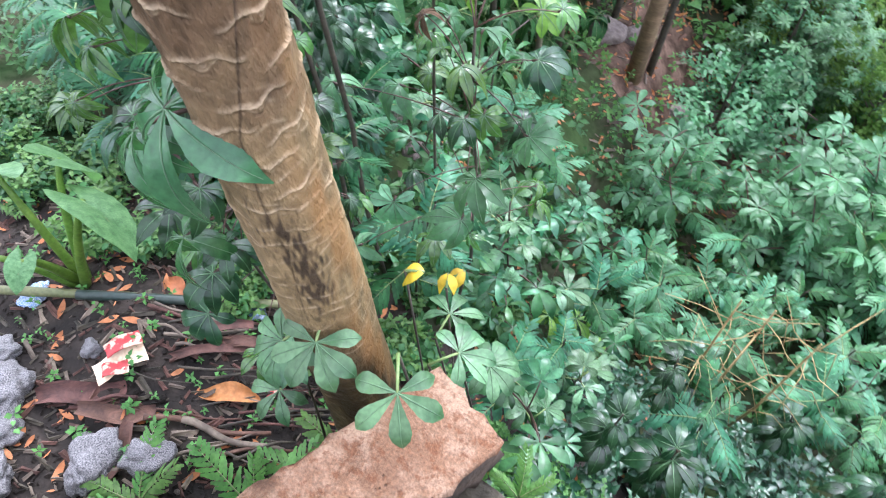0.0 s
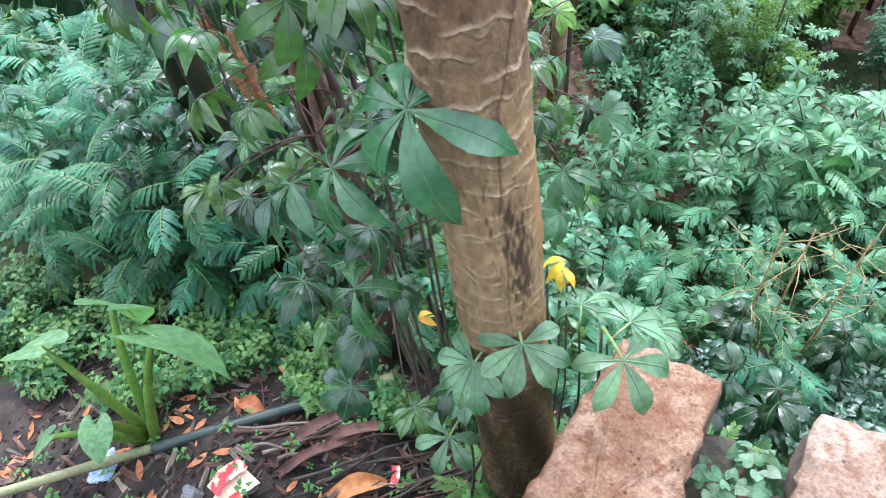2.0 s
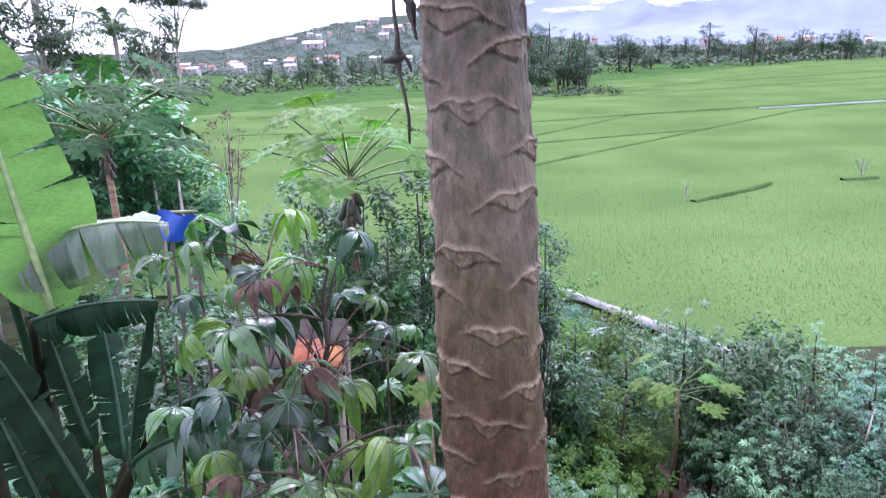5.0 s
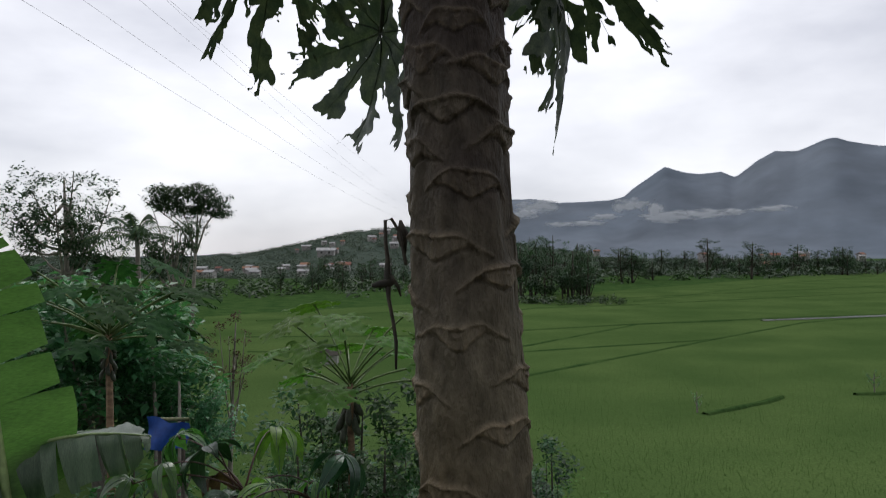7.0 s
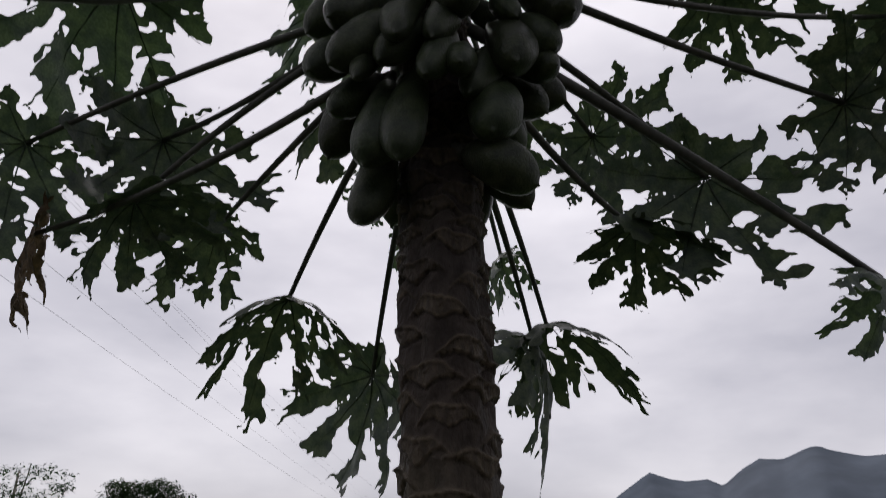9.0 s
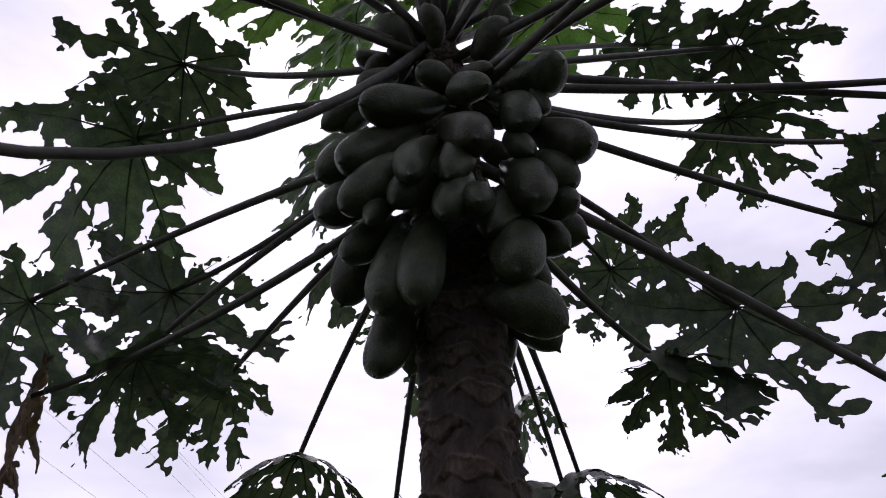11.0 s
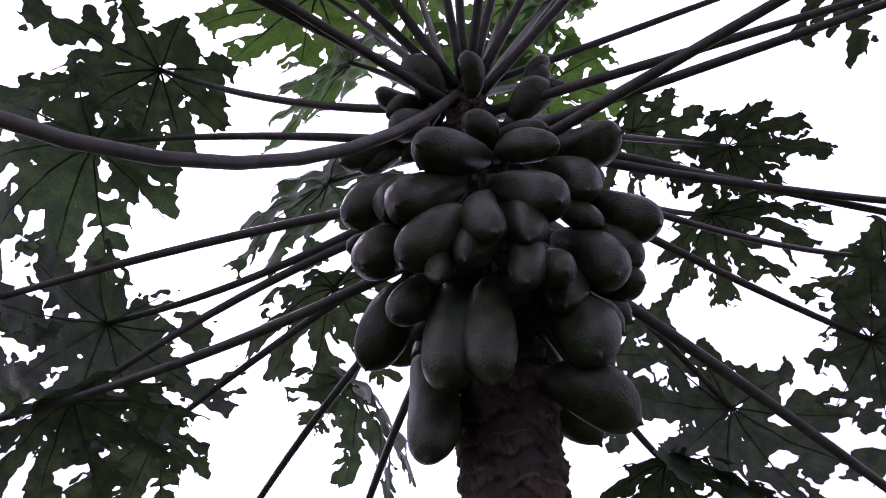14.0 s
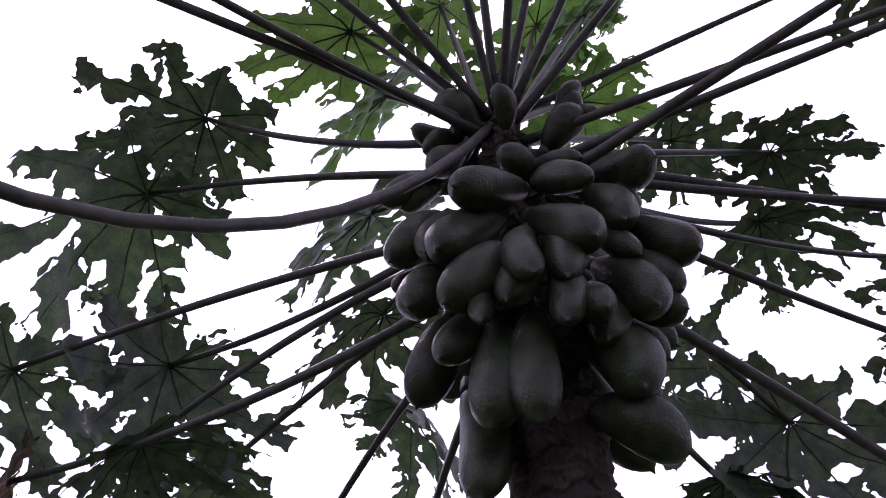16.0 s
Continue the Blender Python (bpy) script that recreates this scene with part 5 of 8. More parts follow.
M_LEAF_UNDER = material("thin_green_leaf", (0.044, 0.112, 0.028), (0.088, 0.185, 0.046), 10, 0.26, 0.2, 70, 0.3, 0.35, spec=0.6)
HANGING = [palmate(s, n, 0.12, 0.05, dr, 0.02, widest=0.58, fold=0.2, steps=11, ribbed=True, spread=125) for s, n, dr in ((51, 7, 1.7), (52, 6, 2.0), (53, 7, 1.4), (54, 6, 1.1), (55, 5, 1.6))]
HANGING_SHADED = [q.mesh("leaf", [M_CASSAVA_SHADED, M_RED_STALK, M_RIB]) for q in HANGING]
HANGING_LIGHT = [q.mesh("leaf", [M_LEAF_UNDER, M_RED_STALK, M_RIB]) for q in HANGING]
HANGING_LIT = [q.mesh("leaf", [M_CASSAVA_LIT, M_RED_STALK, M_RIB]) for q in HANGING]
FEATHER_PALE = [q.mesh("leaf", [M_FEATHER_PALE, M_GREEN_STALK]) for q in FEATHER]
HANGING_DRY = [q.mesh("leaf", [M_DEAD_LEAF, M_RED_STALK, M_DEAD_LEAF]) for q in HANGING]
HANGING_YOUNG = [q.mesh("leaf", [M_YOUNG, M_GREEN_STALK, M_RIB]) for q in HANGING]


def tall_shrub(stem, palms, young, label, seed, size=1.0, radius=0.0085):
    """A thin dark stem through the given points; long stalks reach out to hanging hand-shaped leaves."""
    g = random.Random(seed)
    base = Vector(stem[0])
    ob = thing("cassava_plant", at=base, label=label, category="plant", group="tall cassava")
    pts = []
    for p, n in zip(stem, stem[1:]):
        pts += [Vector(p).lerp(Vector(n), i / 5) - base for i in range(5)]
    pts.append(Vector(stem[-1]) - base)
    pts = [p + Vector((0.008 * math.sin(2.1 * i + seed), 0.008 * math.cos(1.7 * i + seed), 0)) for i, p in enumerate(pts)]
    q = Build()
    q.tube(pts, [radius * (1.3 - 0.75 * i / len(pts)) for i in range(len(pts))], 8)
    child("stem", q.mesh("stem", M_STEM), ob)
    spare = []
    for _ in range(20):
        p, a = pts[g.randrange(len(pts) // 2, len(pts))], g.uniform(0, 6.28)
        spare.append(base + p + Vector((math.cos(a), math.sin(a), g.uniform(-0.2, 0.5))) * g.uniform(0.12, 0.26))
    for k, at in enumerate(list(palms) + list(young) + spare):
        end = Vector(at) - base
        extra = k >= len(palms) + len(young)
        joint = min((p for p in pts), key=lambda p: abs((p - end).length - 0.22) + (0.3 if p.z > end.z + 0.1 else 0))
        out = end - joint
        q = Build()
        q.tube(arc(joint, end, 0.03, 6), [0.0027 - 0.0002 * i for i in range(7)], 6)
        stalk = child("leaf_stalk", q.mesh("leaf_stalk", M_RED_STALK), ob)
        pool = (HANGING_DRY if g.random() < 0.12 else HANGING_LIGHT if g.random() < 0.6 else HANGING_SHADED) if extra else HANGING_YOUNG if k >= len(palms) or g.random() < 0.06 else HANGING_LIT if seed == 6 else (HANGING_SHADED if g.random() < 0.5 else HANGING_LIGHT)
        s = size * g.uniform(0.85, 1.15) * (g.uniform(0.5, 0.85) if extra else 1.0)
        child("leaf", pool[g.randrange(5)], stalk, Matrix.LocRotScale(end, Euler((g.uniform(-0.6, 0.6), g.uniform(-0.3, 0.7), math.atan2(out.y, out.x) + g.uniform(-0.7, 0.7))), (s, s, s)))
    return ob


# tall cassava between the trunk and the banana
TALL = "tall thin cassava with hanging hand-shaped glossy leaves"
tall_shrub([(-0.36, 1.8, float(bank(-0.36, 1.8))), (-0.39, 1.78, 0.12), (-0.32, 1.6, 0.72), (-0.3, 1.6, 1.05)], [(-0.36, 1.55, 1.10), (-0.24, 1.65, 1.13), (-0.35, 1.50, 0.85), (-0.41, 1.75, 0.90), (-0.20, 1.75, 0.84), (-0.29, 1.70, 0.69)], [(-0.63, 1.60, 0.90), (-0.20, 1.50, 0.62)], TALL, 1)
tall_shrub([(-0.4, 1.72, float(bank(-0.4, 1.72))), (-0.42, 1.72, 0.3), (-0.46, 1.7, 1.03)], [(-0.55, 1.75, 1.13), (-0.48, 1.45, 0.96), (-0.50, 1.60, 0.79), (-0.69, 1.90, 1.11), (-0.45, 1.90, 1.13)], [(-0.53, 1.40, 0.68)], TALL, 2)
tall_shrub([(-0.26, 1.3, float(bank(-0.26, 1.3))), (-0.27, 1.3, 0.2), (-0.33, 1.28, 0.8)], [(-0.60, 1.25, 0.67), (-0.40, 1.35, 0.73), (-0.27, 1.20, 0.71), (-0.51, 1.15, 0.63), (-0.26, 1.20, 0.44), (-0.15, 1.20, 0.55)], [(-0.50, 1.30, 0.61), (-0.17, 1.30, 0.76)], TALL, 3, 0.95)
tall_shrub([(-0.2, 1.28, float(bank(-0.2, 1.28))), (-0.25, 1.28, -0.3), (-0.3, 1.28, 0.45)], [(-0.74, 1.30, 0.58), (-0.54, 1.20, 0.62), (-0.49, 1.50, 0.52), (-0.26, 1.20, 0.53), (-0.16, 1.20, 0.58), (-0.77, 1.40, 0.35)], [], TALL, 4, 0.95)
tall_shrub([(-0.3, 1.36, float(bank(-0.3, 1.36))), (-0.32, 1.34, -0.5), (-0.34, 1.28, 0.1)], [(-0.18, 1.08, 0.04), (-0.5, 1.2, -0.05), (-0.24, 1.05, -0.37), (-0.4, 1.1, -0.25), (-0.03, 1.0, -0.54), (-0.16, 1.0, -0.72), (-0.3, 1.0, -0.6)], [], TALL, 5, 0.95, 0.007)
tall_shrub([(0.02, 1.8, float(bank(0.02, 1.8))), (0.1, 1.85, -1.0), (0.05, 1.9, -0.05)], [(-0.05, 1.60, -0.56), (0.20, 1.70, -0.39), (0.28, 1.80, -0.26), (0.20, 1.60, -0.47), (-0.09, 1.45, -0.68), (-0.20, 1.90, -0.42), (0.02, 2.00, -0.17), (-0.40, 1.80, -0.43), (-0.10, 2.00, -0.18), (0.11, 2.10, -0.33)], [(0.10, 2.20, -0.22)], "leafy cassava with glossy leaves, paled as lit, behind the trunk", 6, 1.0, 0.007)
for k, (x, y, zt, lx, nl, sz) in enumerate(((-0.62, 1.5, 0.35, -0.08, 9, 0.9), (-0.25, 2.1, 0.75, 0.05, 8, 0.9), (-0.85, 1.9, 0.75, 0.03, 9, 0.9))):
    g0 = float(bank(x, y))
    plant("cassava_plant", (x, y, g0), (x + lx, y + 0.05, zt), nl, HANGING_SHADED + HANGING_LIGHT, 1.0, "leafy cassava with drooping glossy leaves on dark stem", "plant", "tall cassava", 100 + k, sz, 0.4,
          radius=0.006, odd=YOUNG_MESH)


def single_leaf(name, palm, turn, lean, size, k, kind, stem_from, label, roll=0.0):
    """One big leaf, its palm at the given place, on a shoot of its own."""
    base = Vector(stem_from)
    me, stalk = (GLOSSY_MESH[k], 0.14) if kind == "glossy" else (BROAD_MESH[k], 0.09)
    ob = thing(name, at=base, label=label, category="plant")
    r = Euler((roll, lean, turn)).to_matrix()
    joint = Vector(palm) - base - r @ Vector((stalk, 0, stalk * 0.35)) * size
    q = Build()
    q.tube(arc((0, 0, 0), joint, 0.05, 8, (0.5, -0.3, 0)), [0.006 - 0.0003 * i for i in range(9)], 6)
    child("stem", q.mesh("stem", M_STEM), ob)
    child("leaf", me, ob, Matrix.LocRotScale(joint, r.to_quaternion(), (size, size, size)))
    return ob


# leaves that hang beside the trunk and over the slab
for palm_at, turn, lean, size, k, kind, foot, lab in (
        ((-0.05, 1.07, 0.78), -1.3, 0.45, 0.95, 2, "glossy", (-0.12, 1.24, -1.5), "young shoot with large glossy drooping leaf by trunk"),
        ((0.0, 1.01, 0.45), -1.9, 0.6, 1.2, 0, "glossy", (-0.1, 1.2, -1.5), "young shoot with large glossy drooping leaf by trunk"),
        ((-0.17, 1.02, 0.28), -2.5, 0.7, 1.0, 2, "glossy", (-0.14, 1.22, -1.5), "young shoot with large glossy drooping leaf by trunk"),
        ((-0.34, 1.12, 0.1), 2.9, 0.35, 0.95, 1, "glossy", (-0.22, 1.24, -1.5), "young shoot with large glossy drooping leaf by trunk"),
        ((-0.2, 1.0, -0.1), -2.0, 0.45, 0.9, 3, "glossy", (-0.18, 1.2, -1.5), "young shoot with large glossy drooping leaf by trunk"),
        ((0.183, 0.975, -0.2), -1.2, 0.3, 1.0, 0, "broad", (0.02, 1.0, -1.45), "seedling with rounded hand-shaped leaf at the trunk foot"),
        ((0.406, 0.976, -0.212), -1.0, 0.3, 1.0, 1, "broad", (0.33, 1.16, -1.6), "seedling leaf lying over the concrete slab"),
        ((0.07, 0.96, -0.3), -2.0, 0.35, 0.95, 2, "broad", (0.0, 1.02, -1.45), "seedling with rounded hand-shaped leaf at the trunk foot"),
        ((0.43, 1.2, -0.42), 0.9, 0.2, 0.9, 0, "broad", (0.4, 1.3, -1.9), "seedling with rounded hand-shaped leaf behind the slab"),
        ((0.5, 1.24, -0.5), 0.4, 0.2, 0.85, 2, "broad", (0.46, 1.34, -1.95), "seedling with rounded hand-shaped leaf behind the slab"),
        ((0.3, 1.36, -0.62), 1.6, 0.2, 0.9, 1, "broad", (0.3, 1.4, -2.0), "seedling with rounded hand-shaped leaf behind the slab"),
        ((-0.02, 0.92, -0.7), -1.9, 0.25, 0.9, 1, "broad", (-0.02, 0.96, -1.42), "seedling with rounded hand-shaped leaf at the trunk foot"),
        ((0.03, 1.0, -0.52), -2.6, 0.3, 0.85, 0, "broad", (-0.04, 1.04, -1.44), "seedling with rounded hand-shaped leaf at the trunk foot")):
    single_leaf("tree_shoot", palm_at, turn, lean, size, k, kind, foot, lab)

# the near thicket in the gully; shaded leaf copies in front, lit ones beyond
g1 = random.Random(31)
n_plants = 0
for j in range(9):
    for i in range(13):
        x = -0.45 + i * 0.3 + g1.uniform(-0.12, 0.12)
        y = 1.45 + j * 0.31 + g1.uniform(-0.12, 0.12)
        if (x < 0.4 and y < 1.75) or x > 0.55 + 0.95 * (y - 0.6) + 0.6 or (y < 1.6 and x > 1.9) or (y > 3.45 and x < 1.0):
            continue
        z0 = float(bank(x, y))
        h = g1.uniform(0.4, 1.05)
        n_plants += 1
        broad_share = 0.75 if x < 1.15 and y < 2.5 else 0.42
        lx, ly = g1.uniform(-0.12, 0.12), g1.uniform(-0.2, 0.05)
        if y < 2.55 and x > 0.75:
            pick = g1.random()
            if pick < (0.62 if y < 2.05 else 0.3):
                continue
            if pick < 0.45:
                plant("feathery_shrub", (x, y, z0), (x + lx, y + ly, z0 + 0.35 + 0.75 * h), 8, FEATHER_MESH, 1.0, "young feathery-leaved shrub in the gully", "shrub", "feathery shrubs in the gully", 300 + n_plants, g1.uniform(0.9, 1.15), 0.45, radius=0.006)
                continue
            plant("cassava_plant", (x, y, z0), (x + lx, y + ly, z0 + 0.4 + 0.75 * h), 7, HANGING_SHADED, 1.0, "low cassava with glossy fingered leaves, shade in their colour", "plant", "cassava in the gully", 300 + n_plants, g1.uniform(1.0, 1.35), 0.4, radius=0.006)
        elif g1.random() < broad_share:
            plant("cassava_plant", (x, y, z0), (x + lx, y + ly, z0 + h), 7, CASSAVA_MESH + BROAD_MESH if y < 2.7 else HANGING_LIT + CASSAVA_MESH, 1.0, "low cassava with bluish-green fingered leaves", "plant", "cassava in the gully", 300 + n_plants, g1.uniform(0.8, 1.1), 0.35, radius=0.006,
                  odd=YOUNG_MESH if g1.random() < 0.15 else None)
        else:
            plant("feathery_shrub", (x, y, z0), (x + lx, y + ly, z0 + h), 9, FEATHER_MESH if y < 2.7 else FEATHER_PALE, 1.0, "young feathery-leaved shrub in the gully", "shrub", "feathery shrubs in the gully", 300 + n_plants, g1.uniform(0.7, 1.05), 0.25, radius=0.006)


def thicket(name, templates, mats, spots, per, label, category, seed, size=(0.8, 1.2), height=(0.5, 1.0)):
    """Many plants too close to count: each spot gets a few leaves at several heights. One mesh per leaf kind."""
    g = random.Random(seed)
    for t, tpl in enumerate(templates):
        ms = []
        for k, (x, y) in enumerate(spots):
            if k % len(templates) != t:
                continue
            z0 = float(bank(x, y))
            h = g.uniform(*height)
            for i in range(per):
                s = g.uniform(*size)
                r = g.uniform(0.0, 0.16)
                a = g.uniform(0, 6.28)
                ms.append(place(x + r * math.cos(a), y + r * math.sin(a), z0 + h * (0.35 + 0.65 * (i + g.random()) / per), a + g.uniform(-0.5, 0.5), g.uniform(-0.35, 0.35), g.uniform(-0.7, 0.35), s))
        if ms:
            thing(name, stuff_mesh(name, tpl, mats, ms), label=label, category=category, kind="stuff")


g2 = random.Random(5)
right_far = [(x, y) for x, y in ((g2.uniform(0.3, 6.5), g2.uniform(1.6, 7.0)) for _ in range(2600))
             if (y > 4.1 or x > 0.9 + 0.95 * (y - 0.6) + 0.3) and x < 0.9 + y * 0.95 and y < 5.0 and math.hypot(x + 0.1, y - 5.0) > 0.7 and not (x < 1.25 and y > 4.25)]
thicket("feathery_thicket", FEATHER, [M_FEATHER_PALE, M_GREEN_STALK], right_far[:200], 7, "dense feathery-leaved shrubs filling the gully", "shrubs", 1, (0.8, 1.25), (0.4, 1.1))
thicket("cassava_thicket", CASSAVA, [M_CASSAVA_LIT, M_RED_STALK], right_far[200:400], 8, "dense cassava filling the gully", "plants", 2, (0.9, 1.3), (0.5, 1.2))
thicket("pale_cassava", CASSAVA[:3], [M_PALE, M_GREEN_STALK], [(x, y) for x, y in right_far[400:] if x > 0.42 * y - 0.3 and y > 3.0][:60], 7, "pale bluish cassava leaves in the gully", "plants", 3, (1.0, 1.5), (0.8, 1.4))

left_far = [(x, y) for x, y in ((g2.uniform(-4.6, 0.2), g2.uniform(1.75, 6.0)) for _ in range(900)) if x > -0.95 * y - 0.6 and not (x > -0.75 and y > 3.5)]
thicket("feathery_thicket", FEATHER, [M_FEATHER, M_GREEN_STALK], [(x, y) for x, y in left_far if x < -0.55 * y + 0.45][:250], 9, "dense feathery-leaved shrubs on the bank", "shrubs", 4, (0.6, 1.1), (0.4, 1.2))
thicket("shrub_thicket", GLOSSY[:2], [M_BUSH, M_GREEN_STALK], [(x, y) for x, y in left_far if y > 3.4][:160], 6, "dark shrubs on the bank behind the cassava", "shrubs", 6, (0.8, 1.3), (0.4, 1.2))

left_near = [(x, y) for x, y in ((g2.uniform(-1.9, -0.6), g2.uniform(2.05, 2.9)) for _ in range(160)) if x < -0.42 * y + 0.2]
thicket("shrub_thicket", HANGING[:3], [M_CASSAVA_SHADED, M_RED_STALK, M_CASSAVA_SHADED], left_near[:40], 8, "glossy-leaved growth under the tall cassava, shade in its colour", "shrubs", 7, (0.6, 1.0), (0.7, 1.75))

# low weeds over the soil and the slope
sprig = Build()
gw = random.Random(3)
for k in range(6):
    a, h = k * 2.4, 0.012 + 0.011 * k
    c, s = math.cos(a), math.sin(a)
    w, n = gw.uniform(0.009, 0.014), gw.uniform(0.028, 0.042)
    sprig.add([(0.004 * c, 0.004 * s, h), (n * 0.45 * c - w * s, n * 0.45 * s + w * c, h + 0.008), (n * c, n * s, h + gw.uniform(-0.008, 0.004)), (n * 0.45 * c + w * s, n * 0.45 * s - w * c, h + 0.008), (n * 0.5 * c, n * 0.5 * s, h + 0.003)],
              [(0, 1, 4), (1, 2, 4), (2, 3, 4), (3, 0, 4)])
sprig.tube([(0, 0, -0.01), (0.004, 0.002, 0.07)], 0.0015, 3)


def weeds(name, count, box, size, mat, label, seed, keep=lambda x, y: True, up=0.0):
    g = random.Random(seed)
    ms = []
    while len(ms) < count:
        x, y = g.uniform(box[0], box[1]), g.uniform(box[2], box[3])
        if keep(x, y):
            ms.append(place(x, y, float(bank(x, y)) + g.uniform(0, up), g.uniform(0, 6.3), g.uniform(-0.5, 0.5), g.uniform(-0.5, 0.5), g.uniform(*size)))
    thing(name, stuff_mesh(name, sprig, mat, ms), label=label, category="weeds", kind="stuff")


PATCHY = lambda x, y: y > 1.18 + 0.2 * math.sin(5 * x) + 0.1 * x + (0.22 if x > -0.55 else 0) and noise.noise(Vector((5 * x, 5 * y, 0.4))) > -0.12
weeds("low_weeds", 2600, (-2.6, 0.2, 1.05, 2.3), (0.5, 1.3), M_WEED, "small round-leaved weeds on damp soil", 11, PATCHY, 0.12)
weeds("low_weeds", 1300, (-2.6, 0.2, 1.05, 2.3), (0.6, 1.6), M_BUSH, "darker small weeds among the round-leaved ones", 18, PATCHY, 0.1)
weeds("low_weeds", 170, (-1.9, 0.1, 0.1, 1.3), (0.3, 1.0), M_WEED, "scattered small weeds on dark soil", 12)
weeds("low_weeds", 9000, (-5, 7, 1.8, 10), (0.8, 2.2), M_BUSH, "undergrowth between the shrubs", 13, lambda x, y: y > 1.8 and not (x > 0.5 and y < 2.5) and not (1.9 < x < 2.0 + 0.16 * y and 6.6 < y < 8.6) and not (-0.9 < x + 0.25 * math.sin(4 * y) < 1.9 and 4.1 < y + 0.2 * math.sin(7 * x) < 7.2), 0.25)
weeds("low_weeds", 500, (0.2, 1.0, 1.05, 1.5), (0.5, 1.1), M_WEED, "small weeds under the slabs", 14, lambda x, y: y > 1.12 - 0.1 * x, 0.25)

weeds("low_weeds", 7000, (-9, 2, 7, 17), (2.5, 6.0), M_BUSH, "undergrowth on the lower bank", 15, lambda x, y: x > -0.6 * y - 1, 0.2)
weeds("low_weeds", 2500, (-9, 2, 6, 17), (2.5, 5.0), M_WEED, "green undergrowth on the lower bank", 16, lambda x, y: x > -0.6 * y - 1, 0.2)

weeds("low_weeds", 900, (0.55, 2.6, 0.95, 2.5), (0.8, 2.2), M_CASSAVA_SHADED, "weeds at the gully foot, shade in their colour", 17, lambda x, y: y > 1.12 - 0.1 * x, 0.25)

# heart-leaved weeds and ferns at the slabs
HEART = Build()
ring = [(0.0, 0.012), (0.018, 0.03), (0.03, 0.025), (0.036, 0.005), (0.026, -0.022), (0.0, -0.05), (-0.026, -0.022), (-0.036, 0.005), (-0.03, 0.025), (-0.018, 0.03)]
HEART.add([(0, 0, 0.002)] + [(x, y, 0.006 - 3 * x * x - 1.5 * y * y) for x, y in ring], [(0, 1 + i, 1 + (i + 1) % 10) for i in range(10)])
HEART_MESH = HEART.mesh("leaf", M_OLIVE)
g3 = random.Random(8)
for k in range(5):
    x, y = 0.655 + 0.03 * k, 0.8 + 0.14 * g3.random()
    ob = thing("heart_leaf_weed", at=(x, y, -0.53), label="small heart-leaved weed growing between the slabs", category="weed", group="weeds between slabs")
    for i in range(14):
        child("leaf", HEART_MESH, ob, place(g3.uniform(-0.05, 0.05), g3.uniform(-0.03, 0.06), 0.03 + 0.1 * g3.random(), g3.uniform(0, 6.3), g3.uniform(-0.7, 0.7), g3.uniform(-0.6, 0.6), g3.uniform(0.3, 0.6)))
for k, (x, y, z, n, s) in enumerate(((0.72, 1.06, -0.9, 6, 0.55), (0.16, 0.86, -1.4, 8, 1.1), (-0.05, 0.62, -1.33, 8, 1.1), (-0.42, 0.42, -1.3, 6, 1.0), (0.08, 0.95, -1.4, 6, 0.9), (0.8, 1.02, -0.95, 6, 0.55))):
    ob = thing("fern", at=(x, y, z), label="bright green fern growing at the wall foot", category="fern", group="ferns")
    for i in range(n):
        child("frond", FERN_MESH[i % 2], ob, place(0, 0, 0.01, i * 6.283 / n + g3.uniform(-0.3, 0.3), g3.uniform(-0.2, 0.2), g3.uniform(-0.75, -0.35), s * g3.uniform(0.75, 1.1)))


# ---- banana plants and taro ----
def torn_blade(seed, width, bow, cuts, mats, hang=(0.25, 0.25), ragged=0.25):
    """A banana leaf of length 1 along +x: thick midrib, two halves torn into strips that each sag by their own angle."""
    g = random.Random(seed)
    q = Build()
    n = 48

    def rib(t):
        return Vector((t, 0.02 * math.sin(3 * t + seed), bow * 4 * t * (1 - t)))

    q.tube([rib(i / 12) for i in range(13)], [0.017 * (1.1 - i / 12.5) for i in range(13)], 6, 1)
    for side in (-1, 1):
        marks = [0] + sorted({g.randrange(3, n - 2) for _ in range(cuts)}) + [n]
        for i0, i1 in zip(marks, marks[1:]):
            sag = hang[0 if side < 0 else 1] + g.uniform(-ragged, ragged)
            shear = g.uniform(-0.06, 0.1)
            mid = 0.5 * (i0 + i1) / n
            fray = g.uniform(0.8, 1.05)
            verts, faces = [], []
            for i in range(i0, i1 + 1):
                t = i / n
                w = width * 0.5 * math.sin(math.pi * min(1, 0.05 + 0.95 * t ** 0.8)) ** 0.5 * fray * (1 + 0.03 * math.sin(11 * t + seed))
                for k in range(6):
                    u = k / 5
                    curl = sag * (0.35 + 0.65 * u)
                    out = w * u
                    x = mid + (t - mid) * (1 - 0.16 * u * u * (cuts > 0)) + (0.22 + shear) * out
                    verts.append(rib(t) + Vector((x - t, side * out * math.cos(curl), -out * math.sin(curl) + 0.004 * math.sin(40 * t + 3 * k))))
            for i in range(i1 - i0):
                for k in range(5):
                    o = i * 6 + k
                    faces.append((o, o + 1, o + 7, o + 6))
            q.add(verts, faces)
    return q.mesh("leaf_blade", mats)


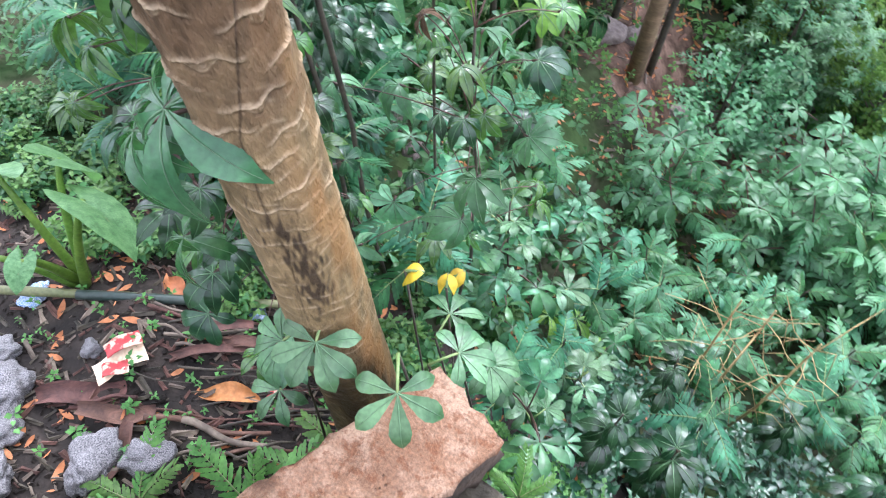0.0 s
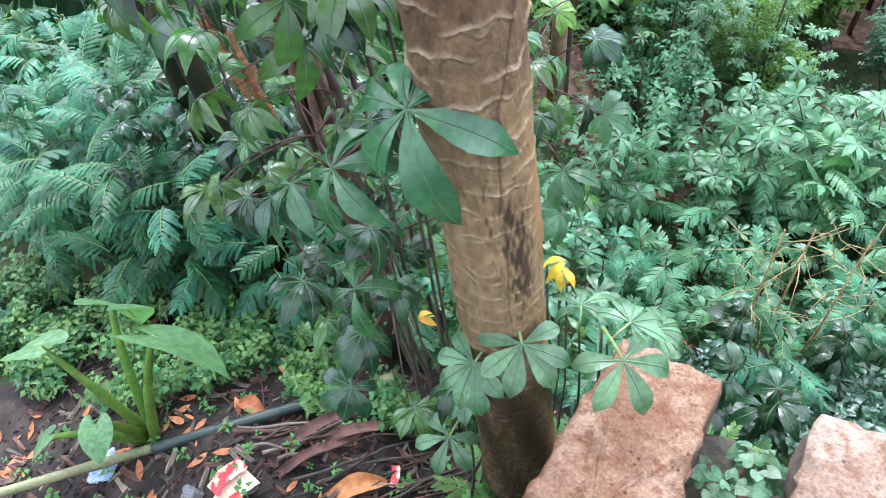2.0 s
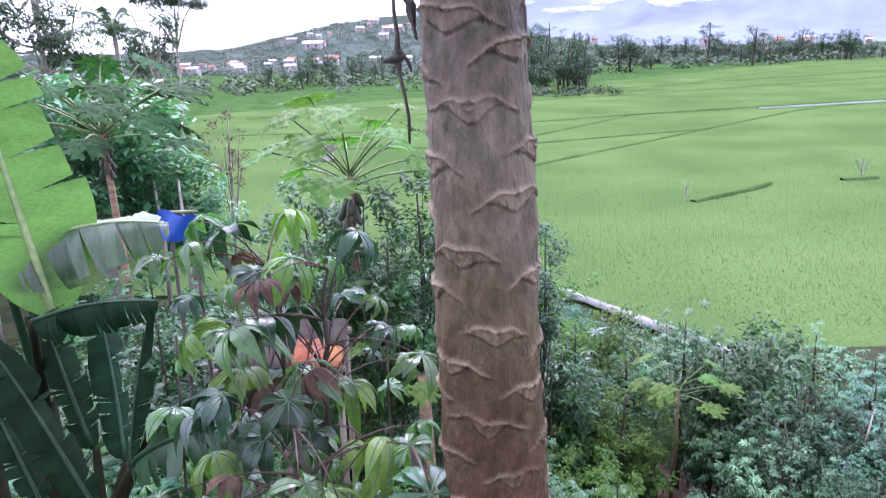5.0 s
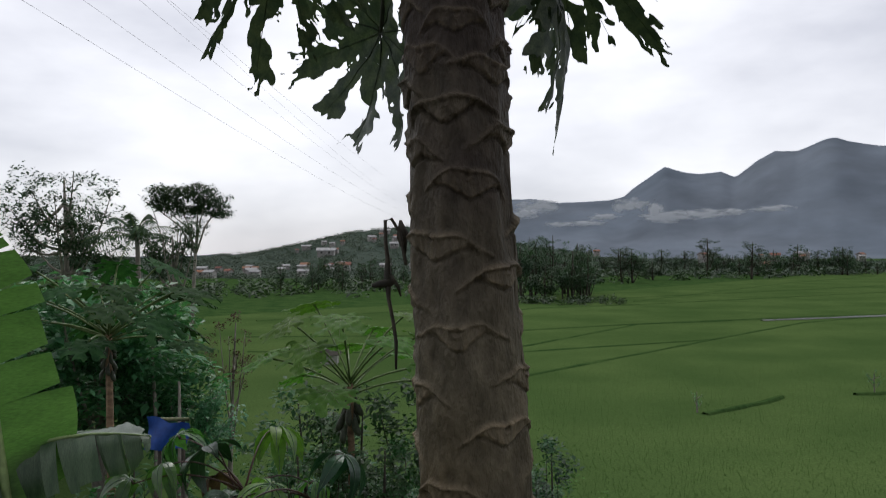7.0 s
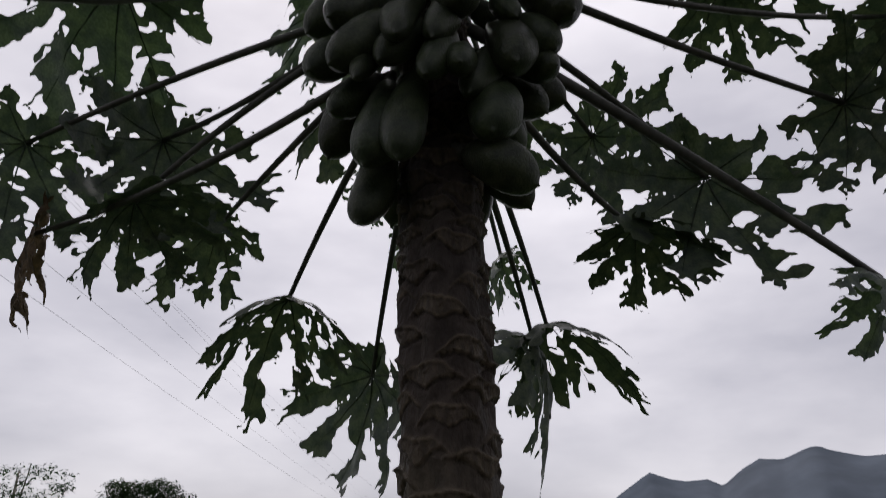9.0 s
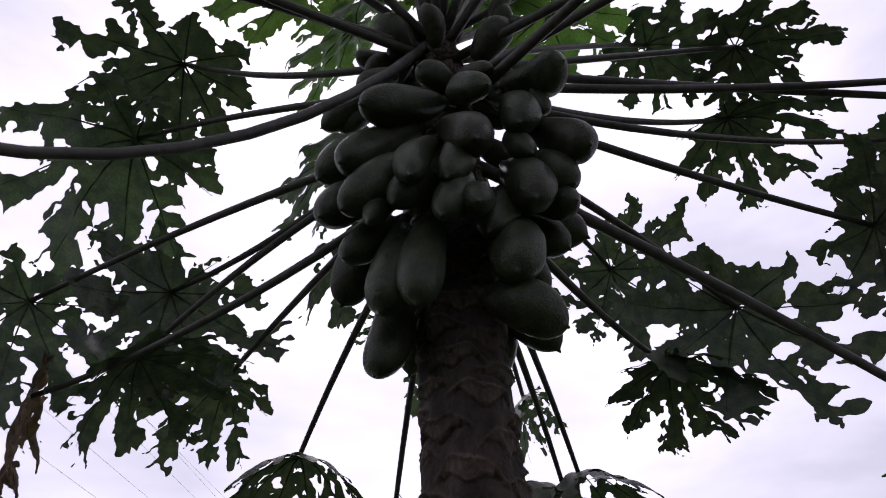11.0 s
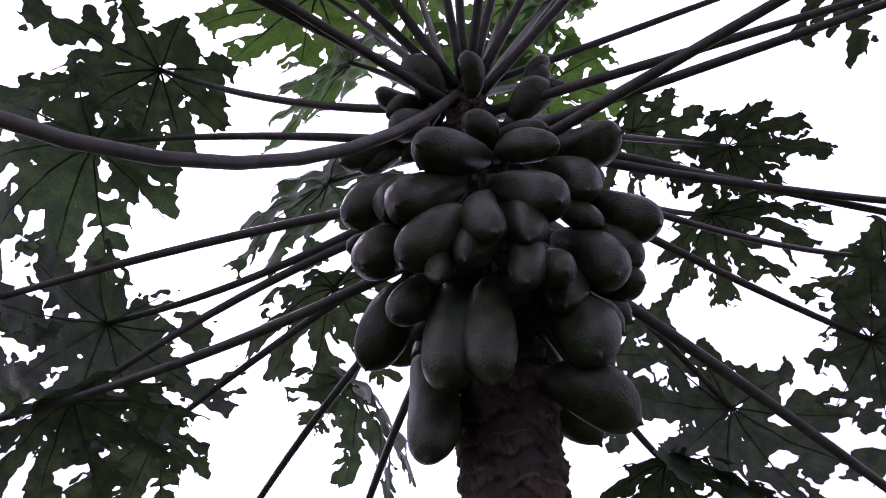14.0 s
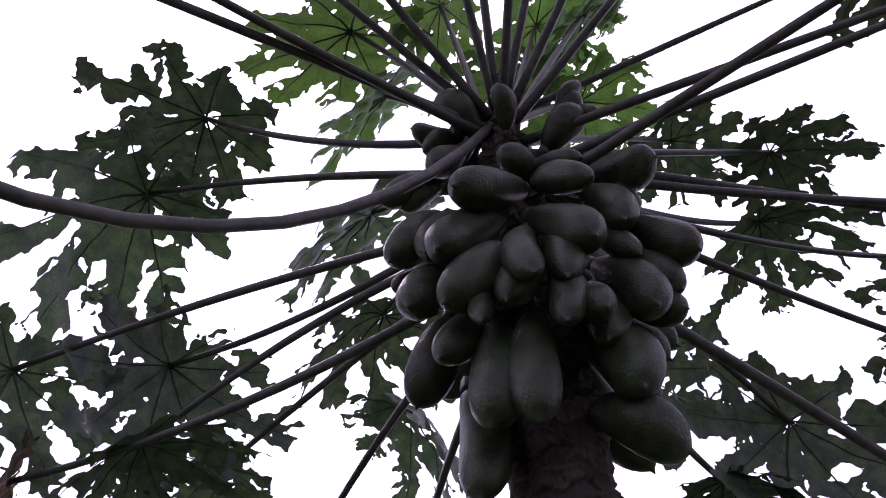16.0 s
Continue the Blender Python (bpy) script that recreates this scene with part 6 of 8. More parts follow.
def hang_blade(parent, crown, foot, tip, up, me, wide=1.0, stem=M_BANANA_STEM, label=""):
    """A leaf stalk from the crown to foot, and a blade from foot to tip whose upper face looks towards up."""
    at = Vector(parent.location)
    foot, tip = Vector(foot), Vector(tip)
    ax = (tip - foot).normalized()
    ay = Vector(up).cross(ax).normalized()
    m = Matrix((ax, ay, ax.cross(ay))).transposed().to_4x4()
    m.translation = foot - at
    s = (tip - foot).length
    q = Build()
    q.tube(arc(Vector(crown) - at, foot - at, 0.015, 8), [0.02 - 0.001 * i for i in range(9)], 8)
    stalk = child("leaf_stalk", q.mesh("leaf_stalk", stem), parent)
    child("leaf_blade", me, stalk, m @ Matrix.Diagonal((s, s * wide, s * wide, 1)), label)


def banana_stem(base, crown, label, radius=0.06):
    ob = thing("banana_plant", at=base, label=label, category="banana plant", group="banana plants")
    q = Build()
    top = Vector(crown) - Vector(base)
    q.tube([(0, 0, 0), top * 0.4 + Vector((0.02, 0, 0)), top * 0.8, top], [radius, radius * 0.9, radius * 0.7, radius * 0.45], 12)
    child("stem", q.mesh("stem", M_BANANA_STEM), ob)
    return ob


# glossy, and its base greyed paler to add to the sky's sheen
M_BANANA_SHEEN = material("shiny_banana_leaf", (0.05, 0.105, 0.05), (0.1, 0.165, 0.09), 4, 0.3, 0.15, 50, 0.3, 0.3, spec=0.6, stretch=(6, 1, 1))
DARK_MATS, MID_MATS = [M_BANANA_SHADED, M_BANANA_MID], [M_BANANA_MID, M_BANANA_MID]
UPRIGHT = torn_blade(5, 0.5, 0.02, 7, [M_BANANA, M_BANANA_RIB], (0.12, 0.12), 0.12)
DRAPED = torn_blade(6, 0.62, 0.07, 13, [M_BANANA_SHEEN, M_BANANA_RIB], (0.95, 0.35), 0.35)
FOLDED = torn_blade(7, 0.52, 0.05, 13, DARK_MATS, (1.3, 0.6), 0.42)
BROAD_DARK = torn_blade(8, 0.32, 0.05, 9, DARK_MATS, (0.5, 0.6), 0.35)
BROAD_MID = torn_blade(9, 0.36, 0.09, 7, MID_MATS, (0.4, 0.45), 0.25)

tall = banana_stem((-1.75, 2.5, float(bank(-1.75, 2.5))), (-1.5, 2.36, 0.35), "tall banana plant with one upright torn bright green leaf", 0.09)
hang_blade(tall, (-1.5, 2.36, 0.3), (-1.34, 2.2, 0.72), (-1.55, 2.4, 1.72), (0.5, -0.85, 0.1), UPRIGHT, 0.85, M_BANANA_RIB, "bright green blade with torn edge")
hang_blade(tall, (-1.5, 2.36, 0.3), (-1.5, 2.26, 0.92), (-0.97, 2.4, 0.99), (0, -0.15, 1), DRAPED, 1.25, M_BANANA_MID, "torn leaf hanging in strips, sky sheen in its colour")
hang_blade(tall, (-1.5, 2.36, 0.3), (-1.3, 2.04, 0.77), (-0.92, 2.1, 0.81), (0, -0.2, 1), FOLDED, 1.2)
hang_blade(tall, (-1.5, 2.36, 0.3), (-1.55, 2.1, 0.62), (-1.95, 1.8, 0.9), (0.3, -0.3, 1), BROAD_DARK)
low = banana_stem((-1.2, 2.02, float(bank(-1.2, 2.02))), (-1.14, 1.95, 0.05), "low banana plant with broad arching leaves, coloured as shaded")
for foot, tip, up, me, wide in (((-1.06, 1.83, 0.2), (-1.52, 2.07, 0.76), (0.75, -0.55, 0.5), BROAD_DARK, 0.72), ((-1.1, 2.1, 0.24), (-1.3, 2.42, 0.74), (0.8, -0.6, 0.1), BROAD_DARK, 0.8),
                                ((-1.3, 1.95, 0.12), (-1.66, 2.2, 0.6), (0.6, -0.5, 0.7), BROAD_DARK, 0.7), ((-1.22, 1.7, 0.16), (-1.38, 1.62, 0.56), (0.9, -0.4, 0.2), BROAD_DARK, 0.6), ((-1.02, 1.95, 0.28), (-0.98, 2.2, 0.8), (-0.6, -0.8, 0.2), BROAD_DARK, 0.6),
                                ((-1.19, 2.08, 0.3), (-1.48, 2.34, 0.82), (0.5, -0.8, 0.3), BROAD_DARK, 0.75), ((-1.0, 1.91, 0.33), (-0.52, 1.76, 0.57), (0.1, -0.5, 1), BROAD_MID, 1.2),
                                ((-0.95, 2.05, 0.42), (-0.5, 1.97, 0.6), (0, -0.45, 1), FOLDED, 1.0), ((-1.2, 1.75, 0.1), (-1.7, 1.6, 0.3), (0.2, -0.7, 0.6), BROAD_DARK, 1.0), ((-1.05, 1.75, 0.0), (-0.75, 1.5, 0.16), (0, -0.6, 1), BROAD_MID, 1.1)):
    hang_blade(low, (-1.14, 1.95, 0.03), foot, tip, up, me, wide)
back = banana_stem((-2.5, 3.4, float(bank(-2.5, 3.4))), (-2.45, 3.35, 0.3), "leafy banana plant on the bank, coloured as shaded")
for tip, up in (((-2.0, 3.0, 0.75), (0, -0.5, 1)), ((-2.9, 3.0, 0.8), (0, -0.5, 1)), ((-2.3, 3.7, 1.0), (0.5, -0.8, 0.3)), ((-2.75, 3.5, 1.1), (0.5, -0.8, 0.3))):
    hang_blade(back, (-2.45, 3.35, 0.28), Vector((-2.45, 3.35, 0.28)).lerp(Vector(tip), 0.3), tip, up, BROAD_DARK, 1.0)
# dead leaves and the shredded stump of an old banana
old = banana_stem((-0.5, 1.62, float(bank(-0.5, 1.62))), (-0.52, 1.62, 0.3), "shredded reddish-brown stump of a dead banana", 0.05)
old.children[0].data.materials[0] = M_DEAD_LEAF
for k in range(9):
    q = Build()
    w, z1 = k * 0.7, rnd.uniform(-0.1, 0.28)
    q.tube([(0.045 * math.cos(w), 0.045 * math.sin(w), z1 - old.location.z), (0.065 * math.cos(w), 0.065 * math.sin(w), z1 - old.location.z - 0.2), (0.06 * math.cos(w + 0.3), 0.06 * math.sin(w + 0.3), z1 - old.location.z - 0.5)], [0.012, 0.016, 0.004], 5)
    child("dry_strip", q.mesh("dry_strip", M_RED_BARK if k % 3 else M_DEAD_LEAF), old)
for k, (foot, tip) in enumerate((((-1.0, 1.9, 0.0), (-0.8, 1.74, -0.26)), ((-0.88, 1.86, -0.08), (-0.74, 1.74, -0.36)))):
    hang_blade(low, (-1.14, 1.95, 0.0), foot, tip, (0.4, -0.8, 0.4), torn_blade(40 + k, 0.24, 0.05, 6, [M_RUST_LEAF, M_RUST_LEAF], (1.0, 0.9), 0.4), 1.0, M_DEAD_LEAF, "dead orange-brown hanging leaf")

# a small banana shoot in the gully
for x, y, s in ((2.95, 5.95, 0.36), (1.95, 4.2, 0.3)):
    ob = thing("banana_shoot", at=(x, y, float(bank(x, y))), label="small pale green banana shoot among shrubs", category="banana plant", group="banana shoots")
    q = Build()
    q.tube([(0, 0, 0), (0.01, 0, 0.35), (0, 0.01, 0.7)], [0.05, 0.04, 0.02], 10)
    child("stem", q.mesh("stem", M_BANANA_STEM), ob)
    pale_blade = torn_blade(int(x * 10), 0.46, 0.03, 1, [M_PALE, M_BANANA_RIB], (0.25, 0.25), 0.1)
    for turn, lean in ((-95, 82), (200, 55), (-20, 50)):
        child("leaf_blade", pale_blade, ob, Matrix.LocRotScale((0, 0, 0.65), Euler((0, -math.radians(lean), math.radians(turn))), (1.5 * s,) * 3))


def taro_leaf(seed):
    """A broad arrow-heart leaf along +x with its stalk end at the origin."""
    g = random.Random(seed)
    q = Build()
    outline = [(1.0, 0.0), (0.82, 0.2), (0.6, 0.36), (0.34, 0.46), (0.08, 0.48), (-0.18, 0.42), (-0.38, 0.3), (-0.42, 0.16), (-0.2, 0.07), (-0.05, 0.0)]
    outline += [(x, -y) for x, y in outline[1:-1]][::-1]
    verts = [(0, 0, 0)]
    rings = 5
    n = len(outline)
    for k in range(1, rings + 1):
        u = k / rings
        for x, y in outline:
            px, py = x * u, y * u
            verts.append((px, py, 0.22 * abs(py) - 0.3 * px * px * (px > 0) - 0.12 * px * px + 0.04 * math.sin(14 * math.atan2(py, px)) * u * u * 0.6 - 0.35 * py * py))
    faces = [(0, 1 + i, 1 + (i + 1) % n) for i in range(n)]
    for k in range(rings - 1):
        for i in range(n):
            o, p = 1 + k * n, 1 + (k + 1) * n
            faces.append((o + i, p + i, p + (i + 1) % n, o + (i + 1) % n))
    q.add(verts, faces)
    q.tube([(0, 0, -0.01), (0.4, 0, -0.075), (0.8, 0, -0.28)], [0.02, 0.014, 0.005], 5, 1)
    return q.mesh("leaf_blade", [M_TARO, M_GREEN_STALK])


M_TARO = material("taro_leaf", (0.06, 0.145, 0.055), (0.12, 0.235, 0.1), 9, 0.4, 0.15, 50, 0.3, 0.2)
taro = thing("taro_plant", at=(-1.3, 0.95, float(bank(-1.3, 0.95)) - 0.01), label="taro plant with broad pale green leaves on thick stalks", category="plant")
TARO = [taro_leaf(1), taro_leaf(2)]
for k, (x, y, z, turn, lean, s) in enumerate(((0.22, 0.16, 0.6, 10, 2, 0.27), (0.02, 0.24, 0.62, 100, 4, 0.25), (-0.26, 0.1, 0.5, 170, 12, 0.22), (0.0, -0.1, 0.35, -60, 30, 0.12), (-0.2, -0.16, 0.3, 215, 35, 0.12))):
    q = Build()
    q.tube(arc((0.02 * math.cos(k), 0.02 * math.sin(k), 0), (x, y, z), 0.06, 8), [0.024 - 0.0018 * i for i in range(9)], 8)
    stalk = child("stalk", q.mesh("stalk", M_YOUNG), taro)
    child("leaf_blade", TARO[k % 2], stalk, Matrix.Translation((x, y, z)) @ Euler((-0.85 if k < 2 else -0.42, 0, 0)).to_matrix().to_4x4() @ Matrix.LocRotScale(None, Euler((0, math.radians(lean), math.radians(turn))), (s, s, s)))


# ---- litter on the soil ----
def on_soil(x, y, up=0.0):
    return float(bank(x, y)) + up


b = Build()
pts = [Vector((-1.75 + 1.32 * t, 0.60 + 0.80 * t, 0)) for t in [i / 24 for i in range(25)]]
pts = [Vector((p.x, p.y, on_soil(p.x, p.y, 0.035))) for p in pts]
zl = np.polyfit(range(25), [p.z for p in pts], 1)
pts = [Vector((p.x, p.y, float(np.polyval(zl, i)) + 0.02)) for i, p in enumerate(pts)]
b.tube(pts, [0.019 if i % 6 else 0.022 for i in range(25)], 12)
thing("bamboo_pole", b.mesh("bamboo_pole", M_BAMBOO), label="weathered green bamboo pole lying on the soil", category="pole")
b = Build()
b.tube([p + Vector((0.01, -0.005, 0.012)) for p in pts[9:20]], 0.022, 10)
thing("hose", b.mesh("hose", M_PIPE), label="dark hose sleeve lying along the bamboo pole", category="hose")


gt = random.Random(77)
for k in range(11):
    x0, y0 = gt.uniform(-0.75, -0.25), gt.uniform(0.72, 1.0)
    a, n = gt.uniform(0.45, 0.95), gt.uniform(0.3, 0.55)
    pts = [(x0 + n * t * math.cos(a) + gt.uniform(-0.01, 0.01), y0 + n * t * math.sin(a) + gt.uniform(-0.01, 0.01)) for t in (0, 0.33, 0.66, 1)]
    q = Build()
    q.tube([(x, y, on_soil(x, y, 0.02 + 0.015 * gt.random() + 0.03 * i / 3)) for i, (x, y) in enumerate(pts)], [0.006, 0.0055, 0.005, 0.003], 6)
    thing("twig", q.mesh("twig", M_STEM if k % 3 else M_RED_BARK), label="long thin dead twig lying on the soil", category="twig", group="fallen twigs")


def sheet(name, x, y, sx, sy, turn, mat, label, category, seed, curl=0.3, up=0.012, taper=0.0, tilt=0.0, group=""):
    """A thin crumpled or curled piece with a real thickness."""
    g = random.Random(seed)
    q = Build()
    n, m = 10, 6
    top, bot = [], []
    for i in range(n + 1):
        for j in range(m + 1):
            u, v = i / n - 0.5, j / m - 0.5
            w = 1 - taper * abs(2 * u) ** 2
            z = curl * sy * (2 * v) ** 2 * 0.5 + 0.12 * curl * sx * math.sin(6 * u + seed) + g.uniform(-0.003, 0.003)
            top.append((u * sx, v * sy * w + 0.1 * sy * math.sin(5 * u + seed), z + 0.002))
            bot.append((u * sx, v * sy * w + 0.1 * sy * math.sin(5 * u + seed), z - 0.001))
    k = len(top)
    faces = []
    for i in range(n):
        for j in range(m):
            a = i * (m + 1) + j
            f = (a, a + m + 1, a + m + 2, a + 1)
            faces += [f, tuple(p + k for p in f[::-1])]
    q.add(top + bot, faces)
    return thing(name, q.mesh(name, mat), Matrix.LocRotScale((x, y, on_soil(x, y, up)), Euler((tilt, 0, math.radians(turn))), None), label, category, group)


sheet("wrapper", -0.84, 0.77, 0.2, 0.09, 62, M_CREAM_PAPER, "torn cream snack wrapper on the soil", "litter", 1, 0.2, 0.035)
sheet("wrapper", -0.87, 0.83, 0.14, 0.06, 62, M_RED_PAPER, "faded red snack wrapper on the soil", "litter", 2, 0.2, 0.055)
sheet("wrapper", -0.83, 0.74, 0.1, 0.055, 50, M_RED_PAPER, "faded red snack wrapper on the soil", "litter", 3, 0.25, 0.052)
sheet("wrapper", -0.3, 0.98, 0.08, 0.03, 100, M_RED_PAPER, "scrap of red wrapper under the leaves", "litter", 4, 0.2, 0.03)
for k, (x, y, sx, sy, a, mat, lab) in enumerate(((-0.43, 0.9, 0.24, 0.08, 25, M_DRY_LEAF, "dry orange-brown leaf curled on the soil"), (-0.95, 1.15, 0.13, 0.07, -10, M_DRY_LEAF, "dry reddish-brown leaf on the soil"),
                                                 (-0.9, 0.6, 0.34, 0.09, 40, M_RED_BARK, "piece of dry reddish leaf sheath on soil"), (-0.72, 0.62, 0.3, 0.07, 30, M_RED_BARK, "piece of dry reddish leaf sheath on soil"),
                                                 (-0.6, 0.52, 0.22, 0.06, 110, M_RED_BARK, "piece of dry reddish leaf sheath on soil"), (-0.7, 1.05, 0.42, 0.05, 35, M_RED_BARK, "long strip of dry reddish sheath on soil"),
                                                 (-0.55, 1.08, 0.36, 0.05, 28, M_RED_BARK, "long strip of dry reddish sheath on soil"), (-0.62, 0.98, 0.4, 0.04, 42, M_RED_BARK, "long strip of dry reddish sheath on soil"))):
    sheet("dry_leaf" if mat == M_DRY_LEAF else "dry_sheath", x, y, sx, sy, a, mat, lab, "dry leaf", 20 + k, 0.5, 0.02, 0.75 if mat == M_DRY_LEAF else 0.3)
for k, (x0, y0, x1, y1, r) in enumerate(((-0.62, 0.66, -0.2, 0.86, 0.012), (-0.5, 0.72, -0.12, 0.83, 0.014), (-0.95, 1.0, -0.45, 1.25, 0.008), (-0.8, 0.95, -0.4, 1.3, 0.007), (-0.9, 0.55, -0.7, 0.72, 0.009), (-0.6, 0.45, -0.38, 0.6, 0.009), (-0.3, 0.7, -0.02, 0.95, 0.008))):
    q = Build()
    q.tube([(x0 + (x1 - x0) * t, y0 + (y1 - y0) * t + 0.015 * math.sin(7 * t + k), on_soil(x0 + (x1 - x0) * t, y0 + (y1 - y0) * t, r + 0.012)) for t in [i / 8 for i in range(9)]], [r * (1.1 - 0.05 * i) for i in range(9)], 7)
    thing("twig", q.mesh("twig", M_WOOD if k % 2 else M_RED_BARK), label="dry brown twig lying on the soil", category="twig", group="twigs")


gt = random.Random(41)
for k in range(26):
    x0, y0, a, n, r = gt.uniform(-1.0, -0.15), gt.uniform(0.5, 1.2), gt.uniform(0.2, 1.0) if k % 3 else gt.uniform(0, 3.1), gt.uniform(0.1, 0.42), gt.uniform(0.003, 0.008)
    q = Build()
    q.tube([(x0 + n * t * math.cos(a), y0 + n * t * math.sin(a) + 0.012 * math.sin(6 * t + k), on_soil(x0 + n * t * math.cos(a), y0 + n * t * math.sin(a), r + 0.008 + 0.012 * (k % 3))) for t in [i / 6 for i in range(7)]], [r * (1.1 - 0.09 * i) for i in range(7)], 6)
    thing("twig", q.mesh("twig", (M_RED_BARK, M_WOOD, M_STEM)[k % 3]), label="thin dry twig or strip lying on the soil", category="twig", group="twigs")


def lump(name, x, y, z, size, mat, label, category, seed, flat=0.6, rough=0.25, group=""):
    """A rounded, uneven lump, for crumpled bags and stones."""
    bm = bmesh.new()
    bmesh.ops.create_icosphere(bm, subdivisions=4, radius=1.0)
    for v in bm.verts:
        n1 = noise.noise(v.co * 1.3 + Vector((seed, 0, 0)))
        n2 = noise.noise(v.co * 3.7 + Vector((0, seed, 0)))
        n3 = noise.ridged_multi_fractal(v.co * 2.2 + Vector((0, 0, seed)), 1.0, 2.1, 3, 1.0, 2.0) if rough > 0.3 else 0
        v.co *= 1 + rough * n1 + 0.4 * rough * n2 - 0.12 * n3 * (rough > 0.3)
        v.co.z *= flat
    me = bpy.data.meshes.new(name)
    bm.to_mesh(me)
    bm.free()
    me.materials.append(mat)
    for p in me.polygons:
        p.use_smooth = True
    return thing(name, me, Matrix.LocRotScale((x, y, z), Euler((0, 0, seed * 1.7)), (size, size * 0.8, size)), label, category, group)


for k, (x, y, s) in enumerate(((-0.66, 0.44, 0.125), (-0.5, 0.56, 0.1), (-1.14, 0.47, 0.11), (-1.02, 0.33, 0.09), (-0.9, 0.2, 0.1), (-1.3, 0.55, 0.08), (-1.0, 0.75, 0.05))):
    lump("plastic_bag", x, y, on_soil(x, y, s * 0.3), s, M_PLASTIC, "crumpled dirty white plastic bag on soil", "plastic bag", 3 + k, 0.55, 0.45, "plastic bags")
for k, (x, y, s) in enumerate(((-1.1, 0.3, 0.06), (-1.42, 0.8, 0.07), (-0.62, 1.25, 0.05), (-0.42, 1.75, 0.06))):
    lump("plastic_scrap", x, y, on_soil(x, y, s * 0.2), s, M_BLUE_PLASTIC if k != 3 else M_PLASTIC, "blue and white crumpled plastic scrap", "litter", 13 + k, 0.35, 0.45, "plastic scraps")
for k, (x, y, s, f) in enumerate(((-2.62, 3.81, 0.17, 0.8), (-2.4, 3.95, 0.2, 0.7), (-2.2, 3.75, 0.15, 0.7), (-2.75, 4.1, 0.14, 0.8), (1.37, 7.2, 0.2, 0.75), (1.75, 7.35, 0.16, 0.7), (1.3, 6.6, 0.16, 0.6), (1.55, 7.0, 0.22, 0.6), (0.5, 5.7, 0.14, 0.6), (-0.55, 5.1, 0.2, 0.5), (2.6, 7.4, 0.1, 0.7))):
    lump("stone", x, y, on_soil(x, y, s * 0.3), s, M_ROCK, "rounded grey-brown stone on the bank", "stone", 30 + k, f, 0.2, "stones")
g4 = random.Random(77)
for k in range(60):
    x, y = g4.uniform(-1.7, 0.0), g4.uniform(0.1, 1.4)
    s = g4.uniform(0.008, 0.022)
    q = lump("clod", x, y, on_soil(x, y, s * 0.3), s, M_SOIL if k % 4 else M_ROCK, "small clod of dark soil", "clod", k, 0.7, 0.25, "clods") if k < 12 else None
b = Build()
b.add([(0, 0, 0), (1, 0, 0.3), (0.6, 0.8, 0.2), (-0.2, 0.7, 0.35), (0.3, 0.4, 0.75)], [(0, 1, 4), (1, 2, 4), (2, 3, 4), (3, 0, 4)])
thing("soil_crumbs", stuff_mesh("soil_crumbs", b, M_SOIL, [place(x, y, on_soil(x, y, -0.003), g4.uniform(0, 6), 0, 0, g4.uniform(0.006, 0.025)) for x, y in ((g4.uniform(-2.0, 0.2), g4.uniform(0, 1.6)) for _ in range(2500))], False),
      label="loose dark soil crumbs", category="soil", kind="stuff")
b = Build()
b.add([(-0.5, -0.1, 0), (0.45, -0.13, 0.05), (0.55, 0.06, 0.02), (-0.45, 0.12, 0.04), (-0.4, -0.02, 0.13), (0.42, 0.0, 0.15)], [(0, 1, 5, 4), (1, 2, 5), (2, 3, 4, 5), (3, 0, 4)])
for mat, count, lab in ((M_RED_BARK, 520, "scattered reddish bark and sheath chips"), (M_WOOD, 320, "scattered grey wood chips and stalks"), (M_STEM, 420, "dark rotting plant scraps on soil")):
    thing("plant_debris", stuff_mesh("plant_debris", b, mat, [place(x, y, on_soil(x, y, 0.004), 0.6 + g4.uniform(-1.2, 1.2), g4.uniform(-0.2, 0.2), g4.uniform(-0.25, 0.25), g4.uniform(0.02, 0.13) * (0.5 + 0.5 * g4.random())) for x, y in ((g4.uniform(-1.9, 0.1), g4.uniform(0.05, 1.55)) for _ in range(count))], False),
          label=lab, category="debris", kind="stuff")
for mat, count, lab in ((M_WOOD, 420, "scattered grey wood chips in the gully clearing"), (M_RED_BARK, 260, "scattered brown sheath scraps in the gully clearing"), (M_DRY_LEAF, 240, "dead leaves in the gully clearing")):
    thing("plant_debris", stuff_mesh("plant_debris", b, mat, [place(x, y, on_soil(x, y, 0.01), g4.uniform(0, 6.3), g4.uniform(-0.3, 0.3), g4.uniform(-0.3, 0.3), g4.uniform(0.04, 0.2) * (0.4 + 0.6 * g4.random())) for x, y in ((g4.uniform(-1.0, 2.0), g4.uniform(3.9, 7.4)) for _ in range(count))], False),
          label=lab, category="debris", kind="stuff")
weeds("low_weeds", 420, (-1.0, 2.0, 4.0, 7.3), (0.7, 2.0), M_WEED, "weeds in the littered gully clearing", 18, up=0.12)
b = Build()
b.add([(-0.5, 0, 0.12), (-0.28, -0.13, 0.02), (0.08, -0.17, 0), (0.35, -0.09, 0.04), (0.55, 0.03, 0.16), (0.3, 0.13, 0.1), (0, 0.18, 0.06), (-0.3, 0.12, 0.08), (0.02, 0.01, -0.03)], [(i, (i + 1) % 8, 8) for i in range(8)])
